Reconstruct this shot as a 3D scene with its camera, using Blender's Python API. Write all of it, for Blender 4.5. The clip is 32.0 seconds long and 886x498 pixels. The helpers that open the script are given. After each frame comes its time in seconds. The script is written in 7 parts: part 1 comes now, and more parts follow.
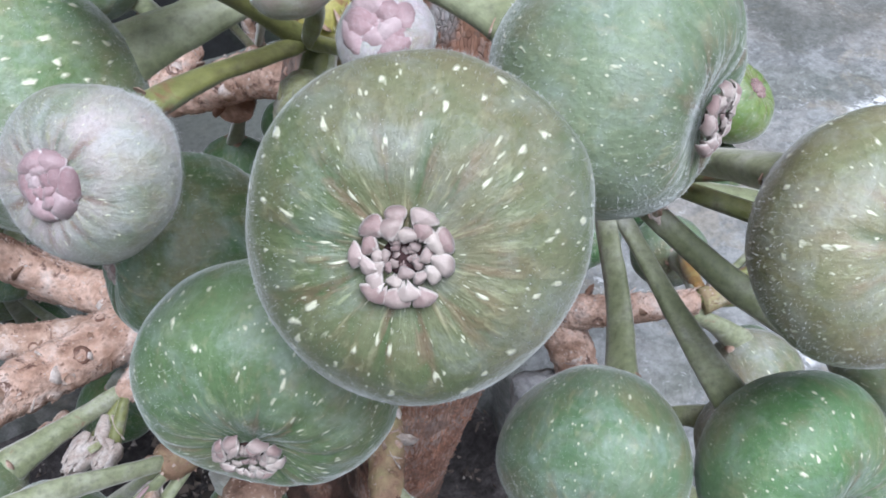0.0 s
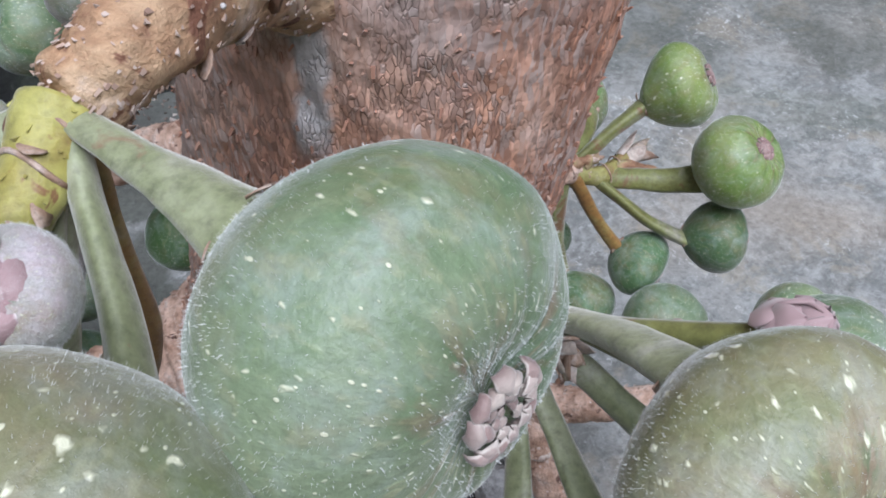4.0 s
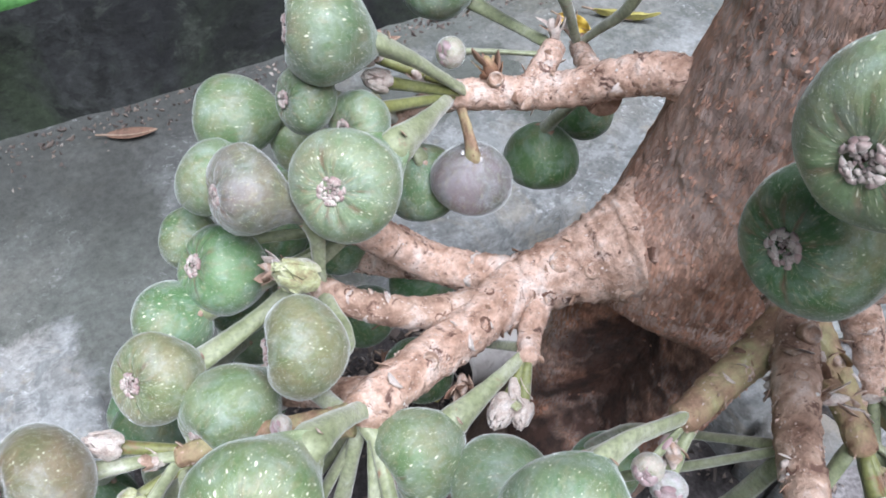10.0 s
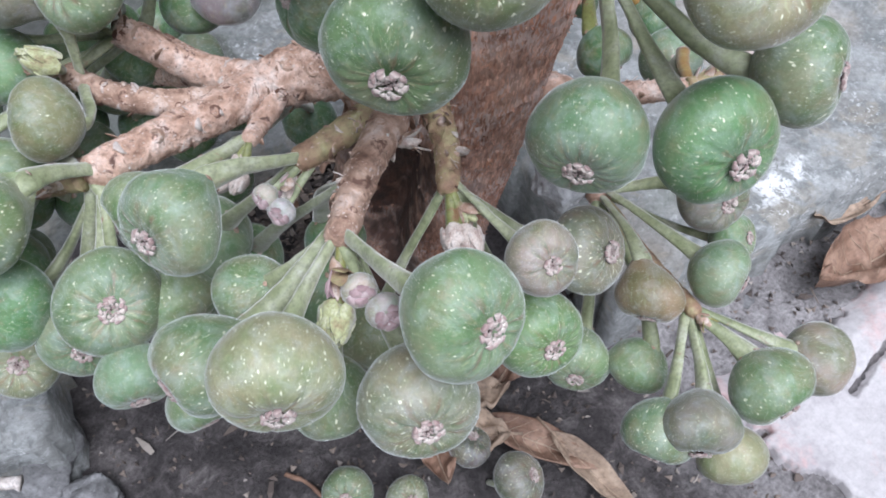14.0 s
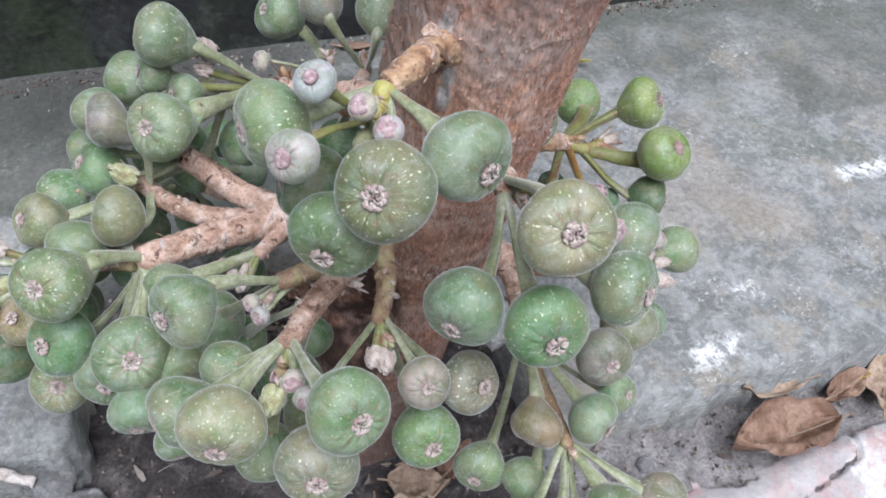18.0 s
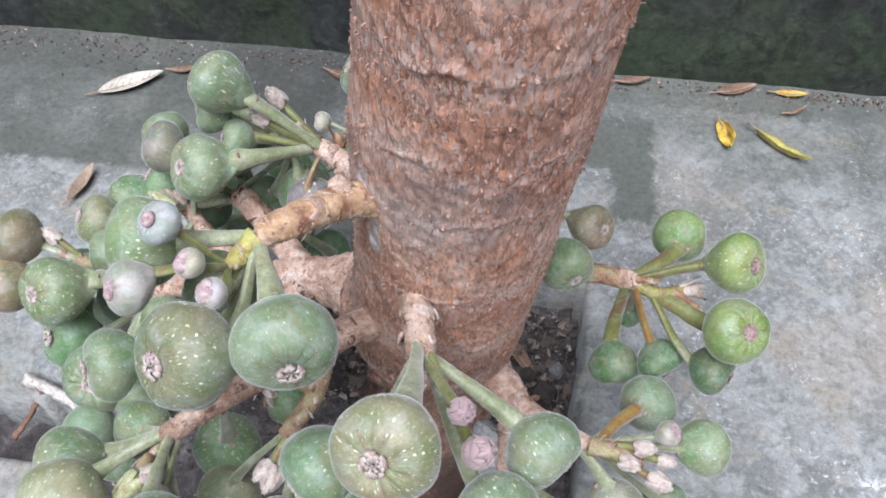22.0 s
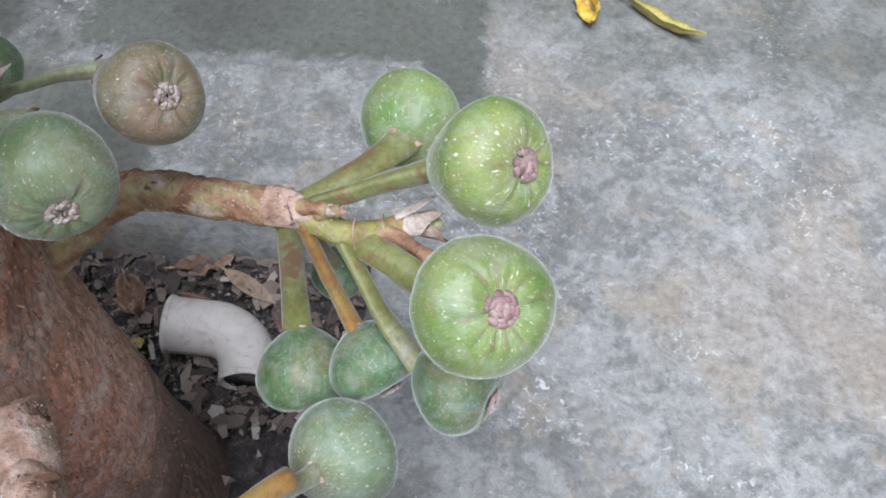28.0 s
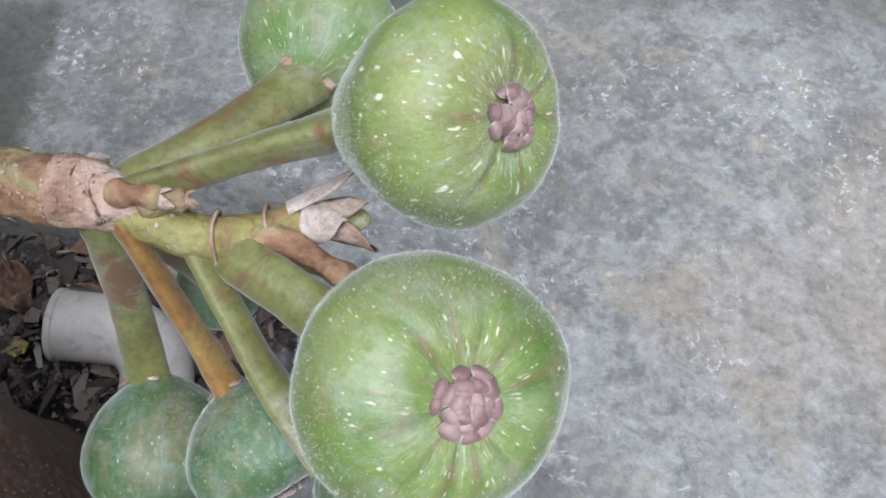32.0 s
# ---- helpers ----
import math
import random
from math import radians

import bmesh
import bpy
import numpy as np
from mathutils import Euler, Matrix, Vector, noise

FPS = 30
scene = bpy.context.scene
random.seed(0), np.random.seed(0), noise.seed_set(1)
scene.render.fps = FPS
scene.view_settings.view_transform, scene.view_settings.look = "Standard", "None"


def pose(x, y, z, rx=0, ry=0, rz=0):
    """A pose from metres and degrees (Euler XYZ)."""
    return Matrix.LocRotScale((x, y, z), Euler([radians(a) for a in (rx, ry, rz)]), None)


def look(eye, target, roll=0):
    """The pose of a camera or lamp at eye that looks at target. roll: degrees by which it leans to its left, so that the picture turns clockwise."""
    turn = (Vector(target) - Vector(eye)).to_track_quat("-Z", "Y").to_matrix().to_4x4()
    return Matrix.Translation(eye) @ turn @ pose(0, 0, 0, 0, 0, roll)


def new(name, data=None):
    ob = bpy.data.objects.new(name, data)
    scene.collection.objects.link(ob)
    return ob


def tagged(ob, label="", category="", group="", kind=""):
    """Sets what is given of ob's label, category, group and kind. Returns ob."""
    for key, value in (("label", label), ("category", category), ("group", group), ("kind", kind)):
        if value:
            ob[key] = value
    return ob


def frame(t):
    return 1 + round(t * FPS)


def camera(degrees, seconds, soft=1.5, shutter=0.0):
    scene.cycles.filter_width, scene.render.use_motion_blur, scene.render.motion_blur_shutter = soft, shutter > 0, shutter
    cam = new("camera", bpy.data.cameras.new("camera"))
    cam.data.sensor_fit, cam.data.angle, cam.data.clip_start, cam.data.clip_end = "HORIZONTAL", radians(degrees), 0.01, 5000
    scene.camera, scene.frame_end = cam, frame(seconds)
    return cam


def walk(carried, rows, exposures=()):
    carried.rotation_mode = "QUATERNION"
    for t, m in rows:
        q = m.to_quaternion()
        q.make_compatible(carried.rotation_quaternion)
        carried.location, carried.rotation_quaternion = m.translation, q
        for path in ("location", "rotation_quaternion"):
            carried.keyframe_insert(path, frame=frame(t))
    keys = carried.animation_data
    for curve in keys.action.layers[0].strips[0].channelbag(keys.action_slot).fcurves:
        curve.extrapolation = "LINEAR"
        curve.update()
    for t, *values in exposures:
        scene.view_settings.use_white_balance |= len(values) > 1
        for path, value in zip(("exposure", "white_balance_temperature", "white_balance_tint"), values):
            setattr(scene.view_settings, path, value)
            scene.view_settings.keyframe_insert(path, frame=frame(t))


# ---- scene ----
cam = camera(55.6, 32.0, soft=1.8)
METRES, EYE, TILT, LEAN, TURN = 1.3, 0.43, -47.916, -1.456, -29.3
ROWS = [
    (0.0, 0.0, 0.0, 0.0, 0.0, 0.0, -0.0),
    (0.5, 0.005, 0.0011, -0.0005, 0.47, 0.02, 0.2),
    (1.0, 0.0074, 0.0043, -0.0023, 0.23, 0.08, 0.21),
    (1.5, 0.0081, 0.0073, -0.0006, 0.43, -0.04, -0.02),
    (2.0, 0.0096, 0.0073, 0.0021, 1.03, -0.38, -0.39),
    (2.5, 0.0147, 0.0089, 0.0058, 1.35, -0.09, -0.49),
    (3.0, 0.0181, 0.0145, 0.0104, 1.39, 0.06, -0.66),
    (3.5, 0.0203, 0.019, 0.0155, 2.02, -0.3, -0.58),
    (4.0, 0.0226, 0.0226, 0.0206, 3.35, -0.13, -1.21),
    (4.5, 0.0182, 0.024, 0.0261, 4.47, -0.39, -2.44),
    (6.5, -0.0065, 0.0047, 0.03, 2.98, -0.61, -2.2),
    (7.0, -0.0156, -0.0004, 0.0265, 0.93, -0.6, -1.15),
    (7.5, -0.0232, -0.005, 0.0233, -3.04, -0.36, 0.95),
    (8.0, -0.0397, -0.0098, 0.0199, -5.58, -0.34, 2.58),
    (8.5, -0.0532, -0.0096, 0.0183, -6.06, -1.82, 5.12),
    (9.0, -0.0678, -0.0113, 0.0121, -4.29, -3.0, 4.3),
    (9.5, -0.0795, -0.0157, 0.0087, -2.85, -2.92, 2.56),
    (10.0, -0.0949, -0.0228, 0.0034, -0.26, -2.2, -0.32),
    (10.5, -0.1003, -0.0297, 0.0026, -0.49, -2.08, -1.14),
    (11.0, -0.1011, -0.0388, -0.0004, -0.44, -2.45, -1.13),
    (11.5, -0.0969, -0.0521, -0.0065, 0.56, -2.56, -1.56),
    (12.0, -0.0826, -0.0608, -0.0101, 1.71, -2.08, -1.89),
    (12.5, -0.0567, -0.0631, -0.0128, 2.68, -3.32, -1.83),
    (13.0, -0.0367, -0.064, -0.0189, 2.22, -6.19, -1.02),
    (13.5, -0.0212, -0.0664, -0.0244, 1.71, -7.58, -0.8),
    (14.0, -0.0043, -0.0665, -0.0258, 1.89, -8.73, -0.9),
    (14.5, 0.0175, -0.0704, -0.02, 3.25, -9.83, 0.71),
    (15.0, 0.0303, -0.0722, -0.008, 4.02, -9.52, 2.6),
    (15.5, 0.0405, -0.0691, 0.0053, 4.3, -9.85, 2.54),
    (17.5, 0.0418, -0.1263, 0.0063, 5.35, -6.29, -7.73),
    (18.0, 0.0366, -0.148, -0.0003, 6.15, -2.66, -10.94),
    (18.5, 0.0561, -0.1471, 0.0083, 6.18, -1.67, -12.01),
    (19.0, 0.0925, -0.1158, 0.0252, 11.37, -2.1, -13.42),
    (19.5, 0.1227, -0.0917, 0.0392, 17.54, -5.04, -17.59),
    (20.0, 0.1455, -0.0768, 0.0501, 24.26, -8.99, -22.57),
    (20.5, 0.1495, -0.0774, 0.0607, 28.49, -10.15, -24.88),
    (21.0, 0.1308, -0.085, 0.0761, 30.96, -12.04, -26.05),
    (21.5, 0.1222, -0.0862, 0.0852, 29.22, -11.91, -26.32),
    (22.0, 0.1163, -0.0914, 0.0899, 28.86, -12.05, -25.11),
    (22.5, 0.1074, -0.0942, 0.0874, 28.87, -12.01, -25.8),
    (23.0, 0.1007, -0.0973, 0.0772, 28.61, -12.12, -26.35),
    (23.5, 0.1009, -0.0972, 0.081, 28.46, -11.3, -25.65),
    (24.0, 0.1077, -0.092, 0.0903, 28.14, -9.53, -25.64),
    (24.5, 0.1182, -0.0772, 0.0964, 30.0, -9.66, -24.2),
    (25.0, 0.1288, -0.0625, 0.0966, 30.1, -9.79, -24.47),
    (25.5, 0.1228, -0.0399, 0.0961, 25.41, -9.81, -22.81),
    (26.0, 0.1142, -0.0093, 0.0971, 21.81, -8.66, -21.98),
    (26.5, 0.1192, 0.0286, 0.0967, 24.71, -12.34, -22.58),
    (28.5, 0.1288, 0.1375, 0.0846, 24.17, -13.52, -23.26),
    (29.0, 0.1235, 0.1519, 0.0847, 23.35, -13.94, -24.18),
    (29.5, 0.1206, 0.1613, 0.0843, 22.79, -14.46, -24.58),
    (30.0, 0.1153, 0.1657, 0.0823, 22.56, -14.82, -23.86),
    (30.5, 0.1091, 0.1667, 0.08, 23.09, -15.17, -23.66),
    (31.0, 0.1056, 0.1752, 0.0792, 22.73, -14.91, -24.05),
    (31.5, 0.1074, 0.1798, 0.0772, 22.44, -14.9, -23.72),
    (32.0, 0.1097, 0.1899, 0.079, 22.57, -15.14, -23.12),
]
walk(cam, [(t, pose(0, 0, EYE, TILT, LEAN, TURN) @ pose(METRES * x, METRES * y, METRES * z, 90 + pitch, roll, yaw)) for t, x, y, z, yaw, pitch, roll in ROWS],
     exposures=[(0.0, 0.29, 5680, 14), (2.0, 0.27, 5700, 14), (3.0, 0.13, 5800, 14), (4.0, 0.11, 5800, 14), (7.5, 0.32, 5800, 14), (9.0, 0.56, 5800, 14), (10.7, 0.71, 5800, 14), (13.0, 0.45, 5760, 14), (18.0, 0.30, 5930, 14), (20.0, 0.35, 5930, 14), (24.0, 0.60, 5930, 14), (26.5, 0.62, 5930, 14), (29.0, 0.37, 5930, 14), (32.0, 0.29, 5930, 14)])

# ---- light: an overcast sky over an open yard, the sun only a wide soft glow ----
world = bpy.data.worlds.new("overcast_sky")
scene.world = world
world.use_nodes = True
wn = world.node_tree
sky = wn.nodes.new("ShaderNodeTexSky")
sky.sky_type = "NISHITA"
sky.sun_disc = False
sky.sun_elevation, sky.sun_rotation = radians(67), radians(186)
sky.air_density, sky.dust_density = 1.0, 4.0
grey = wn.nodes.new("ShaderNodeHueSaturation")
grey.inputs["Saturation"].default_value = 0.45
wn.links.new(sky.outputs[0], grey.inputs["Color"])
wn.links.new(grey.outputs[0], wn.nodes["Background"].inputs["Color"])
wn.nodes["Background"].inputs["Strength"].default_value = 0.06
sun = new("sun", bpy.data.lights.new("sun", "SUN"))
sun.data.energy, sun.data.angle, sun.data.color = 4.0, radians(45), (1.0, 0.99, 0.975)
sun.matrix_world = look((-0.1, -0.9, 2.1), (0, 0, 0))


# ---- materials ----
def material(name, rough=0.6, metal=0.0):
    m = bpy.data.materials.new(name)
    m.use_nodes = True
    t = m.node_tree
    b = t.nodes["Principled BSDF"]
    b.inputs["Roughness"].default_value = rough
    b.inputs["Metallic"].default_value = metal
    return m, t, b


def node(t, kind, **values):
    n = t.nodes.new(kind)
    for key, value in values.items():
        if key in n.inputs:
            n.inputs[key].default_value = value
        else:
            n.inputs[key.replace("_", " ")].default_value = value
    return n


def coords(t, scale=(1, 1, 1), which="Object"):
    c = t.nodes.new("ShaderNodeTexCoord")
    m = t.nodes.new("ShaderNodeMapping")
    m.inputs["Scale"].default_value = scale
    t.links.new(c.outputs[which], m.inputs["Vector"])
    return m.outputs[0]


def noise_tex(t, vec, scale, detail=4, rough=0.6, warp=0.0):
    n = node(t, "ShaderNodeTexNoise", Scale=scale, Detail=detail, Roughness=rough, Distortion=warp)
    t.links.new(vec, n.inputs["Vector"])
    return n.outputs["Fac"]


def ramp(t, fac, stops):
    r = t.nodes.new("ShaderNodeValToRGB")
    e = r.color_ramp.elements
    while len(e) < len(stops):
        e.new(0.5)
    for k, (p, c) in enumerate(stops):
        e[k].position = p
        e[k].color = (*c, 1) if isinstance(c, tuple) else (c, c, c, 1)
    t.links.new(fac, r.inputs[0])
    return r.outputs[0]


def mix(t, fac, a, b, mode="MIX"):
    m = t.nodes.new("ShaderNodeMix")
    m.data_type, m.blend_type = "RGBA", mode
    for sock, v in ((m.inputs[0], fac), (m.inputs[6], a), (m.inputs[7], b)):
        if isinstance(v, bpy.types.NodeSocket):
            t.links.new(v, sock)
        elif isinstance(v, tuple):
            sock.default_value = (*v, 1)
        else:
            sock.default_value = v
    return m.outputs[2]


def maths(t, op, a, b=0.0):
    m = t.nodes.new("ShaderNodeMath")
    m.operation = op
    for sock, v in ((m.inputs[0], a), (m.inputs[1], b)):
        if isinstance(v, bpy.types.NodeSocket):
            t.links.new(v, sock)
        else:
            sock.default_value = v
    return m.outputs[0]


def bump(t, b, height, strength=0.5, distance=0.001):
    n = node(t, "ShaderNodeBump", Strength=strength, Distance=distance)
    t.links.new(height, n.inputs["Height"])
    t.links.new(n.outputs[0], b.inputs["Normal"])


def fig_skin():
    """Downy fig skin: tint of the single fig, brown blush, cream flecks drawn out towards the eye of the fruit."""
    m, t, b = material("fig_skin", 0.46)
    info = t.nodes.new("ShaderNodeObjectInfo")
    at = t.nodes.new("ShaderNodeAttribute")
    at.attribute_name = "meridian"
    shift = t.nodes.new("ShaderNodeVectorMath")
    t.links.new(at.outputs["Vector"], shift.inputs[0])
    comb = t.nodes.new("ShaderNodeCombineXYZ")
    t.links.new(maths(t, "MULTIPLY", info.outputs["Random"], 37.0), comb.inputs[0])
    t.links.new(maths(t, "MULTIPLY", info.outputs["Random"], 11.0), comb.inputs[2])
    t.links.new(comb.outputs[0], shift.inputs[1])
    mer = shift.outputs[0]
    shift2 = t.nodes.new("ShaderNodeVectorMath")
    t.links.new(coords(t), shift2.inputs[0])
    t.links.new(comb.outputs[0], shift2.inputs[1])
    soft = shift2.outputs[0]
    tint = info.outputs["Color"]
    dark = mix(t, 1.0, tint, (0.52, 0.7, 0.52), "MULTIPLY")
    col = mix(t, ramp(t, noise_tex(t, soft, 0.9, 3), [(0.36, 0.0), (0.64, 1.0)]), tint, dark)
    blush = ramp(t, noise_tex(t, soft, 0.8, 4, 0.65, 0.6), [(0.49, 0.0), (0.7, 0.62)])
    col = mix(t, blush, col, (0.235, 0.2, 0.12))
    bloom = noise_tex(t, soft, 2.1, 5, 0.7, 0.5)
    col = mix(t, ramp(t, bloom, [(0.46, 0.0), (0.7, 0.5)]), col, mix(t, 0.5, tint, (0.5, 0.58, 0.63)))
    fine = noise_tex(t, soft, 17.0, 5, 0.7)
    col = mix(t, 1.0, col, ramp(t, fine, [(0.3, 0.84), (0.5, 1.0), (0.72, 1.16)]), "MULTIPLY")
    streak = noise_tex(t, mer, 5.5, 3, 0.6)
    polar = t.nodes.new("ShaderNodeSeparateXYZ")
    t.links.new(at.outputs["Vector"], polar.inputs[0])
    near_eye = ramp(t, polar.outputs[2], [(0.35, 0.25), (0.95, 1.0)])
    col = mix(t, maths(t, "MULTIPLY", near_eye, ramp(t, streak, [(0.54, 0.0), (0.68, 0.7)])), col, (0.25, 0.14, 0.085))
    pale = noise_tex(t, mer, 11.0, 3, 0.6)
    col = mix(t, maths(t, "MULTIPLY", near_eye, ramp(t, pale, [(0.55, 0.0), (0.66, 0.75)])), col, (0.44, 0.5, 0.3))
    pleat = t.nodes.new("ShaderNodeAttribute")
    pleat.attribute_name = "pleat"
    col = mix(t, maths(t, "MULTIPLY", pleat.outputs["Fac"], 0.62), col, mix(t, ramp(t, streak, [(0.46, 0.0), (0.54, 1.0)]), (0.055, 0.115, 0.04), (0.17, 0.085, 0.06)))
    stir = node(t, "ShaderNodeTexNoise", Scale=13.0, Detail=2.0)
    t.links.new(mer, stir.inputs["Vector"])
    bent = t.nodes.new("ShaderNodeVectorMath")
    bent.operation = "MULTIPLY_ADD"
    t.links.new(stir.outputs["Color"], bent.inputs[0])
    bent.inputs[1].default_value = (0.09, 0.09, 0.09)
    t.links.new(mer, bent.inputs[2])
    v = node(t, "ShaderNodeTexVoronoi", Scale=9.5)
    t.links.new(bent.outputs[0], v.inputs["Vector"])
    pick = node(t, "ShaderNodeSeparateColor")
    t.links.new(v.outputs["Color"], pick.inputs[0])
    size = maths(t, "MULTIPLY_ADD", maths(t, "POWER", pick.outputs[0], 1.15), 0.26)
    size.node.inputs[2].default_value = 0.05
    size = maths(t, "MULTIPLY", size, info.outputs["Alpha"])
    ragged = maths(t, "MULTIPLY_ADD", fine, 0.22)
    t.links.new(v.outputs["Distance"], ragged.node.inputs[2])
    fleck = ramp(t, maths(t, "SUBTRACT", size, maths(t, "SUBTRACT", ragged, 0.11)), [(0.0, 0.0), (0.15, 0.95)])
    v2 = node(t, "ShaderNodeTexVoronoi", Scale=15.0)
    t.links.new(mer, v2.inputs["Vector"])
    pick2 = node(t, "ShaderNodeSeparateColor")
    t.links.new(v2.outputs["Color"], pick2.inputs[0])
    tiny = ramp(t, maths(t, "SUBTRACT", maths(t, "MULTIPLY", pick2.outputs[1], 0.2), v2.outputs["Distance"]), [(0.0, 0.0), (0.06, 0.8)])
    both = maths(t, "MAXIMUM", fleck, tiny)
    col = mix(t, both, col, (0.72, 0.74, 0.56))
    t.links.new(col, b.inputs["Base Color"])
    b.inputs["Sheen Weight"].default_value = 0.6
    b.inputs["Sheen Roughness"].default_value = 0.24
    b.inputs["Sheen Tint"].default_value = (0.92, 0.98, 1.0, 1)
    b.inputs["Specular IOR Level"].default_value = 0.5
    bump(t, b, maths(t, "ADD", maths(t, "MULTIPLY", both, 0.5), maths(t, "ADD", maths(t, "MULTIPLY", fine, 0.6), maths(t, "MULTIPLY", streak, 1.2))), 0.4, 0.0007)
    return m


def scales(name, dark, mid, light, rough=0.6, edge=None):
    """Small overlapping scales, each with its own shade, paler and downy on the raised grain."""
    m, t, b = material(name, rough)
    g = t.nodes.new("ShaderNodeNewGeometry")
    col = ramp(t, g.outputs["Random Per Island"], [(0.0, dark), (0.5, mid), (1.0, light)])
    fine = noise_tex(t, coords(t), 9.0, 5, 0.7)
    col = mix(t, ramp(t, fine, [(0.45, 0.0), (0.7, 0.3)]), col, light)
    rim = t.nodes.new("ShaderNodeAttribute")
    rim.attribute_name = "rim"
    col = mix(t, ramp(t, maths(t, "ADD", rim.outputs["Fac"], maths(t, "MULTIPLY", maths(t, "SUBTRACT", fine, 0.5), 0.9)), [(0.72, 0.0), (1.0, 0.75)]), col, edge or light)
    # darker roots: maroon tone, with shade of the gaps painted in
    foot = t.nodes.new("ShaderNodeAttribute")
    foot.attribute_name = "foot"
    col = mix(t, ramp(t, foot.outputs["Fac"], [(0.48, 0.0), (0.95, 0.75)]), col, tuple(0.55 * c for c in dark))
    t.links.new(col, b.inputs["Base Color"])
    b.inputs["Sheen Weight"].default_value = 0.3
    bump(t, b, fine, 0.5, 0.0005)
    return m


def mottled(name, stops, scale, rough=0.7, bump_size=0.0006, bump_scale=None, stretch=(1, 1, 1), extra=None, sheen=0.0, strength=0.6):
    """A two-scale mottled surface in object space (metres)."""
    m, t, b = material(name, rough)
    vec = coords(t, stretch)
    big = noise_tex(t, vec, scale, 5, 0.62, 0.4)
    col = ramp(t, big, stops)
    fine = noise_tex(t, vec, bump_scale or scale * 7, 6, 0.7)
    col = mix(t, 1.0, col, ramp(t, fine, [(0.3, 0.62), (0.5, 1.0), (0.75, 1.28)]), "MULTIPLY")
    if extra:
        colour, where, at_scale = extra
        spots = noise_tex(t, vec, at_scale, 4, 0.7, 0.8)
        col = mix(t, ramp(t, spots, [(where, 0.0), (min(where + 0.07, 1.0), 1.0)]), col, colour)
    t.links.new(col, b.inputs["Base Color"])
    if sheen:
        b.inputs["Sheen Weight"].default_value = sheen
        b.inputs["Sheen Roughness"].default_value = 0.4
    bump(t, b, maths(t, "ADD", fine, maths(t, "MULTIPLY", big, 1.5)), strength, bump_size)
    return m


def concrete():
    """Weathered cement: grey cloud, bluish and tan patches, dark algae, chalk-white specks and grit; shade painted on
    near the wall.
    """
    m, t, b = material("weathered_cement", 0.85)
    vec = coords(t)
    cloud = noise_tex(t, vec, 9.0, 6, 0.62, 0.3)
    col = ramp(t, cloud, [(0.25, (0.12, 0.126, 0.122)), (0.43, (0.195, 0.201, 0.196)), (0.58, (0.268, 0.273, 0.266)), (0.76, (0.352, 0.352, 0.338))])
    blot = noise_tex(t, vec, 46.0, 7, 0.74, 0.6)
    col = mix(t, ramp(t, blot, [(0.49, 0.0), (0.55, 0.7)]), col, (0.163, 0.176, 0.176))
    pale = noise_tex(t, vec, 105.0, 6, 0.72, 0.8)
    col = mix(t, ramp(t, pale, [(0.53, 0.0), (0.61, 0.5)]), col, (0.36, 0.37, 0.37))
    lifted = noise_tex(t, vec, 24.0, 6, 0.68, 0.4)
    col = mix(t, ramp(t, lifted, [(0.5, 0.0), (0.56, 0.55)]), col, (0.33, 0.345, 0.345))
    sunk = noise_tex(t, vec, 33.0, 6, 0.7, 0.5)
    col = mix(t, ramp(t, sunk, [(0.54, 0.0), (0.6, 0.5)]), col, (0.125, 0.13, 0.125))
    warm = noise_tex(t, vec, 21.0, 5, 0.7, 0.8)
    col = mix(t, ramp(t, warm, [(0.54, 0.0), (0.62, 0.5)]), col, (0.3, 0.27, 0.215))
    algae = noise_tex(t, vec, 4.2, 5, 0.6, 0.5)
    col = mix(t, ramp(t, algae, [(0.55, 0.0), (0.72, 0.6)]), col, (0.11, 0.135, 0.095))
    algae_big = noise_tex(t, vec, 11.0, 4, 0.6, 0.4)
    xyz = t.nodes.new("ShaderNodeSeparateXYZ")
    t.links.new(vec, xyz.inputs[0])
    edge = maths(t, "MULTIPLY_ADD", blot, 0.05)
    edge.node.inputs[2].default_value = -0.025

    def box(cx, cy, hx, hy):
        """A ragged rectangle mask for damp stains, lime splashes and painted shade."""
        dx = maths(t, "SUBTRACT", maths(t, "ABSOLUTE", maths(t, "SUBTRACT", xyz.outputs[0], cx)), hx)
        dy = maths(t, "SUBTRACT", maths(t, "ABSOLUTE", maths(t, "SUBTRACT", xyz.outputs[1], cy)), hy)
        return ramp(t, maths(t, "ADD", maths(t, "MULTIPLY", maths(t, "ADD", maths(t, "MAXIMUM", dx, dy), edge), 20.0), 0.5), [(0.42, 1.0), (0.62, 0.0)])

    # the L-shaped damp stain
    damp_shade = maths(t, "MAXIMUM", box(0.1, 0.521, 0.135, 0.036), box(0.222, 0.49, 0.022, 0.068))
    # wall-foot dirt with shade painted in, and the left bunch's shadow
    damp_shade = maths(t, "MAXIMUM", damp_shade, maths(t, "MAXIMUM", maths(t, "MULTIPLY", box(-0.1, 0.6, 0.9, 0.024), 0.9), maths(t, "MULTIPLY", box(-0.06, 0.42, 0.1, 0.05), 0.9)))
    # mottled darkening of the left back and far right of the ledge
    damp_shade = maths(t, "MAXIMUM", damp_shade, maths(t, "MULTIPLY", box(-0.5, 0.52, 0.42, 0.09), ramp(t, algae_big, [(0.3, 0.7), (0.55, 1.0)])))
    damp_shade = maths(t, "MAXIMUM", damp_shade, maths(t, "MULTIPLY", box(0.8, 0.5, 0.21, 0.11), ramp(t, algae_big, [(0.3, 0.35), (0.6, 0.75)])))
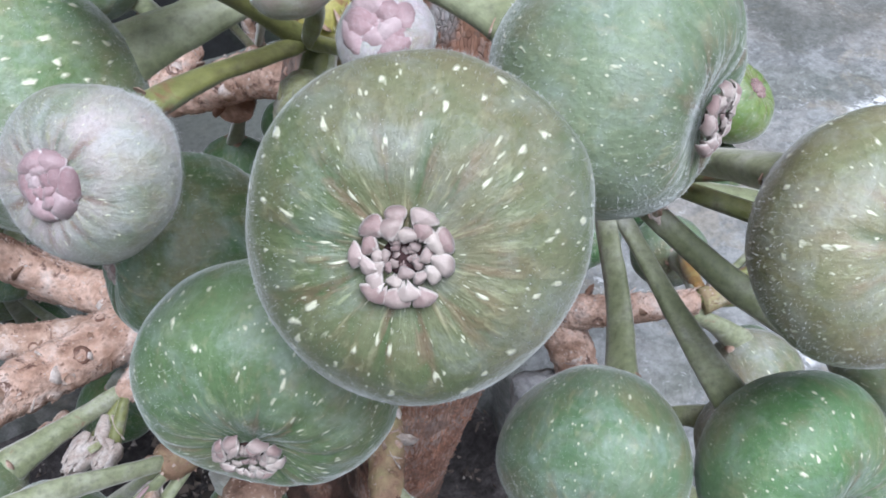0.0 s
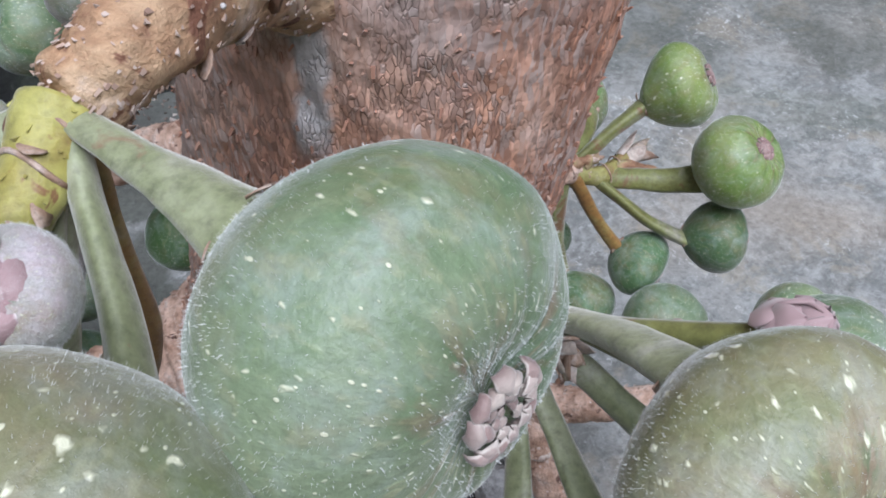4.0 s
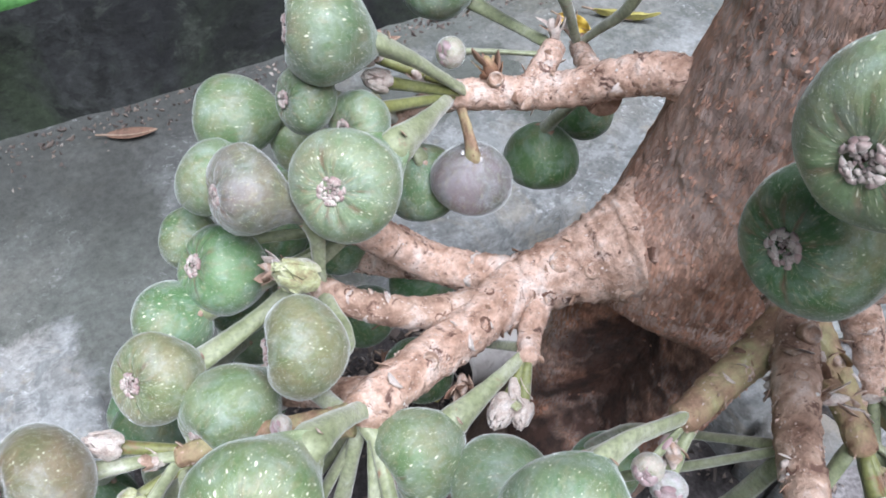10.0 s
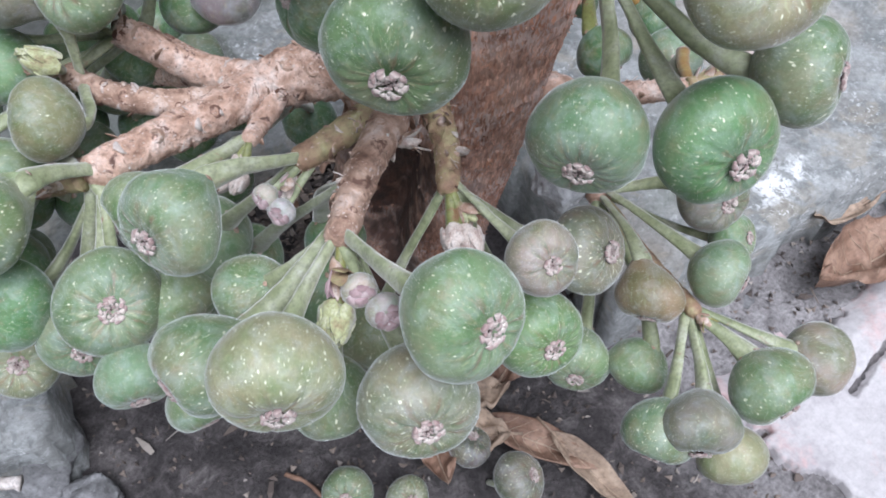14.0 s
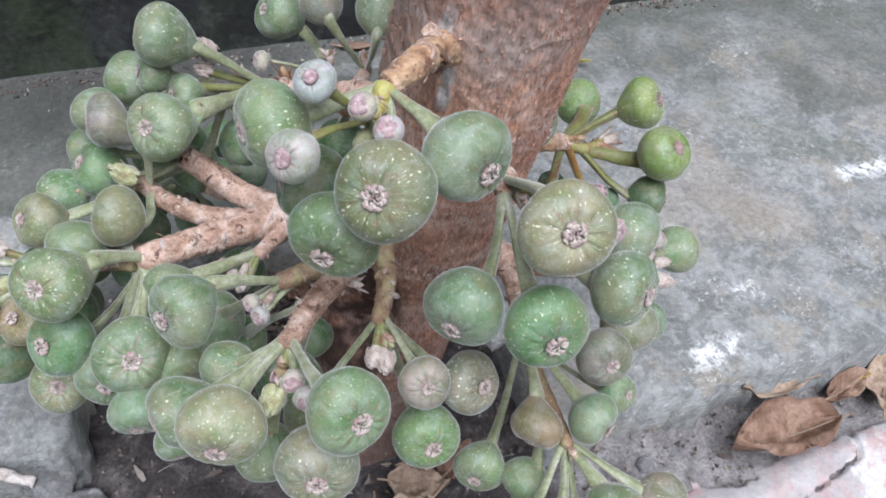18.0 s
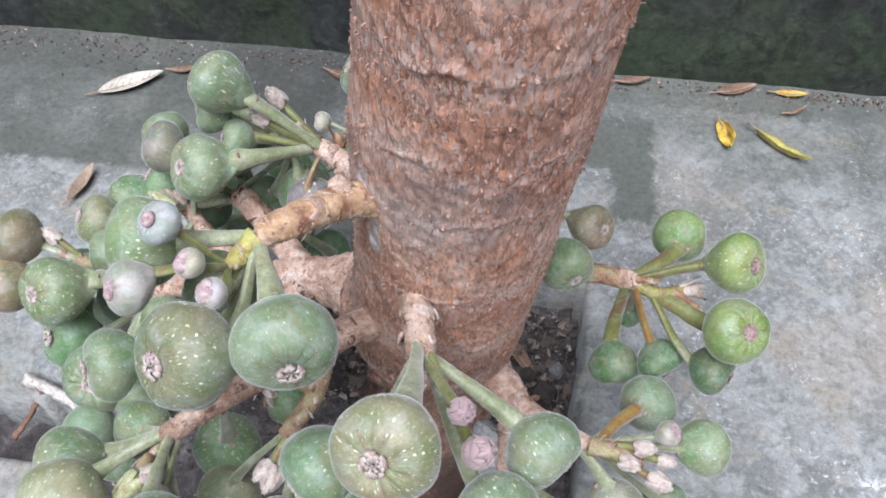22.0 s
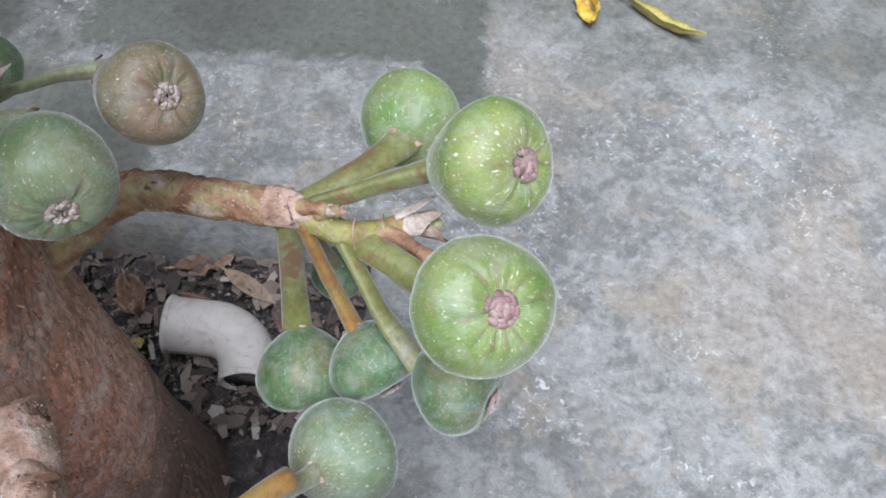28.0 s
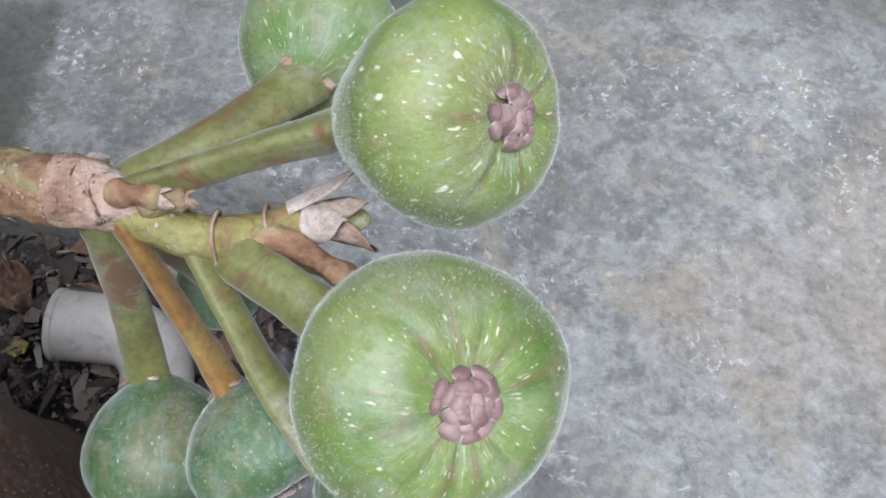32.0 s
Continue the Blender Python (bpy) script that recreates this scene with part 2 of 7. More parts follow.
    # shade towards the wall, put into the colour
    wall_shade = ramp(t, maths(t, "ADD", xyz.outputs[1], maths(t, "MULTIPLY", maths(t, "SUBTRACT", algae_big, 0.5), 0.5)), [(0.4, 0.0), (0.6, 0.75)])
    damp_shade = maths(t, "MAXIMUM", damp_shade, wall_shade)
    col = mix(t, maths(t, "MULTIPLY", damp_shade, 0.88), col, (0.078, 0.086, 0.073))
    # grime deepening towards the wall, shade painted in with it
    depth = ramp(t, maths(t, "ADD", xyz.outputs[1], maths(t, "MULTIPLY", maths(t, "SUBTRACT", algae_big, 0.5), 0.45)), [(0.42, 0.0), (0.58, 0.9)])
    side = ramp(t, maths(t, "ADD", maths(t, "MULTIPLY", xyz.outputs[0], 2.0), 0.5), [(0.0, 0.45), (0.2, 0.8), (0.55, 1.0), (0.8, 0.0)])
    grime_shade = maths(t, "MULTIPLY", maths(t, "MULTIPLY", depth, side), ramp(t, blot, [(0.3, 0.65), (0.6, 1.0)]))
    col = mix(t, grime_shade, col, (0.05, 0.051, 0.048))
    damp_shade = maths(t, "MAXIMUM", damp_shade, grime_shade)
    tan = noise_tex(t, vec, 5.1, 3, 0.5, 0.2)
    col = mix(t, maths(t, "MULTIPLY", ramp(t, tan, [(0.52, 0.0), (0.68, 0.55)]), maths(t, "SUBTRACT", 1.0, damp_shade)), col, (0.34, 0.295, 0.245))
    grit = noise_tex(t, vec, 170.0, 6, 0.75)
    col = mix(t, 1.0, col, ramp(t, grit, [(0.3, 0.66), (0.5, 1.0), (0.7, 1.26)]), "MULTIPLY")
    chalk = noise_tex(t, vec, 210.0, 5, 0.75, 0.6)
    near = noise_tex(t, vec, 13.0, 4, 0.65)
    spot = maths(t, "MULTIPLY", ramp(t, chalk, [(0.58, 0.0), (0.62, 1.0)]), ramp(t, near, [(0.48, 0.05), (0.64, 0.75)]))
    lime = maths(t, "MAXIMUM", box(0.345, 0.146, 0.022, 0.008), maths(t, "MAXIMUM", box(0.605, 0.305, 0.03, 0.008), box(0.4, 0.2, 0.008, 0.004)))
    spot = maths(t, "MAXIMUM", spot, maths(t, "MULTIPLY", lime, ramp(t, pale, [(0.45, 0.0), (0.51, 1.0)])))
    spot = maths(t, "MULTIPLY", spot, maths(t, "SUBTRACT", 1.0, maths(t, "MULTIPLY", damp_shade, 0.85)))
    col = mix(t, spot, col, (0.66, 0.68, 0.69))
    t.links.new(col, b.inputs["Base Color"])
    bump(t, b, maths(t, "ADD", maths(t, "MULTIPLY", grit, 0.5), maths(t, "ADD", blot, chalk)), 0.6, 0.0016)
    return m


def wall_plaster():
    m, t, b = material("damp_wall", 0.9)
    vec = coords(t)
    cloud = noise_tex(t, vec, 3.2, 6, 0.65, 0.4)
    col = ramp(t, cloud, [(0.3, (0.01, 0.011, 0.012)), (0.48, (0.024, 0.026, 0.027)), (0.6, (0.062, 0.067, 0.065)), (0.74, (0.17, 0.175, 0.17))])
    moss = noise_tex(t, vec, 5.0, 5, 0.65, 0.6)
    col = mix(t, ramp(t, moss, [(0.47, 0.0), (0.62, 0.75)]), col, (0.045, 0.066, 0.034))
    bloom = noise_tex(t, vec, 19.0, 6, 0.72, 0.8)
    col = mix(t, ramp(t, bloom, [(0.55, 0.0), (0.63, 0.5)]), col, (0.075, 0.085, 0.07))
    col = mix(t, ramp(t, noise_tex(t, vec, 27.0, 6, 0.72, 0.6), [(0.53, 0.0), (0.6, 0.65)]), col, (0.014, 0.016, 0.014))
    grit = noise_tex(t, vec, 90.0, 6, 0.75)
    col = mix(t, 1.0, col, ramp(t, grit, [(0.3, 0.5), (0.5, 1.0), (0.7, 1.6)]), "MULTIPLY")
    t.links.new(col, b.inputs["Base Color"])
    bump(t, b, maths(t, "ADD", grit, cloud), 0.6, 0.003)
    return m


def bark():
    """Young bark in small upright flakes: rust and salmon, ash-grey on the old skin, dark in the cracks between."""
    m, t, b = material("rust_bark", 0.85)
    vec = coords(t)
    lift = noise_tex(t, vec, 120.0, 3, 0.6)
    warped = t.nodes.new("ShaderNodeVectorMath")
    warped.operation = "MULTIPLY_ADD"
    t.links.new(lift, warped.inputs[0])
    warped.inputs[1].default_value = (0.004, 0.004, 0.002)
    t.links.new(vec, warped.inputs[2])
    tall = t.nodes.new("ShaderNodeMapping")
    tall.inputs["Scale"].default_value = (1, 1, 0.27)
    t.links.new(warped.outputs[0], tall.inputs["Vector"])
    cloud = noise_tex(t, vec, 26.0, 5, 0.62, 0.5)
    col = ramp(t, cloud, [(0.28, (0.31, 0.16, 0.11)), (0.45, (0.47, 0.25, 0.17)), (0.58, (0.56, 0.345, 0.255)), (0.75, (0.63, 0.49, 0.43))])
    warm = noise_tex(t, vec, 44.0, 4, 0.6, 0.8)
    col = mix(t, ramp(t, warm, [(0.52, 0.0), (0.66, 0.6)]), col, (0.52, 0.225, 0.115))
    plate = node(t, "ShaderNodeTexVoronoi", Scale=330.0, Randomness=1.0)
    t.links.new(tall.outputs[0], plate.inputs["Vector"])
    tone = node(t, "ShaderNodeSeparateColor")
    t.links.new(plate.outputs["Color"], tone.inputs[0])
    col = mix(t, ramp(t, maths(t, "ADD", maths(t, "MULTIPLY", tone.outputs[0], 0.35), maths(t, "MULTIPLY", noise_tex(t, vec, 55.0, 5, 0.68, 0.6), 0.65)), [(0.53, 0.0), (0.64, 0.5)]), col, (0.22, 0.1, 0.065))
    cell = node(t, "ShaderNodeTexVoronoi", Scale=1150.0, Randomness=1.0)
    t.links.new(tall.outputs[0], cell.inputs["Vector"])
    pick = node(t, "ShaderNodeSeparateColor")
    t.links.new(cell.outputs["Color"], pick.inputs[0])
    col = mix(t, 1.0, col, ramp(t, pick.outputs[0], [(0.0, 0.66), (0.5, 0.95), (1.0, 1.4)]), "MULTIPLY")
    grey = maths(t, "MULTIPLY", ramp(t, pick.outputs[1], [(0.6, 0.0), (0.8, 0.7)]), ramp(t, noise_tex(t, vec, 60.0, 4, 0.6), [(0.42, 0.1), (0.6, 1.0)]))
    col = mix(t, grey, col, (0.58, 0.48, 0.44))
    ring = t.nodes.new("ShaderNodeAttribute")
    ring.attribute_name = "peeled"
    col = mix(t, maths(t, "MULTIPLY", ring.outputs["Fac"], ramp(t, maths(t, "ADD", maths(t, "MULTIPLY", cloud, 0.5), maths(t, "MULTIPLY", pick.outputs[2], 0.5)), [(0.44, 0.0), (0.58, 0.7)])), col, (0.64, 0.53, 0.48))
    rim = node(t, "ShaderNodeTexVoronoi", Scale=1150.0, Randomness=1.0)
    rim.feature = "DISTANCE_TO_EDGE"
    t.links.new(tall.outputs[0], rim.inputs["Vector"])
    crack = ramp(t, maths(t, "ADD", rim.outputs["Distance"], maths(t, "MULTIPLY", maths(t, "SUBTRACT", noise_tex(t, vec, 300.0, 3, 0.6), 0.5), 0.35)), [(0.0, 1.0), (0.11, 0.0)])
    crack = maths(t, "MULTIPLY", crack, ramp(t, noise_tex(t, vec, 85.0, 4, 0.65), [(0.42, 0.0), (0.66, 0.22)]))
    col = mix(t, crack, col, (0.2, 0.1, 0.065))
    ashy = noise_tex(t, vec, 17.0, 5, 0.65, 0.4)
    col = mix(t, ramp(t, ashy, [(0.58, 0.0), (0.72, 0.5)]), col, (0.36, 0.31, 0.3))
    old = t.nodes.new("ShaderNodeAttribute")
    old.attribute_name = "weathered"
    col = mix(t, maths(t, "MULTIPLY", old.outputs["Fac"], ramp(t, pick.outputs[2], [(0.0, 0.35), (0.8, 0.85)])), col, mix(t, cloud, (0.16, 0.115, 0.1), (0.4, 0.33, 0.3)))
    root = t.nodes.new("ShaderNodeAttribute")
    root.attribute_name = "root"
    col = mix(t, maths(t, "MULTIPLY", root.outputs["Fac"], 0.75), col, mix(t, ramp(t, cell.outputs["Distance"], [(0.2, 0.0), (0.8, 1.0)]), (0.62, 0.44, 0.36), (0.42, 0.26, 0.19)))
    crust = t.nodes.new("ShaderNodeAttribute")
    crust.attribute_name = "lichen"
    col = mix(t, maths(t, "MULTIPLY", crust.outputs["Fac"], 0.8), col, mix(t, ramp(t, noise_tex(t, vec, 330.0, 4, 0.65), [(0.4, 0.0), (0.62, 1.0)]), (0.36, 0.37, 0.375), (0.68, 0.69, 0.71)))
    xyz = t.nodes.new("ShaderNodeSeparateXYZ")
    t.links.new(vec, xyz.inputs[0])
    splash = maths(t, "ADD", maths(t, "MULTIPLY", maths(t, "SUBTRACT", 0.09, xyz.outputs[2]), 6.0), maths(t, "MULTIPLY", noise_tex(t, vec, 48.0, 6, 0.7, 0.5), 1.6))
    col = mix(t, ramp(t, splash, [(0.75, 0.0), (1.05, 0.75)]), col, mix(t, cloud, (0.12, 0.09, 0.075), (0.23, 0.19, 0.165)))
    # dark colour standing in for shade in the stem hollow
    hollow_shade = t.nodes.new("ShaderNodeAttribute")
    hollow_shade.attribute_name = "hollow_shade"
    col = mix(t, ramp(t, hollow_shade.outputs["Fac"], [(0.25, 0.0), (0.7, 0.92)]), col, mix(t, ramp(t, lift, [(0.4, 0.0), (0.62, 1.0)]), (0.03, 0.019, 0.016), (0.085, 0.042, 0.031)))
    t.links.new(col, b.inputs["Base Color"])
    bump(t, b, maths(t, "ADD", maths(t, "MULTIPLY", pick.outputs[0], 0.8), maths(t, "SUBTRACT", lift, crack)), 0.9, 0.0016)
    return m


SKIN = fig_skin()
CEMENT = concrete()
WALL = wall_plaster()
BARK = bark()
FLAKE = scales("bark_flake", (0.2, 0.09, 0.055), (0.4, 0.2, 0.13), (0.47, 0.32, 0.25), 0.85)
TWIG = mottled("branch_bark", [(0.29, (0.2, 0.11, 0.075)), (0.4, (0.4, 0.255, 0.185)), (0.54, (0.59, 0.42, 0.335)), (0.69, (0.71, 0.61, 0.55))], 95, 0.7, 0.0022, 420, extra=((0.12, 0.065, 0.05), 0.58, 150))
TWIG_BROWN = mottled("brown_branch", [(0.3, (0.15, 0.085, 0.058)), (0.42, (0.31, 0.2, 0.145)), (0.54, (0.45, 0.32, 0.245)), (0.68, (0.6, 0.51, 0.46))], 90, 0.7, 0.0018, 420, extra=((0.13, 0.07, 0.05), 0.58, 170))
TWIG_TAN = mottled("tan_branch", [(0.3, (0.22, 0.11, 0.065)), (0.43, (0.42, 0.26, 0.15)), (0.55, (0.54, 0.38, 0.24)), (0.68, (0.64, 0.53, 0.45))], 85, 0.65, 0.0018, 420, extra=((0.2, 0.09, 0.055), 0.58, 150))
RUSSET = mottled("russet_branch", [(0.32, (0.15, 0.075, 0.045)), (0.43, (0.3, 0.165, 0.095)), (0.5, (0.4, 0.26, 0.16)), (0.56, (0.38, 0.33, 0.15)), (0.62, (0.5, 0.4, 0.32)), (0.7, (0.68, 0.6, 0.55))], 85, 0.6, 0.002, 420, extra=((0.12, 0.065, 0.045), 0.6, 200))
SCAR = mottled("dark_scar", [(0.3, (0.07, 0.035, 0.025)), (0.55, (0.16, 0.085, 0.06)), (0.72, (0.4, 0.29, 0.24))], 260, 0.85, 0.0005)
TWIG_FLAKE = scales("branch_flake", (0.25, 0.15, 0.105), (0.47, 0.33, 0.255), (0.55, 0.46, 0.41), 0.8)
TWIG_YOUNG = mottled("young_branch", [(0.3, (0.15, 0.085, 0.055)), (0.44, (0.28, 0.18, 0.115)), (0.54, (0.34, 0.26, 0.15)), (0.64, (0.36, 0.33, 0.17)), (0.76, (0.56, 0.48, 0.42))], 80, 0.6, 0.0016, 400, extra=((0.18, 0.1, 0.06), 0.62, 200))
TWIG_TIP = mottled("branch_tip", [(0.3, (0.16, 0.085, 0.05)), (0.43, (0.28, 0.18, 0.09)), (0.52, (0.3, 0.27, 0.09)), (0.62, (0.35, 0.34, 0.13)), (0.74, (0.5, 0.43, 0.36))], 90, 0.6, 0.0014, 400, extra=((0.17, 0.09, 0.055), 0.6, 180))
STALK = mottled("fig_stalk", [(0.3, (0.15, 0.175, 0.09)), (0.45, (0.225, 0.255, 0.14)), (0.57, (0.3, 0.325, 0.21)), (0.72, (0.42, 0.43, 0.36))], 75, 0.5, 0.0003, 600, extra=((0.24, 0.16, 0.1), 0.64, 120), sheen=0.6)
STALK_GREEN = mottled("green_stalk", [(0.3, (0.112, 0.11, 0.036)), (0.45, (0.172, 0.182, 0.056)), (0.58, (0.208, 0.228, 0.092)), (0.7, (0.32, 0.304, 0.264))], 60, 0.5, 0.0003, 600, extra=((0.19, 0.11, 0.055), 0.57, 70), sheen=0.35)
STALK_YELLOW = mottled("yellow_node", [(0.3, (0.21, 0.15, 0.05)), (0.45, (0.34, 0.305, 0.08)), (0.62, (0.42, 0.41, 0.13)), (0.75, (0.396, 0.344, 0.224))], 90, 0.5, 0.0004, 500, extra=((0.24, 0.13, 0.06), 0.62, 160), sheen=0.3)
STALK_OCHRE = mottled("ochre_stalk", [(0.3, (0.172, 0.0814, 0.0288)), (0.48, (0.284, 0.155, 0.0468)), (0.6, (0.292, 0.207, 0.0648)), (0.72, (0.344, 0.266, 0.158))], 80, 0.5, 0.0003, 600, sheen=0.3)
COLLAR = mottled("dry_bract", [(0.3, (0.26, 0.15, 0.1)), (0.5, (0.42, 0.3, 0.23)), (0.68, (0.6, 0.53, 0.49))], 220, 0.8, 0.0004)
EYE_SCALE = scales("eye_scale", (0.25, 0.15, 0.145), (0.45, 0.37, 0.34), (0.57, 0.53, 0.46), 0.6, (0.63, 0.59, 0.54))
EYE_PLUM = scales("plum_scale", (0.17, 0.085, 0.085), (0.32, 0.21, 0.2), (0.46, 0.36, 0.33), 0.55, (0.6, 0.53, 0.49))
BUD_PINK = scales("pink_bract", (0.27, 0.16, 0.17), (0.43, 0.31, 0.32), (0.6, 0.53, 0.53), 0.6, (0.78, 0.75, 0.75))
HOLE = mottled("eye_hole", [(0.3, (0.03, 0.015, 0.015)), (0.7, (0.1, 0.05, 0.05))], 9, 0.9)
DOWN = mottled("white_down", [(0.3, (0.6, 0.63, 0.63)), (0.7, (0.78, 0.8, 0.8))], 5, 0.7)
BUD_PALE = mottled("pale_bract", [(0.3, (0.33, 0.24, 0.21)), (0.5, (0.5, 0.43, 0.38)), (0.7, (0.6, 0.56, 0.53))], 300, 0.7, 0.0003, 1500, sheen=0.4)
BUD_GREEN = mottled("green_bract", [(0.3, (0.24, 0.19, 0.1)), (0.5, (0.36, 0.38, 0.2)), (0.7, (0.5, 0.5, 0.36))], 300, 0.65, 0.0003, 1500, sheen=0.4)
WAX = mottled("white_wax", [(0.3, (0.5, 0.48, 0.46)), (0.6, (0.78, 0.77, 0.76))], 500, 0.8)
def earth():
    """Dark humus with grit; pale cement dust lies over the strip in front of the ledge."""
    m, t, b = material("dark_soil", 0.95)
    vec = coords(t)
    big = noise_tex(t, vec, 45, 6, 0.65, 0.5)
    col = ramp(t, big, [(0.28, (0.026, 0.023, 0.024)), (0.48, (0.062, 0.055, 0.055)), (0.62, (0.135, 0.122, 0.12)), (0.78, (0.26, 0.24, 0.235))])
    xyz = t.nodes.new("ShaderNodeSeparateXYZ")
    t.links.new(vec, xyz.inputs[0])
    away = maths(t, "ABSOLUTE", maths(t, "SUBTRACT", xyz.outputs[0], 0.62))
    patch = maths(t, "ADD", maths(t, "MULTIPLY", maths(t, "SUBTRACT", 0.42, away), 8.0), noise_tex(t, vec, 18, 5, 0.65))
    patch = maths(t, "ADD", patch, maths(t, "MINIMUM", 0.0, maths(t, "MULTIPLY", maths(t, "SUBTRACT", 0.45, xyz.outputs[1]), 10.0)))
    dust = ramp(t, big, [(0.28, (0.15, 0.14, 0.138)), (0.5, (0.29, 0.275, 0.275)), (0.72, (0.42, 0.405, 0.405))])
    col = mix(t, ramp(t, patch, [(0.35, 0.0), (0.75, 0.85)]), col, dust)
    grit = noise_tex(t, vec, 320, 6, 0.72)
    col = mix(t, 1.0, col, ramp(t, grit, [(0.3, 0.5), (0.5, 1.0), (0.72, 1.5)]), "MULTIPLY")
    t.links.new(col, b.inputs["Base Color"])
    bump(t, b, maths(t, "ADD", grit, maths(t, "MULTIPLY", big, 1.5)), 0.9, 0.004)
    return m


EARTH = earth()
SOIL = mottled("dark_soil", [(0.3, (0.02, 0.017, 0.015)), (0.5, (0.05, 0.042, 0.038)), (0.66, (0.1, 0.088, 0.08)), (0.8, (0.19, 0.175, 0.165))], 45, 0.95, 0.004, 320, extra=((0.24, 0.2, 0.16), 0.68, 260))


def paving():
    """Lilac-grey cement with worn pink paint, whitewash stains and fine grit."""
    m, t, b = material("pinkish_cement", 0.9)
    vec = coords(t)
    cloud = noise_tex(t, vec, 16, 6, 0.65, 0.4)
    col = ramp(t, cloud, [(0.3, (0.31, 0.29, 0.3)), (0.5, (0.43, 0.41, 0.415)), (0.68, (0.52, 0.505, 0.505))])
    pink = noise_tex(t, vec, 7.5, 5, 0.6, 0.5)
    worn = noise_tex(t, vec, 70, 5, 0.7, 0.5)
    col = mix(t, ramp(t, maths(t, "ADD", pink, maths(t, "MULTIPLY", maths(t, "SUBTRACT", worn, 0.5), 0.35)), [(0.47, 0.0), (0.57, 0.75)]), col, (0.5, 0.33, 0.315))
    white = noise_tex(t, vec, 12, 6, 0.7, 0.6)
    col = mix(t, ramp(t, white, [(0.56, 0.0), (0.63, 0.8)]), col, (0.64, 0.65, 0.66))
    grit = noise_tex(t, vec, 260, 5, 0.7)
    col = mix(t, 1.0, col, ramp(t, grit, [(0.3, 0.84), (0.5, 1.0), (0.7, 1.12)]), "MULTIPLY")
    t.links.new(col, b.inputs["Base Color"])
    bump(t, b, maths(t, "ADD", grit, worn), 0.5, 0.0012)
    return m


PAVING = paving()
RUBBLE = mottled("grey_rubble", [(0.3, (0.07, 0.068, 0.068)), (0.44, (0.15, 0.15, 0.152)), (0.56, (0.23, 0.232, 0.236)), (0.7, (0.34, 0.343, 0.346))], 48, 0.9, 0.003, 330, extra=((0.5, 0.51, 0.52), 0.66, 150))
PALE_RUBBLE = mottled("pale_rubble", [(0.3, (0.22, 0.225, 0.23)), (0.5, (0.34, 0.345, 0.35)), (0.7, (0.46, 0.465, 0.47))], 60, 0.9, 0.0025, 350, extra=((0.66, 0.67, 0.68), 0.63, 110))
DEAD_LEAF = mottled("dead_leaf", [(0.3, (0.11, 0.06, 0.04)), (0.5, (0.21, 0.125, 0.085)), (0.7, (0.32, 0.215, 0.155))], 40, 0.7, 0.0008, 300)
TAN_LEAF = mottled("tan_leaf", [(0.3, (0.2, 0.14, 0.1)), (0.6, (0.38, 0.29, 0.215))], 40, 0.7, 0.0008, 300)
PALE_LEAF = mottled("pale_leaf", [(0.3, (0.4, 0.37, 0.31)), (0.6, (0.6, 0.57, 0.5))], 40, 0.75, 0.0006, 300)
YELLOW_LEAF = mottled("yellow_leaf", [(0.3, (0.3, 0.17, 0.03)), (0.45, (0.47, 0.31, 0.045)), (0.6, (0.58, 0.42, 0.07))], 60, 0.55, 0.0004, 300)
OLIVE_LEAF = mottled("olive_leaf", [(0.3, (0.3, 0.26, 0.06)), (0.6, (0.45, 0.4, 0.12))], 60, 0.6, 0.0004, 300)
GREEN_LEAF = mottled("green_leaf", [(0.3, (0.035, 0.1, 0.03)), (0.6, (0.07, 0.19, 0.05))], 30, 0.45, 0.0006, 200)


def plastic():
    """Sun-bleached pipe plastic with soil smears and fine scratches."""
    m, t, b = material("bleached_plastic", 0.5)
    vec = coords(t)
    smear = noise_tex(t, vec, 60, 5, 0.65, 0.6)
    col = ramp(t, smear, [(0.3, (0.5, 0.465, 0.43)), (0.48, (0.63, 0.6, 0.565)), (0.7, (0.69, 0.665, 0.635))])
    dirt = noise_tex(t, vec, 140, 5, 0.7, 0.4)
    col = mix(t, ramp(t, dirt, [(0.57, 0.0), (0.68, 0.5)]), col, (0.28, 0.24, 0.21))
    t.links.new(col, b.inputs["Base Color"])
    bump(t, b, smear, 0.3, 0.0005)
    return m


PVC = plastic()
STICK = mottled("peeled_stick", [(0.3, (0.2, 0.15, 0.12)), (0.5, (0.5, 0.46, 0.43)), (0.7, (0.66, 0.63, 0.61))], 120, 0.8, 0.0008, 500)


# ---- mesh helpers ----
def part(name, bm, mat, parent=None, label="", smooth=True):
    """Links a bmesh as one mesh object, under a thing or a part."""
    me = bm if isinstance(bm, bpy.types.Mesh) else bpy.data.meshes.new(name)
    if me is not bm:
        if smooth:
            for f in bm.faces:
                f.smooth = True
        bm.to_mesh(me)
        bm.free()
    if mat is not None and not me.materials:
        me.materials.append(mat)
    ob = new(name, me)
    if parent is not None:
        ob.parent = parent
    if label:
        ob["label"] = label
    return ob


def sheet(verts, faces, name, mat, smooth=True):
    me = bpy.data.meshes.new(name)
    me.from_pydata([tuple(v) for v in verts], [], faces)
    if smooth:
        me.shade_smooth()
    me.materials.append(mat)
    return me


def frame_along(pts):
    """Tangents and a twist-free side vector along a line of points."""
    tang, side = [], []
    for k in range(len(pts)):
        d = (pts[min(k + 1, len(pts) - 1)] - pts[max(k - 1, 0)]).normalized()
        tang.append(d)
        s = side[-1] if side else d.orthogonal()
        s = s - d * s.dot(d)
        side.append(s.normalized())
    return tang, side


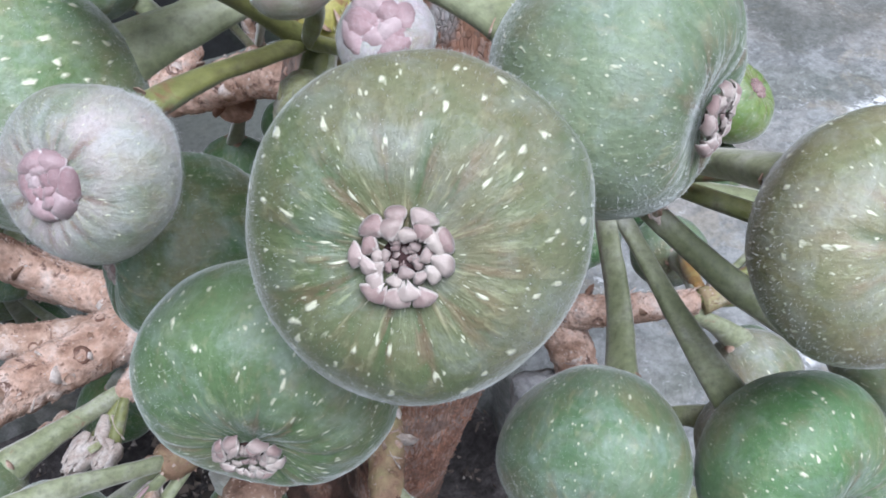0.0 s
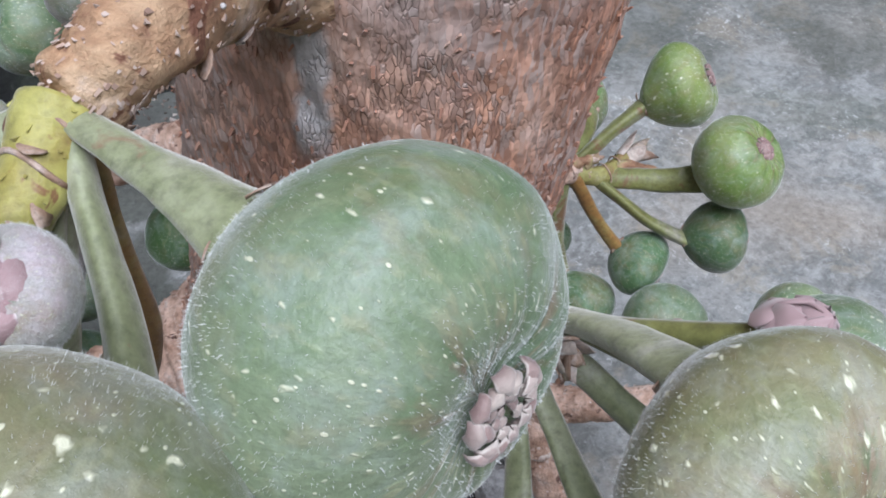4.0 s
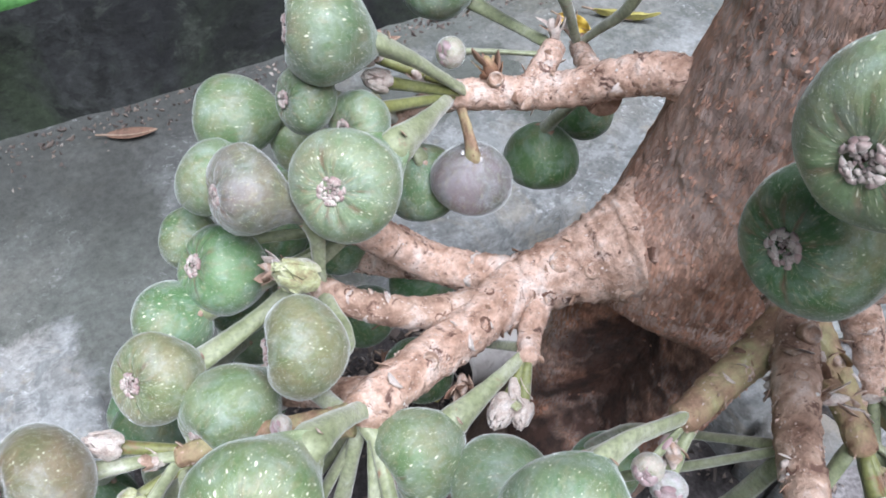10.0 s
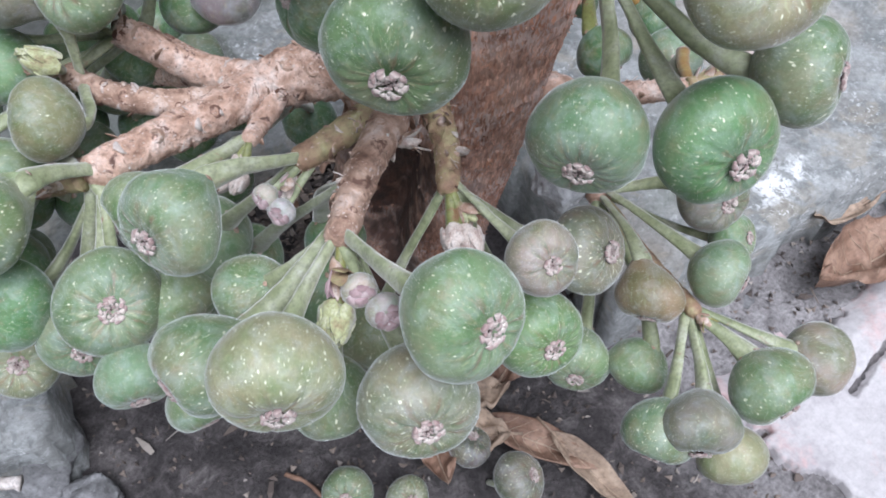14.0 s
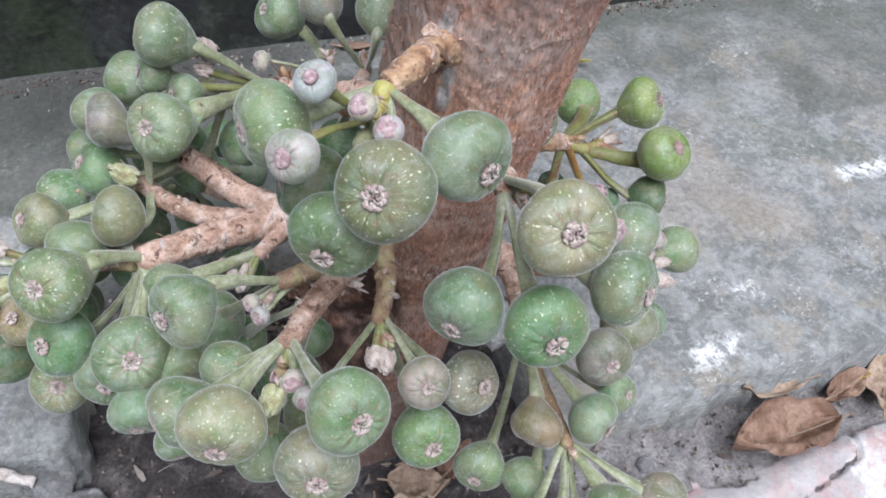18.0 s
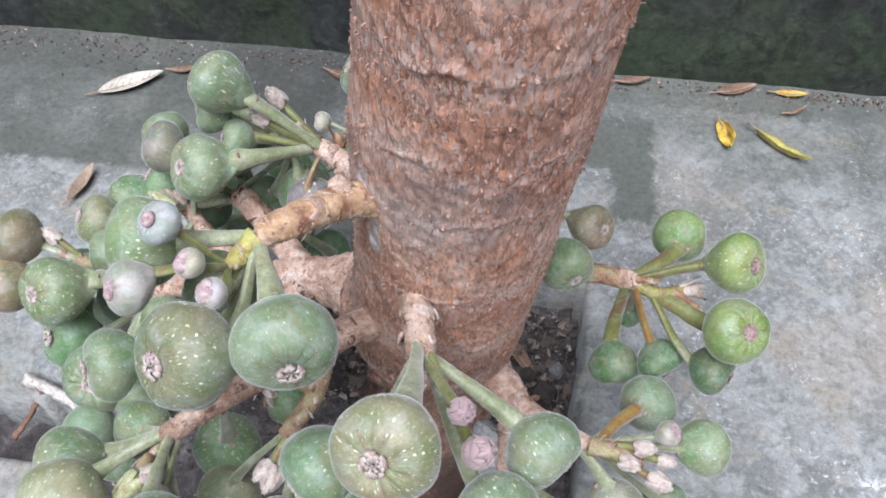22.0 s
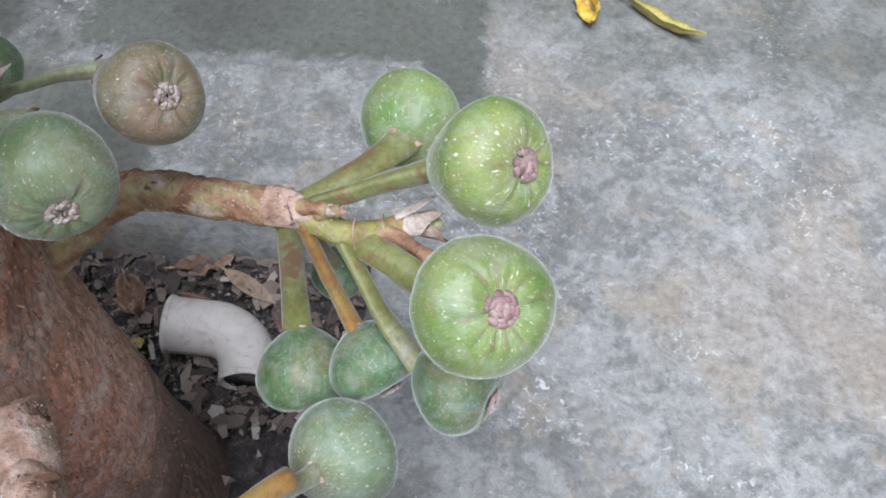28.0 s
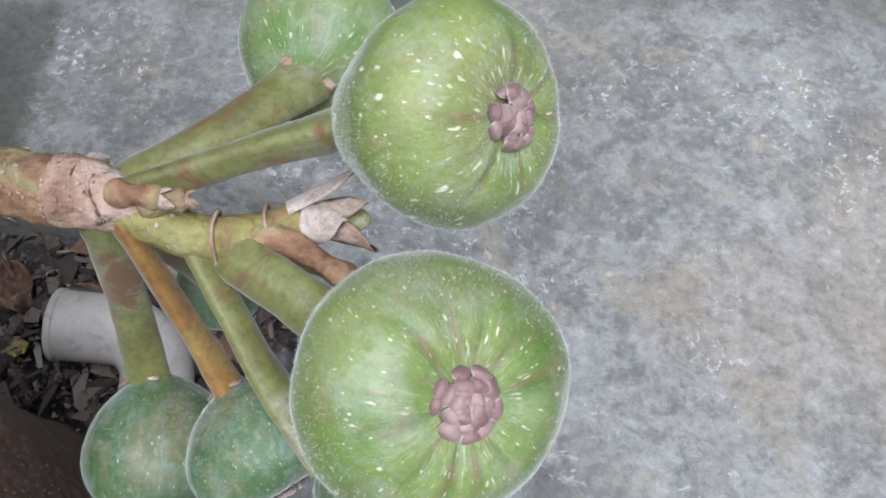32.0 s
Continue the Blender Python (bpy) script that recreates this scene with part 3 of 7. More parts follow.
def smooth_line(points, n):
    """A Catmull-Rom line of n points through the given ones."""
    p = [Vector(q) for q in points]
    p = [p[0] * 2 - p[1]] + p + [p[-1] * 2 - p[-2]]
    out = []
    for k in range(n):
        u = k / (n - 1) * (len(p) - 3)
        i = min(int(u), len(p) - 4)
        f = u - i
        a, b, c, d = p[i:i + 4]
        out.append(0.5 * (2 * b + (c - a) * f + (2 * a - 5 * b + 4 * c - d) * f * f + (3 * b - a - 3 * c + d) * f ** 3))
    return out


def tube(line, radius, sides=14, wobble=0.0, seed=0.0, grain=120.0, cap=True):
    """A tube mesh round a line; radius(u) for u from 0 to 1."""
    tang, side = frame_along(line)
    bm = bmesh.new()
    rings = []
    n = len(line)
    for k in range(n):
        r = radius(k / (n - 1))
        up = tang[k].cross(side[k])
        ring = []
        for j in range(sides):
            a = 2 * math.pi * j / sides
            d = side[k] * math.cos(a) + up * math.sin(a)
            q = line[k] + d * r
            if wobble:
                q = q + d * wobble * (noise.noise(q * grain + Vector((seed, 0, 0))) + 0.6 * noise.noise(q * grain * 2.7 + Vector((0, seed, 0))))
            ring.append(bm.verts.new(q))
        rings.append(ring)
    for k in range(n - 1):
        for j in range(sides):
            i = (j + 1) % sides
            bm.faces.new((rings[k][j], rings[k][i], rings[k + 1][i], rings[k + 1][j]))
    if cap:
        bm.faces.new(rings[0][::-1])
        bm.faces.new(rings[-1])
    return bm


def add_scale(bm, at, out, along, width, length, thick):
    """One pointed bract: a small domed shell with thickness."""
    out, along = out.normalized(), along.normalized()
    across = along.cross(out).normalized()
    rows = ((0.0, 0.55, 0.0), (0.35, 1.0, 0.55), (0.7, 0.75, 0.75), (1.0, 0.08, 0.35))
    top, low = [], []
    for f, w, hgt in rows:
        for s in (-1, 0, 1):
            base = at + along * (length * f) + across * (s * w * width * 0.5)
            lift = out * (thick * (hgt + (0.5 if s == 0 else 0.0)))
            top.append(bm.verts.new(base + lift))
            low.append(bm.verts.new(base + lift - out * thick * 0.5))
    for k in range(3):
        for s in range(2):
            a = k * 3 + s
            bm.faces.new((top[a], top[a + 1], top[a + 4], top[a + 3]))
            bm.faces.new((low[a + 3], low[a + 4], low[a + 1], low[a]))
    for k in range(3):
        bm.faces.new((top[k * 3 + 3], low[k * 3 + 3], low[k * 3], top[k * 3]))
        bm.faces.new((top[k * 3 + 2], low[k * 3 + 2], low[k * 3 + 5], top[k * 3 + 5]))


# ---- the ground, the ledge and the wall ----
def stops_line(lo, fine_lo, fine_hi, hi, step):
    """Grid lines, fine in the middle and growing outwards."""
    mid = list(np.arange(fine_lo, fine_hi + step / 2, step))
    out, d, v = [], step, fine_hi
    while v < hi:
        d *= 1.5
        v = min(v + d, hi)
        out.append(v)
    left, d, v = [], step, fine_lo
    while v > lo:
        d *= 1.5
        v = max(v - d, lo)
        left.append(v)
    return left[::-1] + mid + out


def clump(x, y, s, k=0.0):
    return noise.noise(Vector((x * s, y * s, k)))


def make_ground():
    xs, ys = stops_line(-40, -0.42, 0.62, 40, 0.006), stops_line(-40, -0.12, 0.42, 40, 0.006)
    verts = []
    for y in ys:
        for x in xs:
            near = 1.0 if -0.5 < x < 0.7 and -0.2 < y < 0.5 else 0.0
            z = -0.066 + near * (0.006 * clump(x, y, 14) + 0.004 * clump(x, y, 45) + 0.004 * abs(clump(x, y, 110)))
            hole = max(0.0, 1.0 - math.hypot((x - 0.06) / 0.16, (y - 0.24) / 0.16))
            z -= 0.02 * hole * near
            verts.append((x, y, z))
    w = len(xs)
    faces = [(j * w + i, j * w + i + 1, (j + 1) * w + i + 1, (j + 1) * w + i) for j in range(len(ys) - 1) for i in range(w - 1)]
    ob = new("ground", sheet(verts, faces, "ground", EARTH))
    return tagged(ob, "dark crumbly garden soil with grit and litter", "soil", kind="structure")


def slab(name, xs, ys, step, inside, top, depth, mat, relief=0.002):
    """A cast slab: a grid of cells kept where inside(x, y), with a worn broken rim and real thickness."""
    index, verts, faces, edge_use = {}, [], [], {}

    def corner(i, j):
        if (i, j) not in index:
            x, y = xs[i], ys[j]
            index[i, j] = len(verts)
            verts.append([x, y, top(x, y) + relief * (0.6 * clump(x, y, 22) + 0.4 * clump(x, y, 70, 3.0) + 0.25 * clump(x, y, 160, 5.0))])
        return index[i, j]

    for j in range(len(ys) - 1):
        for i in range(len(xs) - 1):
            if inside((xs[i] + xs[i + 1]) / 2, (ys[j] + ys[j + 1]) / 2):
                q = (corner(i, j), corner(i + 1, j), corner(i + 1, j + 1), corner(i, j + 1))
                faces.append(q)
                for k in range(4):
                    edge_use[q[k], q[(k + 1) % 4]] = 1
    rim = [e for e in edge_use if (e[1], e[0]) not in edge_use]
    low = {}
    for a, b in rim:
        for v in (a, b):
            if v not in low:
                x, y, z = verts[v]
                dx, dy = 0.5 * step * clump(x, y, 60, 7.0), 0.5 * step * clump(x, y, 60, 9.0)
                verts[v] = [x + dx, y + dy, z - 0.0015 - 0.002 * abs(clump(x, y, 90))]
                low[v] = len(verts)
                verts.append([x + 2 * dx, y + 2 * dy, z - depth])
    for a, b in rim:
        faces.append((b, a, low[a], low[b]))
    return new(name, sheet(verts, faces, name, mat))


def ledge_inside(x, y):
    wob = 0.006 * clump(x, y, 18) + 0.003 * clump(x, y, 60)
    if x > 0.185 + wob:
        return y > 0.118 + 0.02 * (x - 0.25) + wob * 1.6
    if x < -0.16 + wob:
        return y > 0.192 + wob * 1.5
    return y > 0.368 + wob


make_ground()
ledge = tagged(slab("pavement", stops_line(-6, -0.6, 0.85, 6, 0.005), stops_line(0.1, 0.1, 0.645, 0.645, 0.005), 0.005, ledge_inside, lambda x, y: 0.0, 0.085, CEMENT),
               "weathered grey cement ledge with algae stains, painted shade and white specks", "ledge", kind="structure")


def paving_inside(x, y):
    wob = 0.016 * clump(x, y, 12) + 0.012 * clump(x, y, 45) + 0.005 * clump(x, y, 120)
    return y < 0.068 + 0.05 * (x - 0.35) + wob and x > 0.235 + 0.27 * (0.03 - max(y, -0.17)) + wob


def crack_line(x, y):
    """Distance to the two cracks that run through the front paving."""
    best = 1.0
    for (ax, ay), (bx, by) in (((0.47, 0.1), (0.459, 0.075)), ((0.459, 0.075), (0.446, 0.049)), ((0.446, 0.049), (0.398, 0.034)), ((0.398, 0.034), (0.342, 0.018)), ((0.342, 0.018), (0.312, 0.006)), ((0.388, 0.029), (0.383, 0.0)), ((0.383, 0.0), (0.37, -0.06))):
        dx, dy = bx - ax, by - ay
        u = min(1.0, max(0.0, ((x - ax) * dx + (y - ay) * dy) / (dx * dx + dy * dy)))
        best = min(best, math.hypot(x - ax - u * dx, y - ay - u * dy))
    return best + 0.002 * clump(x, y, 150)


def paving_top(x, y):
    margin = 0.068 + 0.05 * (x - 0.35) + 0.016 * clump(x, y, 12) - y
    worn = 0.013 * max(0.0, 1 - max(0.0, margin) / 0.022) ** 1.5
    return -0.052 - worn - (0.022 if crack_line(x, y) < 0.0021 + 0.0012 * clump(x, y, 35) else 0.0)


tagged(slab("pavement_front", stops_line(0.18, 0.18, 0.56, 6, 0.002), stops_line(-5, -0.1, 0.11, 0.11, 0.002), 0.002, paving_inside, paving_top, 0.03, PAVING, 0.002),
       "cracked pinkish cement paving with whitewash stains", "paving", kind="structure")
tagged(slab("pavement_side", stops_line(-6, -0.5, -0.17, -0.17, 0.005), stops_line(-5, -0.1, 0.175, 0.175, 0.005), 0.005, lambda x, y: y < 0.145 + 0.02 * clump(x, y, 14) and x < -0.2 + 0.03 * clump(x, y, 16, 2.0),
            lambda x, y: -0.045, 0.035, CEMENT, 0.004), "broken grey cement paving below the ledge", "paving", kind="structure")


def make_wall():
    xs, zs = list(np.arange(-1.4, 1.81, 0.02)), list(np.arange(-0.1, 0.71, 0.02)) + [0.9, 1.2, 1.5]
    xs = [-6.0, -3.0] + xs + [3.5, 6.0]
    verts = [(x, 0.62 + 0.004 * clump(x, z, 9) + 0.0025 * clump(x, z, 34), z) for z in zs for x in xs]
    w = len(xs)
    faces = [(j * w + i, j * w + i + 1, (j + 1) * w + i + 1, (j + 1) * w + i) for j in range(len(zs) - 1) for i in range(w - 1)]
    k = len(verts)
    verts += [(-6, 0.62, 1.5), (6, 0.62, 1.5), (6, 0.77, 1.5), (-6, 0.77, 1.5), (-6, 0.77, -0.1), (6, 0.77, -0.1)]
    faces += [(k, k + 1, k + 2, k + 3), (k + 3, k + 2, k + 5, k + 4)]
    return tagged(new("wall_north", sheet(verts, faces, "wall_north", WALL)), "dark damp cement garden wall with green moss", "wall", kind="structure")


make_wall()


def sky_block(name, x0, y0, x1, y1, high):
    """A plain wall added out of the view to hold back low sky light."""
    bm = bmesh.new()
    bmesh.ops.create_cube(bm, size=1, matrix=Matrix.Translation(((x0 + x1) / 2, (y0 + y1) / 2, high / 2 - 0.1)) @ Matrix.Diagonal((x1 - x0, y1 - y0, high, 1)))
    return tagged(part(name, bm, WALL, smooth=False), "plain unseen wall added to block low sky light", "wall", kind="structure")


# unseen blockers on three sides, added to deepen the shadows
sky_block("sky_block_south", -2.6, -1.95, 2.6, -1.8, 1.8)
sky_block("sky_block_west", -2.75, -1.95, -2.6, 0.61, 2.2)
sky_block("sky_block_east", 2.6, -1.95, 2.75, 0.61, 2.2)


# ---- the fig tree ----
TREE = tagged(new("fig_tree"), "young fig tree with rusty bark and green stem figs", "tree")
TREE.empty_display_size = 0.1
TREE.location = (0, 0, 0)


def stem_centre(z):
    return Vector((0.0971 + 0.1133 * (z - 0.3), 0.1621 - 0.1345 * (z - 0.3), z))


def stem_radius(z):
    flare = 0.006 * max(0.0, (0.05 - z) / 0.12) ** 2
    return 0.0438 - 0.0177 * (z - 0.3) * 0.7 + flare


RINGS = (0.095, 0.15, 0.21, 0.262, 0.318, 0.372, 0.405, 0.452, 0.487, 0.52, 0.565, 0.612, 0.67, 0.73, 0.8)


HOLLOW = math.radians(203)


def stem_point(z, a):
    """A point of the stem's skin, with leaf-scar rings, swellings and rough bark."""
    c = stem_centre(z)
    d = Vector((math.cos(a), math.sin(a), 0))
    r = stem_radius(z)
    # a hollow between the roots of the two left branches, deepened to darken it
    turn = (a - HOLLOW + math.pi) % (2 * math.pi) - math.pi
    r -= 0.034 * math.exp(-(turn / 0.6) ** 4 - ((z - 0.13) / 0.056) ** 6)
    # the swollen root of the thick left branch
    side = (a - math.radians(178) + math.pi) % (2 * math.pi) - math.pi
    r += 0.011 * math.exp(-(side / 0.42) ** 2 - ((z - 0.222) / 0.026) ** 2)
    q = c + d * r
    r += 0.0018 * noise.noise(q * 18) + 0.0006 * noise.noise(Vector((q.x * 75, q.y * 75, q.z * 40)))
    r += 0.0010 * (0.5 - abs(noise.noise(Vector((q.x * 200, q.y * 200, q.z * 55))))) + 0.0008 * noise.noise(Vector((q.x * 520, q.y * 520, q.z * 150)))
    for k, h in enumerate(RINGS):
        if abs(z - h) > 0.02:
            continue
        dz = z - h - 0.003 * math.sin(a + k * 1.7) - 0.004 * noise.noise(Vector((d.x * 3, d.y * 3, k * 5.1)))
        r += 0.0010 * math.exp(-(dz / 0.0017) ** 2) * max(0.0, 0.3 + 1.2 * noise.noise(q * 34)) - 0.0002 * math.exp(-((dz + 0.0045) / 0.003) ** 2)
    return c + d * r, d


def make_trunk():
    zs = [-0.085 + 0.0012 * k for k in range(660)] + [0.72, 0.76, 0.8, 0.85, 0.9]
    angles = [math.pi * (0.85 + 1.3 * k / 210) for k in range(210)] + [math.pi * (2.15 + 0.7 * k / 30) for k in range(30)]
    n = len(angles)
    verts, faces = [], []
    for z in zs:
        for a in angles:
            verts.append(stem_point(z, a)[0])
    for k in range(len(zs) - 1):
        for j in range(n):
            i = (j + 1) % n
            faces.append((k * n + j, k * n + i, (k + 1) * n + i, (k + 1) * n + j))
    faces.append(tuple((len(zs) - 1) * n + j for j in range(n)))
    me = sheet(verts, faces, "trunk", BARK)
    peeled = []
    for v in verts:
        a = math.atan2(v.y - stem_centre(v.z).y, v.x - stem_centre(v.z).x)
        best = min((v.z - h - 0.003 * math.sin(a + k * 1.7) for k, h in enumerate(RINGS)), key=lambda d: abs(d + 0.003))
        peeled.append(math.exp(-((best + 0.003) / 0.009) ** 2))
    me.attributes.new("peeled", "FLOAT", "POINT").data.foreach_set("value", np.array(peeled, dtype=np.float32))
    # paler, younger skin where the fruiting branches leave the stem
    forks = [on_stem(k, 0.0) for k in ("P0", "A0", "LB0", "M0", "SB0", "RB0")] + [Vector((0.043, 0.179, 0.219))]
    reach = [0.013, 0.014, 0.017, 0.016, 0.018, 0.01, 0.026]
    near = [max(math.exp(-((v - p).length / d) ** 2) for p, d in zip(forks, reach)) for v in verts]
    me.attributes.new("root", "FLOAT", "POINT").data.foreach_set("value", np.array(near, dtype=np.float32))
    # the weathered grey side of the stem
    grey = []
    for v in verts:
        c = stem_centre(v.z)
        turn = (math.atan2(v.y - c.y, v.x - c.x) - math.radians(172) + math.pi) % (2 * math.pi) - math.pi
        grey.append(max(0.0, min(1.0, 1.5 - abs(turn) / 0.62 + 0.5 * noise.noise(v * 30))) * max(0.0, min(1.0, (v.z - 0.235) / 0.03)))
    me.attributes.new("weathered", "FLOAT", "POINT").data.foreach_set("value", np.array(grey, dtype=np.float32))
    # a streak of grey-blue lichen running down from the upper front branch
    streak = []
    for v in verts:
        c = stem_centre(v.z)
        a = math.degrees(math.atan2(v.y - c.y, v.x - c.x)) % 360
        mid = 228.5 - 9.5 * max(0.0, min(1.0, (v.z - 0.343) / 0.029)) ** 1.5
        wide = 3.9 + 2.4 * noise.noise(v * 130) + 1.6 * noise.noise(v * 420)
        ends = min(1.0, max(0.0, (v.z - 0.331) / 0.006)) * min(1.0, max(0.0, (0.39 - v.z) / 0.01))
        streak.append(max(0.0, min(1.0, (wide - abs(a - mid)) * 0.7)) * ends)
    me.attributes.new("lichen", "FLOAT", "POINT").data.foreach_set("value", np.array(streak, dtype=np.float32))
    # the hollow's shade painted on as dark colour, with a ragged edge
    hollow_shade = []
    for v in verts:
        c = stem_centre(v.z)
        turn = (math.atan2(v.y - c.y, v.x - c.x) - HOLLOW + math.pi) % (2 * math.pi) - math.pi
        hollow_shade.append(math.exp(-(turn / 0.85) ** 4 - ((v.z - 0.115) / 0.082) ** 6) * min(1.0, max(0.0, 0.85 + 0.7 * noise.noise(v * 55) + 0.4 * noise.noise(v * 190))))
    me.attributes.new("hollow_shade", "FLOAT", "POINT").data.foreach_set("value", np.array(hollow_shade, dtype=np.float32))
    trunk = part("trunk", me, None, TREE)
    rng = random.Random(4)
    verts, faces = [], []
    for k in range(5000):
        z, a = rng.uniform(-0.03, 0.68), rng.uniform(math.pi * 0.85, math.pi * 2.15)
        p, d = stem_point(z, a)
        in_hollow = abs((a - HOLLOW + math.pi) % (2 * math.pi) - math.pi) < 0.9 and abs(z - 0.115) < 0.085
        if noise.noise(p * 30) < -0.25 or in_hollow:
            continue
        t = Vector((-d.y, d.x, 0))
        up = Vector((0.11, -0.13, 1)).normalized()
        w, h = rng.uniform(0.00012, 0.0004), rng.uniform(0.0005, 0.0018)
        lift, tip = rng.uniform(0.0001, 0.0003), rng.uniform(0.0001, 0.0009) * (2.0 if rng.random() < 0.02 else 1)
        tw = rng.uniform(-0.5, 0.5)
        up2, t2 = (up + t * tw).normalized(), (t - up * tw).normalized()
        if rng.random() < 0.5:
            up2 = -up2
        b = len(verts)
        for u, s, o in ((-1, -1, 0.0), (-1, 1, 0.0), (1, 0.7, tip), (1, -0.7, tip)):
            q = p + t2 * (s * w) + up2 * (u * h * 0.5) + d * (lift + o)
            verts.append(q)
            verts.append(q - d * (0.0004 + o * 0.35))
        faces += [(b, b + 2, b + 4, b + 6), (b + 7, b + 5, b + 3, b + 1), (b, b + 1, b + 3, b + 2), (b + 2, b + 3, b + 5, b + 4), (b + 4, b + 5, b + 7, b + 6), (b + 6, b + 7, b + 1, b)]
    for k, h in enumerate(RINGS):
        for _ in range(20):
            a = rng.uniform(math.pi * 0.85, math.pi * 2.15)
            z = h + 0.003 * math.sin(a + k * 1.7) + 0.004 * noise.noise(Vector((math.cos(a) * 3, math.sin(a) * 3, k * 5.1))) + rng.gauss(0, 0.0012)
            p, d = stem_point(z, a)
            t, up = Vector((-d.y, d.x, 0)), Vector((0.11, -0.13, 1)).normalized()
            w, hh = rng.uniform(0.0004, 0.0013), rng.uniform(0.0003, 0.0009)
            b = len(verts)
            for u, s, o in ((-1, -1, rng.uniform(0.0001, 0.0008)), (-1, 1, rng.uniform(0.0001, 0.0008)), (1, 0.8, 0.0), (1, -0.8, 0.0)):
                q = p + t * (s * w * 0.5) + up * (u * hh * 0.5) + d * (0.0004 + o)
                verts.append(q)
                verts.append(q - d * 0.0005)
            faces += [(b, b + 2, b + 4, b + 6), (b + 7, b + 5, b + 3, b + 1), (b, b + 1, b + 3, b + 2), (b + 2, b + 3, b + 5, b + 4), (b + 4, b + 5, b + 7, b + 6), (b + 6, b + 7, b + 1, b)]
    flakes = part("bark_flake", sheet(verts, faces, "bark_flake", FLAKE, False), None, trunk, "loose papery flakes of grey and rust bark")
    flakes["kind"] = "stuff"
    return trunk



# forks of the fruiting branches
KNOTS = {
    "P0": (0.068, 0.121, 0.369), "P1": (0.052, 0.103, 0.377), "P2": (0.04, 0.097, 0.3735), "Pt": (0.031, 0.087, 0.368),
    "A0": (0.09, 0.114, 0.312), "A1": (0.0955, 0.089, 0.3125),
    "LA1": (0.0027, 0.192, 0.2087), "LAa": (-0.042, 0.2335, 0.2265), "LAb": (-0.0673, 0.2197, 0.2259),
    "LAc": (-0.0736, 0.1636, 0.2234), "LAd": (-0.012, 0.159, 0.216), "LAf": (-0.125, 0.183, 0.212),
    "LB0": (0.06, 0.2, 0.28), "LB1": (0.008, 0.251, 0.253), "LBu": (0.048, 0.243, 0.269), "LBv": (0.074, 0.262, 0.247),
    "M0": (0.052, 0.128, 0.262), "M1": (0.007, 0.082, 0.272), "M2": (-0.011, 0.059, 0.276), "Ml": (-0.008, 0.104, 0.26), "Mr": (0.033, 0.075, 0.254),
    "SB0": (0.131, 0.14, 0.188), "SB1": (0.133, 0.105, 0.15), "SC1": (0.172, 0.112, 0.204), "Zn": (0.127, 0.03, 0.169),
    "RB0": (0.168, 0.2145, 0.2085), "RB1": (0.1906, 0.2125, 0.208), "RBm": (0.207, 0.21, 0.2008), "LBd": (-0.014, 0.262, 0.236), "RBt": (0.2247, 0.216, 0.1994),
    "LC1": (-0.05, 0.285, 0.165), "LC2": (-0.112, 0.232, 0.17),
    "T5": (0.135, 0.2, 0.262), "T6": (0.132, 0.178, 0.272),
}


def on_stem(k, sink=0.013):
    """The point of the stem's skin that looks towards a fork, a little inside the bark."""
    p = Vector(KNOTS[k])
    c = stem_centre(p.z - 0.012)
    d = Vector((p.x - c.x, p.y - c.y, 0)).normalized()
    return c + d * (stem_radius(p.z) - sink)


TRUNK = make_trunk()
BACK = {}


def radius_end(r0, r1):
    return 0.35 * r0 + 0.65 * r1


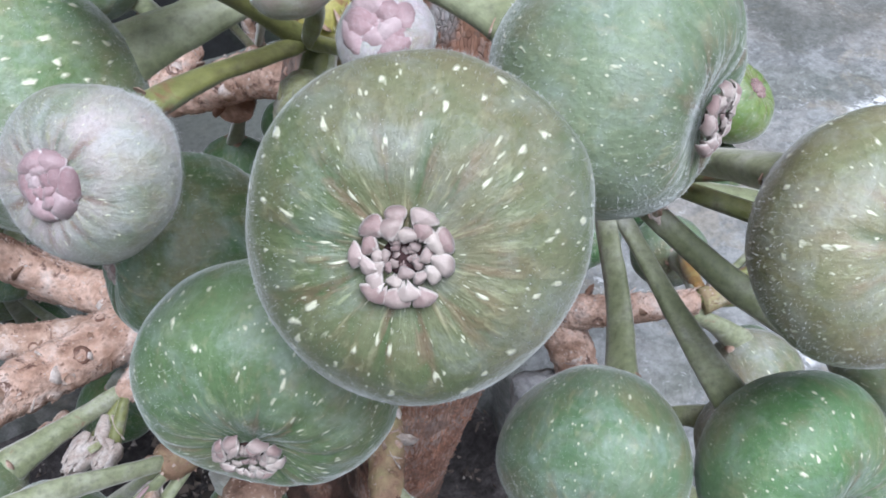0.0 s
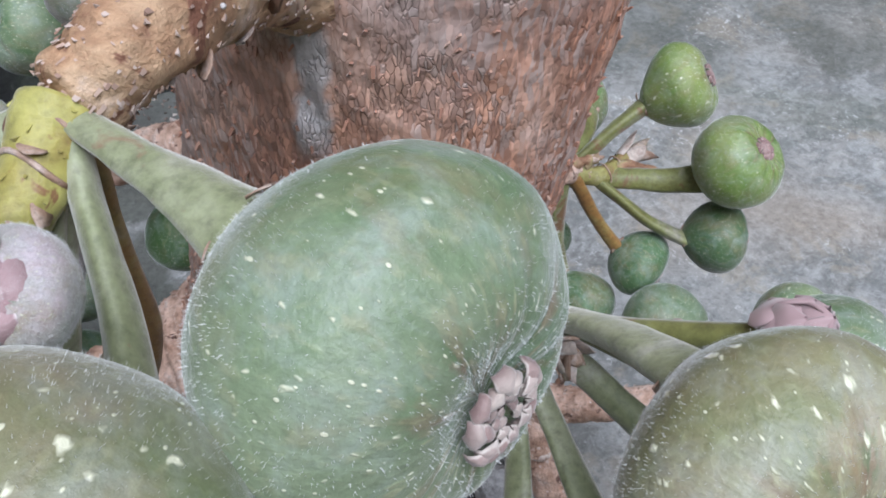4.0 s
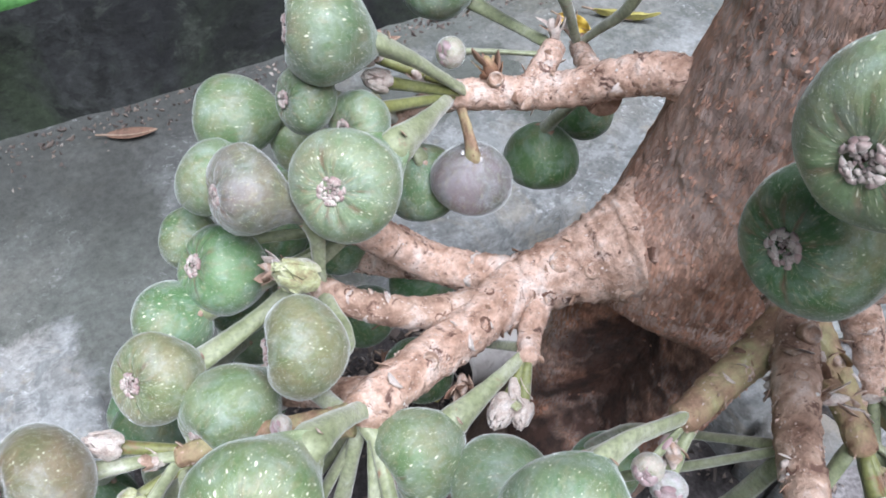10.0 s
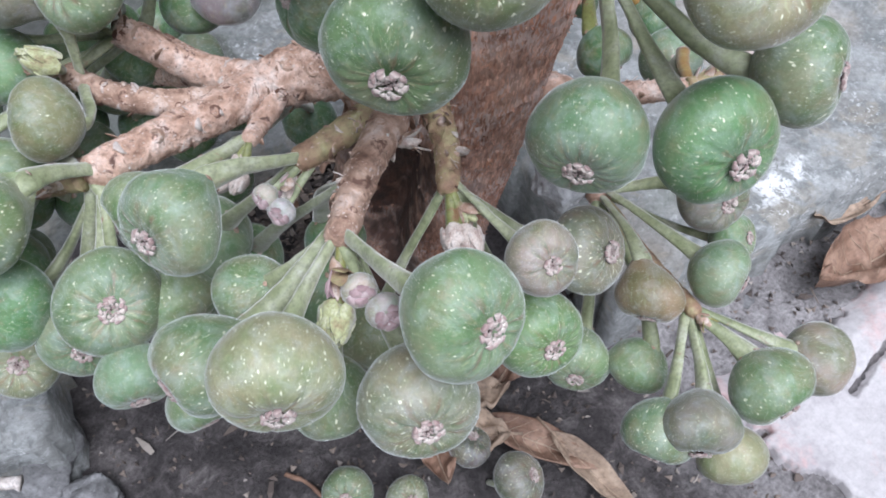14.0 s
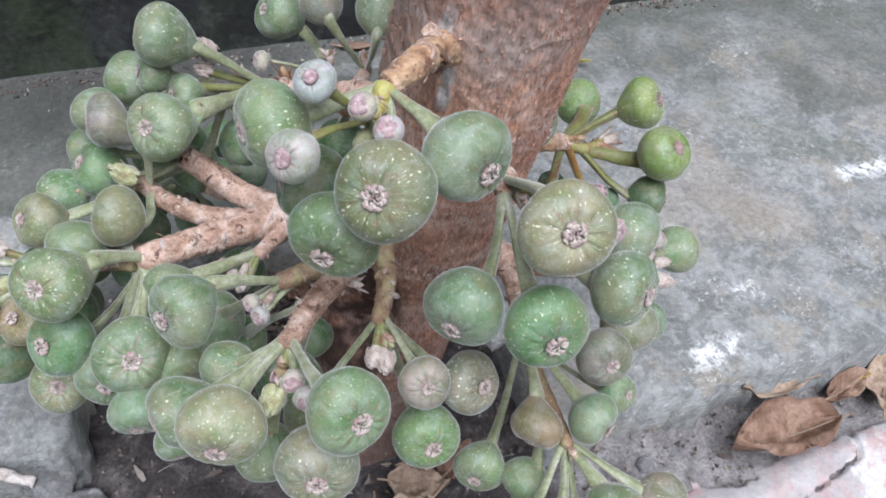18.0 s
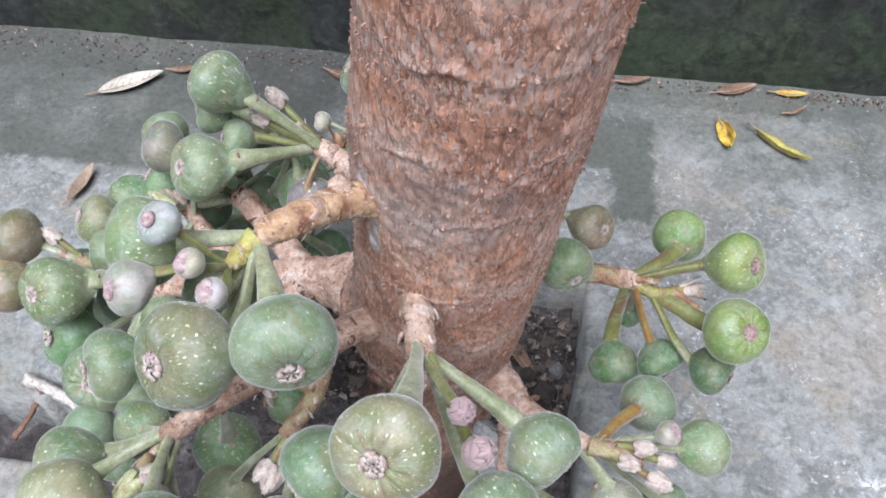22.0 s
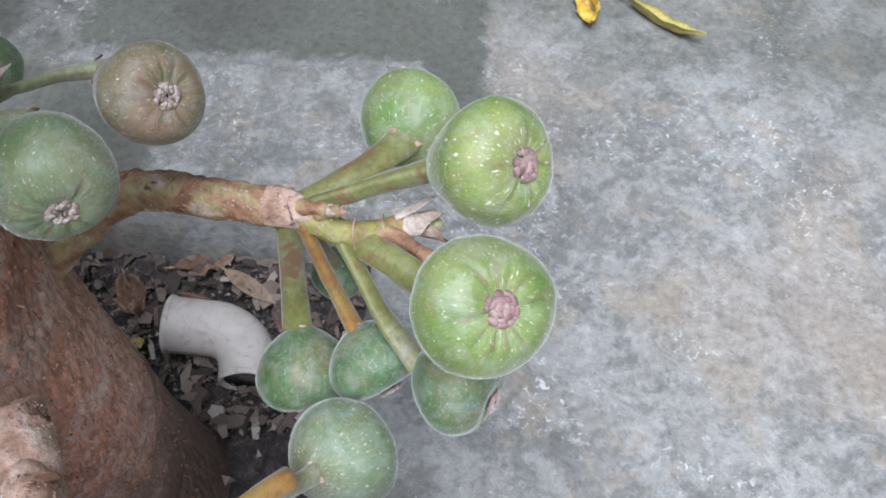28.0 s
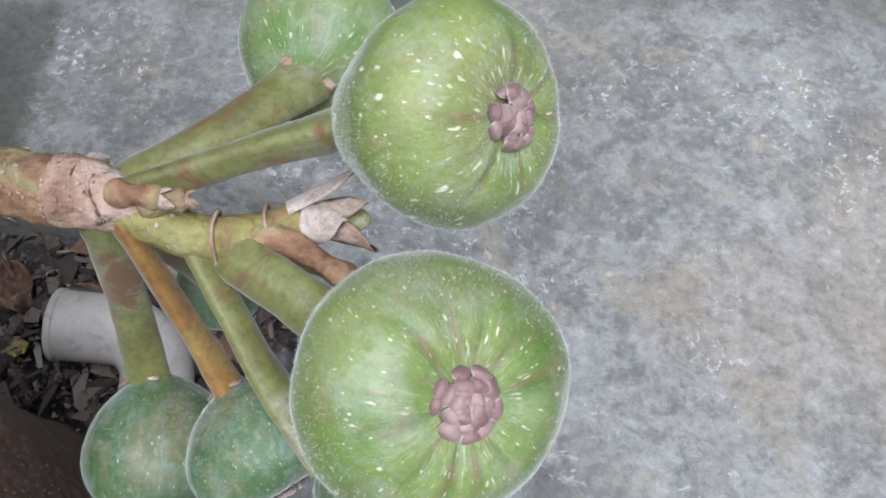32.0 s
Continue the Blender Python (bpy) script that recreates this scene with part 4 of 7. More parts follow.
def branch(points, r0, r1, mat, label="", scars=8, seed=1, flare=0.1, reach=0.0):
    """A fruiting branch with swollen nodes, ring scars, cup-shaped leaf scars and dry bracts."""
    pts = [Vector(KNOTS[p]) if isinstance(p, str) else Vector(p) for p in points]
    length = sum((b - a).length for a, b in zip(pts, pts[1:]))
    n = max(24, int(length / 0.0009))
    line = smooth_line(pts, n)
    if isinstance(points[-1], str):
        BACK[points[-1]] = (line[-1 - n // 3] - line[-1], radius_end(r0, r1))
    rng = random.Random(seed)
    knobs = [rng.uniform(0.12, 0.98) for _ in range(max(3, int(length / 0.0055)))]

    def radius(u):
        r = r0 + (r1 - r0) * u ** 0.8
        for k in knobs:
            r += 0.045 * r1 * math.exp(-((u - k) * length / 0.0007) ** 2) - 0.025 * r1 * math.exp(-(((u - k) * length - 0.0016) / 0.0012) ** 2)
        r += flare * r0 * math.exp(-(u * length / (reach or max(0.009, 1.7 * r0))) ** 2)
        end = max(0.0, (u - 1) * length / r1 + 0.8) / 0.8
        return r * math.sqrt(max(0.03, 1 - end * end))

    limb = part("branch", tube(line, radius, 28, r1 * 0.13, seed * 3.1, 200), mat, TREE, label)
    tang, side = frame_along(line)
    for k in range(int(scars * 1.7)):
        i = int(rng.uniform(0.15, 0.97) * (n - 1))
        a = rng.uniform(0, 2 * math.pi)
        d = side[i] * math.cos(a) + tang[i].cross(side[i]) * math.sin(a)
        r = radius(i / (n - 1))
        bm = bmesh.new()
        if rng.random() < 0.65:
            add_scale(bm, line[i] + d * r * 0.8, d, (d * rng.uniform(0.15, 0.7) + tang[i] * rng.uniform(0.4, 0.9)), min(r, 0.0065) * rng.uniform(0.5, 1.1), min(r, 0.0065) * rng.uniform(0.4, 1.0), r * 0.08)
            part("bract", bm, (COLLAR, COLLAR, BUD_PALE, DEAD_LEAF)[k % 4], limb)
        else:
            s = r * rng.uniform(0.16, 0.3)
            rings = []
            ax = d.orthogonal().normalized()
            ay = d.cross(ax)
            for rad, hgt in ((1.45, -0.6), (1.15, 0.25), (0.9, 0.42), (0.6, 0.1), (0.15, -0.1)):
                rings.append([bm.verts.new(line[i] + d * (r * 0.93 + s * hgt) + (ax * math.cos(q) + ay * math.sin(q)) * s * rad) for q in [j * math.pi / 5 for j in range(10)]])
            for p, q in zip(rings, rings[1:]):
                for j in range(10):
                    bm.faces.new((p[j], p[(j + 1) % 10], q[(j + 1) % 10], q[j]))
            bm.faces.new(rings[-1])
            part("leaf_scar", bm, (SCAR, COLLAR)[k % 2], limb)
    bm = bmesh.new()
    for k in range(int(length / 0.011) if mat in (TWIG, TWIG_BROWN, TWIG_TAN) else 0):
        i = int(rng.uniform(0.1, 1.0) * (n - 1))
        a = rng.uniform(0, 2 * math.pi)
        d = side[i] * math.cos(a) + tang[i].cross(side[i]) * math.sin(a)
        c = line[i] + d * radius(i / (n - 1))
        s = rng.uniform(0.0003, 0.0006)
        m = Matrix.Translation(c) @ Matrix.Rotation(a, 4, "X") @ Matrix.Diagonal((s, s * rng.uniform(0.6, 1.3), s * 0.7, 1))
        bmesh.ops.create_icosphere(bm, subdivisions=1, radius=1, matrix=m)
    verts, faces = [], []
    for k in range(int(length * r0 * (2.0e6 if mat in (TWIG, TWIG_BROWN, TWIG_TAN) else 0.7e6))):
        i = int(rng.uniform(0.0, 1.0) * (n - 1))
        a = rng.uniform(0, 2 * math.pi)
        d = side[i] * math.cos(a) + tang[i].cross(side[i]) * math.sin(a)
        q, t = line[i] + d * (radius(i / (n - 1)) - 0.0001), tang[i].cross(d)
        w, h = rng.uniform(0.0001, 0.00045), rng.uniform(0.0003, 0.0012)
        o = rng.uniform(0.0001, 0.0004) * (2 if rng.random() < 0.1 else 1)
        b = len(verts)
        verts += [q - t * w - tang[i] * h * 0.5, q + t * w - tang[i] * h * 0.5, q + t * w * 0.6 + tang[i] * h * 0.5 + d * o, q - t * w * 0.6 + tang[i] * h * 0.5 + d * o, q + tang[i] * h * 0.6]
        faces += [(b, b + 1, b + 2, b + 3), (b + 3, b + 2, b + 4), (b + 2, b + 1, b + 4), (b, b + 3, b + 4)]
    peel = part("bark_flake", sheet(verts, faces, "bark_flake", mat if mat is STALK_YELLOW else TWIG_FLAKE, False), None, limb, "peeling skin of the branch")
    peel["kind"] = "stuff"
    if bm.verts:
        wax = part("wax", bm, WAX, limb, "white waxy flecks on the bark")
        wax["kind"] = "stuff"
    return limb


branch([on_stem("P0"), "P0", "P1", "P2"], 0.0075, 0.005, TWIG_TAN, "stout brown branch with cup-shaped scars", 9, 1, 0.45)
branch(["P2", (0.036, 0.092, 0.371), "Pt"], 0.0042, 0.003, STALK_YELLOW, "yellow fleshy branch tip", 7, 2)
branch([on_stem("A0"), "A0", "A1"], 0.0088, 0.0056, TWIG_BROWN, "salmon-brown branch with dry bracts", 12, 3, 0.45)
branch([(0.066, 0.1745, 0.2275), (0.042, 0.181, 0.2205), (0.022, 0.1865, 0.214), "LA1"], 0.0138, 0.0108, TWIG, "thick pale salmon branch with white flecks", 26, 4, 0.95, 0.03)
branch([(0.006, 0.193, 0.209), (-0.0133, 0.2173, 0.2045), (-0.0355, 0.2304, 0.2216), "LAa"], 0.0082, 0.0062, TWIG, "", 14, 5)
branch([(-0.008, 0.188, 0.211), (-0.036, 0.193, 0.2175), (-0.0543, 0.2075, 0.2185), "LAb"], 0.0064, 0.0046, TWIG_BROWN, "brown ringed branch with greenish joints", 16, 6)
branch([(0.006, 0.191, 0.2095), (-0.018, 0.182, 0.2135), (-0.0474, 0.1721, 0.2195), "LAc"], 0.0098, 0.0068, TWIG, "", 20, 7)
branch(["LAc", (-0.1, 0.178, 0.212), "LAf"], 0.0048, 0.0034, TWIG_YOUNG, "", 5, 8)
branch([(0.016, 0.188, 0.2115), (-0.001, 0.173, 0.2105), "LAd"], 0.0055, 0.0035, TWIG, "", 6, 9)
# two low branches added to carry the figs that darken the left bunch
branch([(-0.0133, 0.2173, 0.2035), (-0.028, 0.248, 0.18), "LC1"], 0.006, 0.0042, TWIG, "shaded brown branch under the figs", 6, 23)
branch([(-0.06, 0.174, 0.212), (-0.088, 0.205, 0.188), "LC2"], 0.0055, 0.004, TWIG, "shaded brown branch under the figs", 6, 24)
branch([on_stem("LB0", 0.02), "LB0", (0.036, 0.227, 0.262), "LB1"], 0.0085, 0.0055, TWIG, "", 15, 10, 0.45)
branch(["LB1", (-0.004, 0.256, 0.246), "LBd"], 0.0055, 0.004, TWIG, "", 5, 21)
branch([(0.03, 0.232, 0.258), "LBu"], 0.006, 0.004, TWIG, "", 6, 11)
branch([(0.05, 0.215, 0.262), "LBv"], 0.006, 0.0035, TWIG, "", 5, 12)
branch([on_stem("M0"), "M0", (0.03, 0.105, 0.268), "M1", "M2"], 0.0088, 0.0045, TWIG_BROWN, "brown ringed branch with grey bract stubs", 28, 13, 0.45)
branch([(0.036, 0.112, 0.266), (0.012, 0.108, 0.262), "Ml"], 0.006, 0.0042, TWIG_YOUNG, "", 12, 14)
branch([(0.044, 0.116, 0.264), (0.042, 0.095, 0.256), "Mr"], 0.006, 0.0036, TWIG_YOUNG, "", 14, 15)
branch([on_stem("SB0", 0.02), "SB0", "SB1"], 0.0135, 0.006, TWIG, "", 8, 16, 0.45)
branch([(0.131, 0.14, 0.19), (0.15, 0.122, 0.202), "SC1"], 0.0065, 0.0045, TWIG, "", 6, 17)
branch(["SC1", (0.187, 0.109, 0.2055), (0.199, 0.1055, 0.2035)], 0.0045, 0.0028, TWIG_YOUNG, "", 8, 25)
branch(["SB1", (0.133, 0.07, 0.152), "Zn"], 0.005, 0.0034, TWIG_YOUNG, "", 6, 18)
branch([on_stem("RB0"), (0.14, 0.217, 0.204), "RB0", "RB1"], 0.0066, 0.0054, RUSSET, "slender russet branch with pale worn patches", 0, 19, 0.3)
branch([(0.1835, 0.213, 0.2086), (0.1885, 0.2127, 0.2083), (0.193, 0.2122, 0.207), (0.198, 0.2115, 0.2048)], 0.0055, 0.0042, TWIG, "pale knuckled joint of the branch", 4, 22)
branch([(0.187, 0.2128, 0.2086), "RB1", "RBm", "RBt"], 0.005, 0.0034, TWIG_TIP, "olive-green jointed branch tip", 4, 20)


# fig bodies: a few shared shapes, turned and scaled
def flat_tube(line, radius, flat, sides=12, wobble=0.0, seed=0.0):
    """A stalk: a tube pressed flat, with a blunt ridge down each side."""
    tang, side = frame_along(line)
    bm = bmesh.new()
    rings, n = [], len(line)
    for k in range(n):
        r, up = radius(k / (n - 1)), tang[k].cross(side[k])
        tw = seed + 0.8 * k / n
        ring = []
        for j in range(sides):
            a = 2 * math.pi * j / sides
            x, y = math.cos(a), math.sin(a) * flat
            x += 0.12 * math.cos(3 * a)
            d = side[k] * (x * math.cos(tw) - y * math.sin(tw)) + up * (x * math.sin(tw) + y * math.cos(tw))
            q = line[k] + d * r
            ring.append(bm.verts.new(q + d * wobble * noise.noise(q * 240 + Vector((seed, 0, 0)))))
        rings.append(ring)
    for p, q in zip(rings, rings[1:]):
        for j in range(sides):
            i = (j + 1) % sides
            bm.faces.new((p[j], p[i], q[i], q[j]))
    bm.faces.new(rings[0][::-1])
    bm.faces.new(rings[-1])
    return bm


def fig_shape(seed, base=1.0, flat=0.8, neck=1.42):
    """A top-shaped fig of radius 1: eye of the fruit at +z, stalk end at -z, folded ribs round the eye."""
    rng = random.Random(seed)
    n, rows = 96, 40
    ribs = rng.randint(11, 16)
    ph = [rng.uniform(0, 6.28) for _ in range(4)]
    verts, mer, pleats = [], [], []
    deep = [rng.random() for _ in range(20)]
    for k in range(rows + 1):
        th = math.pi * k / rows
        for j in range(n):
            a = 2 * math.pi * j / n
            s, c = math.sin(th), math.cos(th)
            rad = s ** (0.86 if c > 0 else neck)
            h = flat * c if c > 0 else base * c
            h -= 0.16 * math.exp(-(th / 0.36) ** 2)
            turn = ribs * a / (2 * math.pi) + ph[0] + 0.25 * math.sin(2 * a + ph[1])
            off = abs(turn - round(turn))
            size = deep[int(round(turn)) % ribs]
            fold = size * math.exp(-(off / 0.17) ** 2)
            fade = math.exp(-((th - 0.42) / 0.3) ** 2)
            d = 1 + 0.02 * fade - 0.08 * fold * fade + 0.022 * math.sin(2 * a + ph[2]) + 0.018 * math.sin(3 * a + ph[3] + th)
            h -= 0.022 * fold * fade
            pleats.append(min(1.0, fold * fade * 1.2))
            p = Vector((1.03 * rad * math.cos(a) * d, 1.03 * rad * math.sin(a) * d, h * (1 + 0.02 * math.sin(a + ph[3]))))
            p += p.normalized() * 0.025 * noise.noise(p * 2.2 + Vector((seed * 7.3, 0, 0))) if p.length else p
            verts.append(p)
            mer.append((math.cos(a), math.sin(a), (1.55 - th) * 0.52))
    faces = [(k * n + j, (k + 1) * n + j, (k + 1) * n + (j + 1) % n, k * n + (j + 1) % n) for k in range(rows) for j in range(n)]
    me = sheet(verts, faces, "fig", SKIN)
    at = me.attributes.new("meridian", "FLOAT_VECTOR", "POINT")
    at.data.foreach_set("vector", np.array(mer, dtype=np.float32).ravel())
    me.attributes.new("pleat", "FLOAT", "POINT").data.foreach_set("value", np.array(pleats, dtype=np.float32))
    return me


OPEN_RINGS = ((9, 1.06, 0.5, 0.6, 0.6, 0.0), (8, 0.86, 0.45, 0.52, 0.7, 0.07), (7, 0.64, 0.34, 0.4, 0.45, 0.12), (6, 0.46, 0.26, 0.32, 0.0, 0.13), (5, 0.32, 0.18, 0.24, -0.6, 0.1), (4, 0.2, 0.15, 0.2, -0.9, 0.05))
SHUT_RINGS = ((6, 1.0, 0.95, 1.05, 0.28, -0.1), (5, 0.72, 0.75, 0.9, 0.1, 0.12), (4, 0.45, 0.5, 0.62, 0.05, 0.22), (2, 0.18, 0.24, 0.34, 0.2, 0.25))


def eye_shape(seed, mat, size=0.25, rings=OPEN_RINGS):
    """The scaly eye of the fig: cupped bracts in rings, rooted outside and closing over a sunken opening."""
    rng = random.Random(seed)
    verts, faces, rim, roots = [], [], [], []
    rows, cols = 7, 7
    for count, root, length, width, rise, lift in rings:
        for k in range(count):
            a = 2 * math.pi * (k + rng.uniform(-0.25, 0.25)) / count + root * 5
            ln, wd, up = length * rng.uniform(0.75, 1.2), width * rng.uniform(0.8, 1.15), rise + rng.uniform(-0.15, 0.2)
            skew = rng.uniform(-0.4, 0.4)
            out = Vector((math.cos(a), math.sin(a), 0))
            side = Vector((-math.sin(a), math.cos(a), 0))
            along = (-out * math.cos(up) + Vector((0, 0, math.sin(up))) + side * skew).normalized()
            nrm = along.cross(side).normalized()
            if nrm.z < 0:
                nrm = -nrm
            foot = out * root + Vector((0, 0, lift + rng.uniform(-0.05, 0.05)))
            b = len(verts)
            for layer in (0.0, -0.05):
                for i in range(rows):
                    u = i / (rows - 1)
                    half = 0.5 * wd * (0.65 + 0.35 * math.sin(math.pi * min(u * 1.2, 1.0))) * math.sqrt(max(0.02, 1 - max(0.0, (u - 0.45) / 0.55) ** 2.2))
                    for j in range(cols):
                        s = 2 * j / (cols - 1) - 1
                        dome = wd * 0.3 * (1 - s * s) * (0.5 + 0.5 * u) + 0.3 * ln * math.sin(math.pi * u) - 0.12 * ln * u * u
                        wav = 0.06 * noise.noise(Vector((u * 3, s * 2, seed * 5 + k + count * 3)))
                        verts.append((foot + along * (ln * u) + side * (half * s) + nrm * (dome + layer + wav)) * size)
                        rim.append(max(abs(s) ** 3, u ** 5))
                        # inner bracts count as roots, so they darken towards the middle
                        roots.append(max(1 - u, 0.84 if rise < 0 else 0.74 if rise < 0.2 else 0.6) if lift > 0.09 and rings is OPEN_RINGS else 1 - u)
            m = rows * cols
            for i in range(rows - 1):
                for j in range(cols - 1):
                    q = b + i * cols + j
                    faces += [(q, q + 1, q + cols + 1, q + cols), (m + q + cols, m + q + cols + 1, m + q + 1, m + q)]
            edge = [b + j for j in range(cols)] + [b + i * cols + cols - 1 for i in range(1, rows)] + [b + (rows - 1) * cols + j for j in range(cols - 2, -1, -1)] + [b + i * cols for i in range(rows - 2, 0, -1)]
            for p, q in zip(edge, edge[1:] + edge[:1]):
                faces.append((p, m + p, m + q, q))
    me = sheet(verts, faces, "eye", mat)
    me.attributes.new("rim", "FLOAT", "POINT").data.foreach_set("value", np.array(rim, dtype=np.float32))
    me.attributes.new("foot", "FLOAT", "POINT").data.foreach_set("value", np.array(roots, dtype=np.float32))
    return me


def down_shape(body, seed, count=7500, long=1.0):
    """Short white hairs standing off a fig's skin."""
    rng = random.Random(seed)
    verts, faces = [], []
    polys = [p for p in body.polygons if p.area > 1e-5]
    pick = rng.choices(polys, weights=[p.area for p in polys], k=count)
    for p in pick:
        c = Vector(p.center) + Vector((rng.uniform(-1, 1), rng.uniform(-1, 1), rng.uniform(-1, 1))) * 0.03
        nrm = Vector(p.normal)
        lean = (nrm + Vector((rng.uniform(-1, 1), rng.uniform(-1, 1), rng.uniform(-1, 1))) * 0.35).normalized()
        side = lean.orthogonal().normalized() * 0.0016
        c = c - nrm * (c - Vector(p.center)).dot(nrm) - nrm * 0.004
        k = len(verts)
        verts += [c + side, c - side, c + lean * rng.uniform(0.014, 0.034) * long]
        faces.append((k, k + 1, k + 2))
    return sheet(verts, faces, "down", DOWN, False)


SHAPES = [fig_shape(k, b, f, p) for k, b, f, p in ((1, 1.02, 0.74, 1.2), (2, 1.1, 0.7, 1.3), (3, 0.96, 0.78, 1.15), (4, 1.08, 0.74, 1.25), (5, 0.98, 0.7, 1.2), (6, 1.12, 0.76, 1.35), (7, 1.0, 0.66, 1.2))]
PEARS = [fig_shape(21, 1.32, 0.76, 1.55), fig_shape(22, 1.42, 0.8, 1.65)]
DOWNS = {me.name: down_shape(me, 40 + k) for k, me in enumerate(SHAPES + PEARS)}
FUZZ = {}
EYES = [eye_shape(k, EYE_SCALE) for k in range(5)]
# dark maroon flattened ball standing in for the shaded opening of the eye
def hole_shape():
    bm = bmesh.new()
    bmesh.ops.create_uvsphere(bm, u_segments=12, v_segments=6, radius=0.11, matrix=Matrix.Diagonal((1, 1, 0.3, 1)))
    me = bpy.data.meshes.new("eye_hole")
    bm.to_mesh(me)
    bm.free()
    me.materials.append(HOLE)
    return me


HOLES = [hole_shape()]
YOUNG_EYES = [eye_shape(k + 19, BUD_PINK, 0.62, SHUT_RINGS) for k in range(3)]
PINK_EYES = [eye_shape(k + 9, BUD_PINK, 0.38, SHUT_RINGS) for k in range(3)]
PLUM_EYES = [eye_shape(k + 31, EYE_PLUM, 0.27, ((9, 1.0, 0.6, 0.62, 0.3, 0.0), (7, 0.75, 0.55, 0.6, 0.25, 0.1), (6, 0.5, 0.45, 0.52, 0.12, 0.16), (4, 0.26, 0.3, 0.4, 0.1, 0.18))) for k in range(3)]

# 'deep' is green darkened to carry the shade of low and inner figs
TINTS = {
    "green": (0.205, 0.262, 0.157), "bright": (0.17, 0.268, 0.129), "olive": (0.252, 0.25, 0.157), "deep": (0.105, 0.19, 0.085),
    "yellow": (0.38, 0.35, 0.205), "lime": (0.26, 0.345, 0.115), "brown": (0.265, 0.23, 0.196), "speckled": (0.247, 0.235, 0.185),
    "russet": (0.29, 0.21, 0.135), "purple": (0.45, 0.405, 0.44), "young": (0.5, 0.43, 0.42), "dried": (0.215, 0.18, 0.18),
}
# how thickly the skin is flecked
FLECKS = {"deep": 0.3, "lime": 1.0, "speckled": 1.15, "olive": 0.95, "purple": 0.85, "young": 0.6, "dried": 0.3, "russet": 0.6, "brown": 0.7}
WORDS = {
    "green": "", "bright": "", "olive": "olive-green ripening fig", "deep": "dark green fig with shade in its tint", "yellow": "yellowish-green fig",
    "lime": "fresh lime-green fig", "brown": "small brownish fig", "speckled": "brownish fig with dense cream speckles",
    "russet": "russet-brown fig", "purple": "downy greyish-purple young fig with pink eye", "young": "small downy pinkish-white young fig", "dried": "shrivelled brown dried fig",
}
COUNT = [0]


def bent_shape(straight, to):
    """A fig whose neck is bent over towards its stalk."""
    me = straight.copy()
    for v in me.vertices:
        z = v.co.z
        if z < 0:
            f = min(1.0, -z / 1.15) ** 1.3
            aim = to * -z
            v.co = (v.co.x * (1 - 0.25 * f) + aim.x * f, v.co.y * (1 - 0.25 * f) + aim.y * f, z + (aim.z - z) * f)
    DOWNS[me.name] = down_shape(me, len(DOWNS) + 40)
    return me


def stalk_start(knot, toward, rng):
    """Where a stalk leaves its branch: somewhere along the last stretch, on the side that looks to the fig."""
    p = Vector(KNOTS[knot])
    if knot in BACK and knot not in ("P2", "Pt"):
        back, r = BACK[knot]
        p = p + back.normalized() * min(back.length, 0.004 if knot[:2] == "RB" else 0.011) * rng.uniform(0.0, 1.0)
        side = toward - p
        side = side - back * (side.dot(back) / max(back.length_squared, 1e-9))
        if side.length > 1e-6:
            p = p + side.normalized() * r * (0.0 if knot == "RB1" else 0.25)
    return p


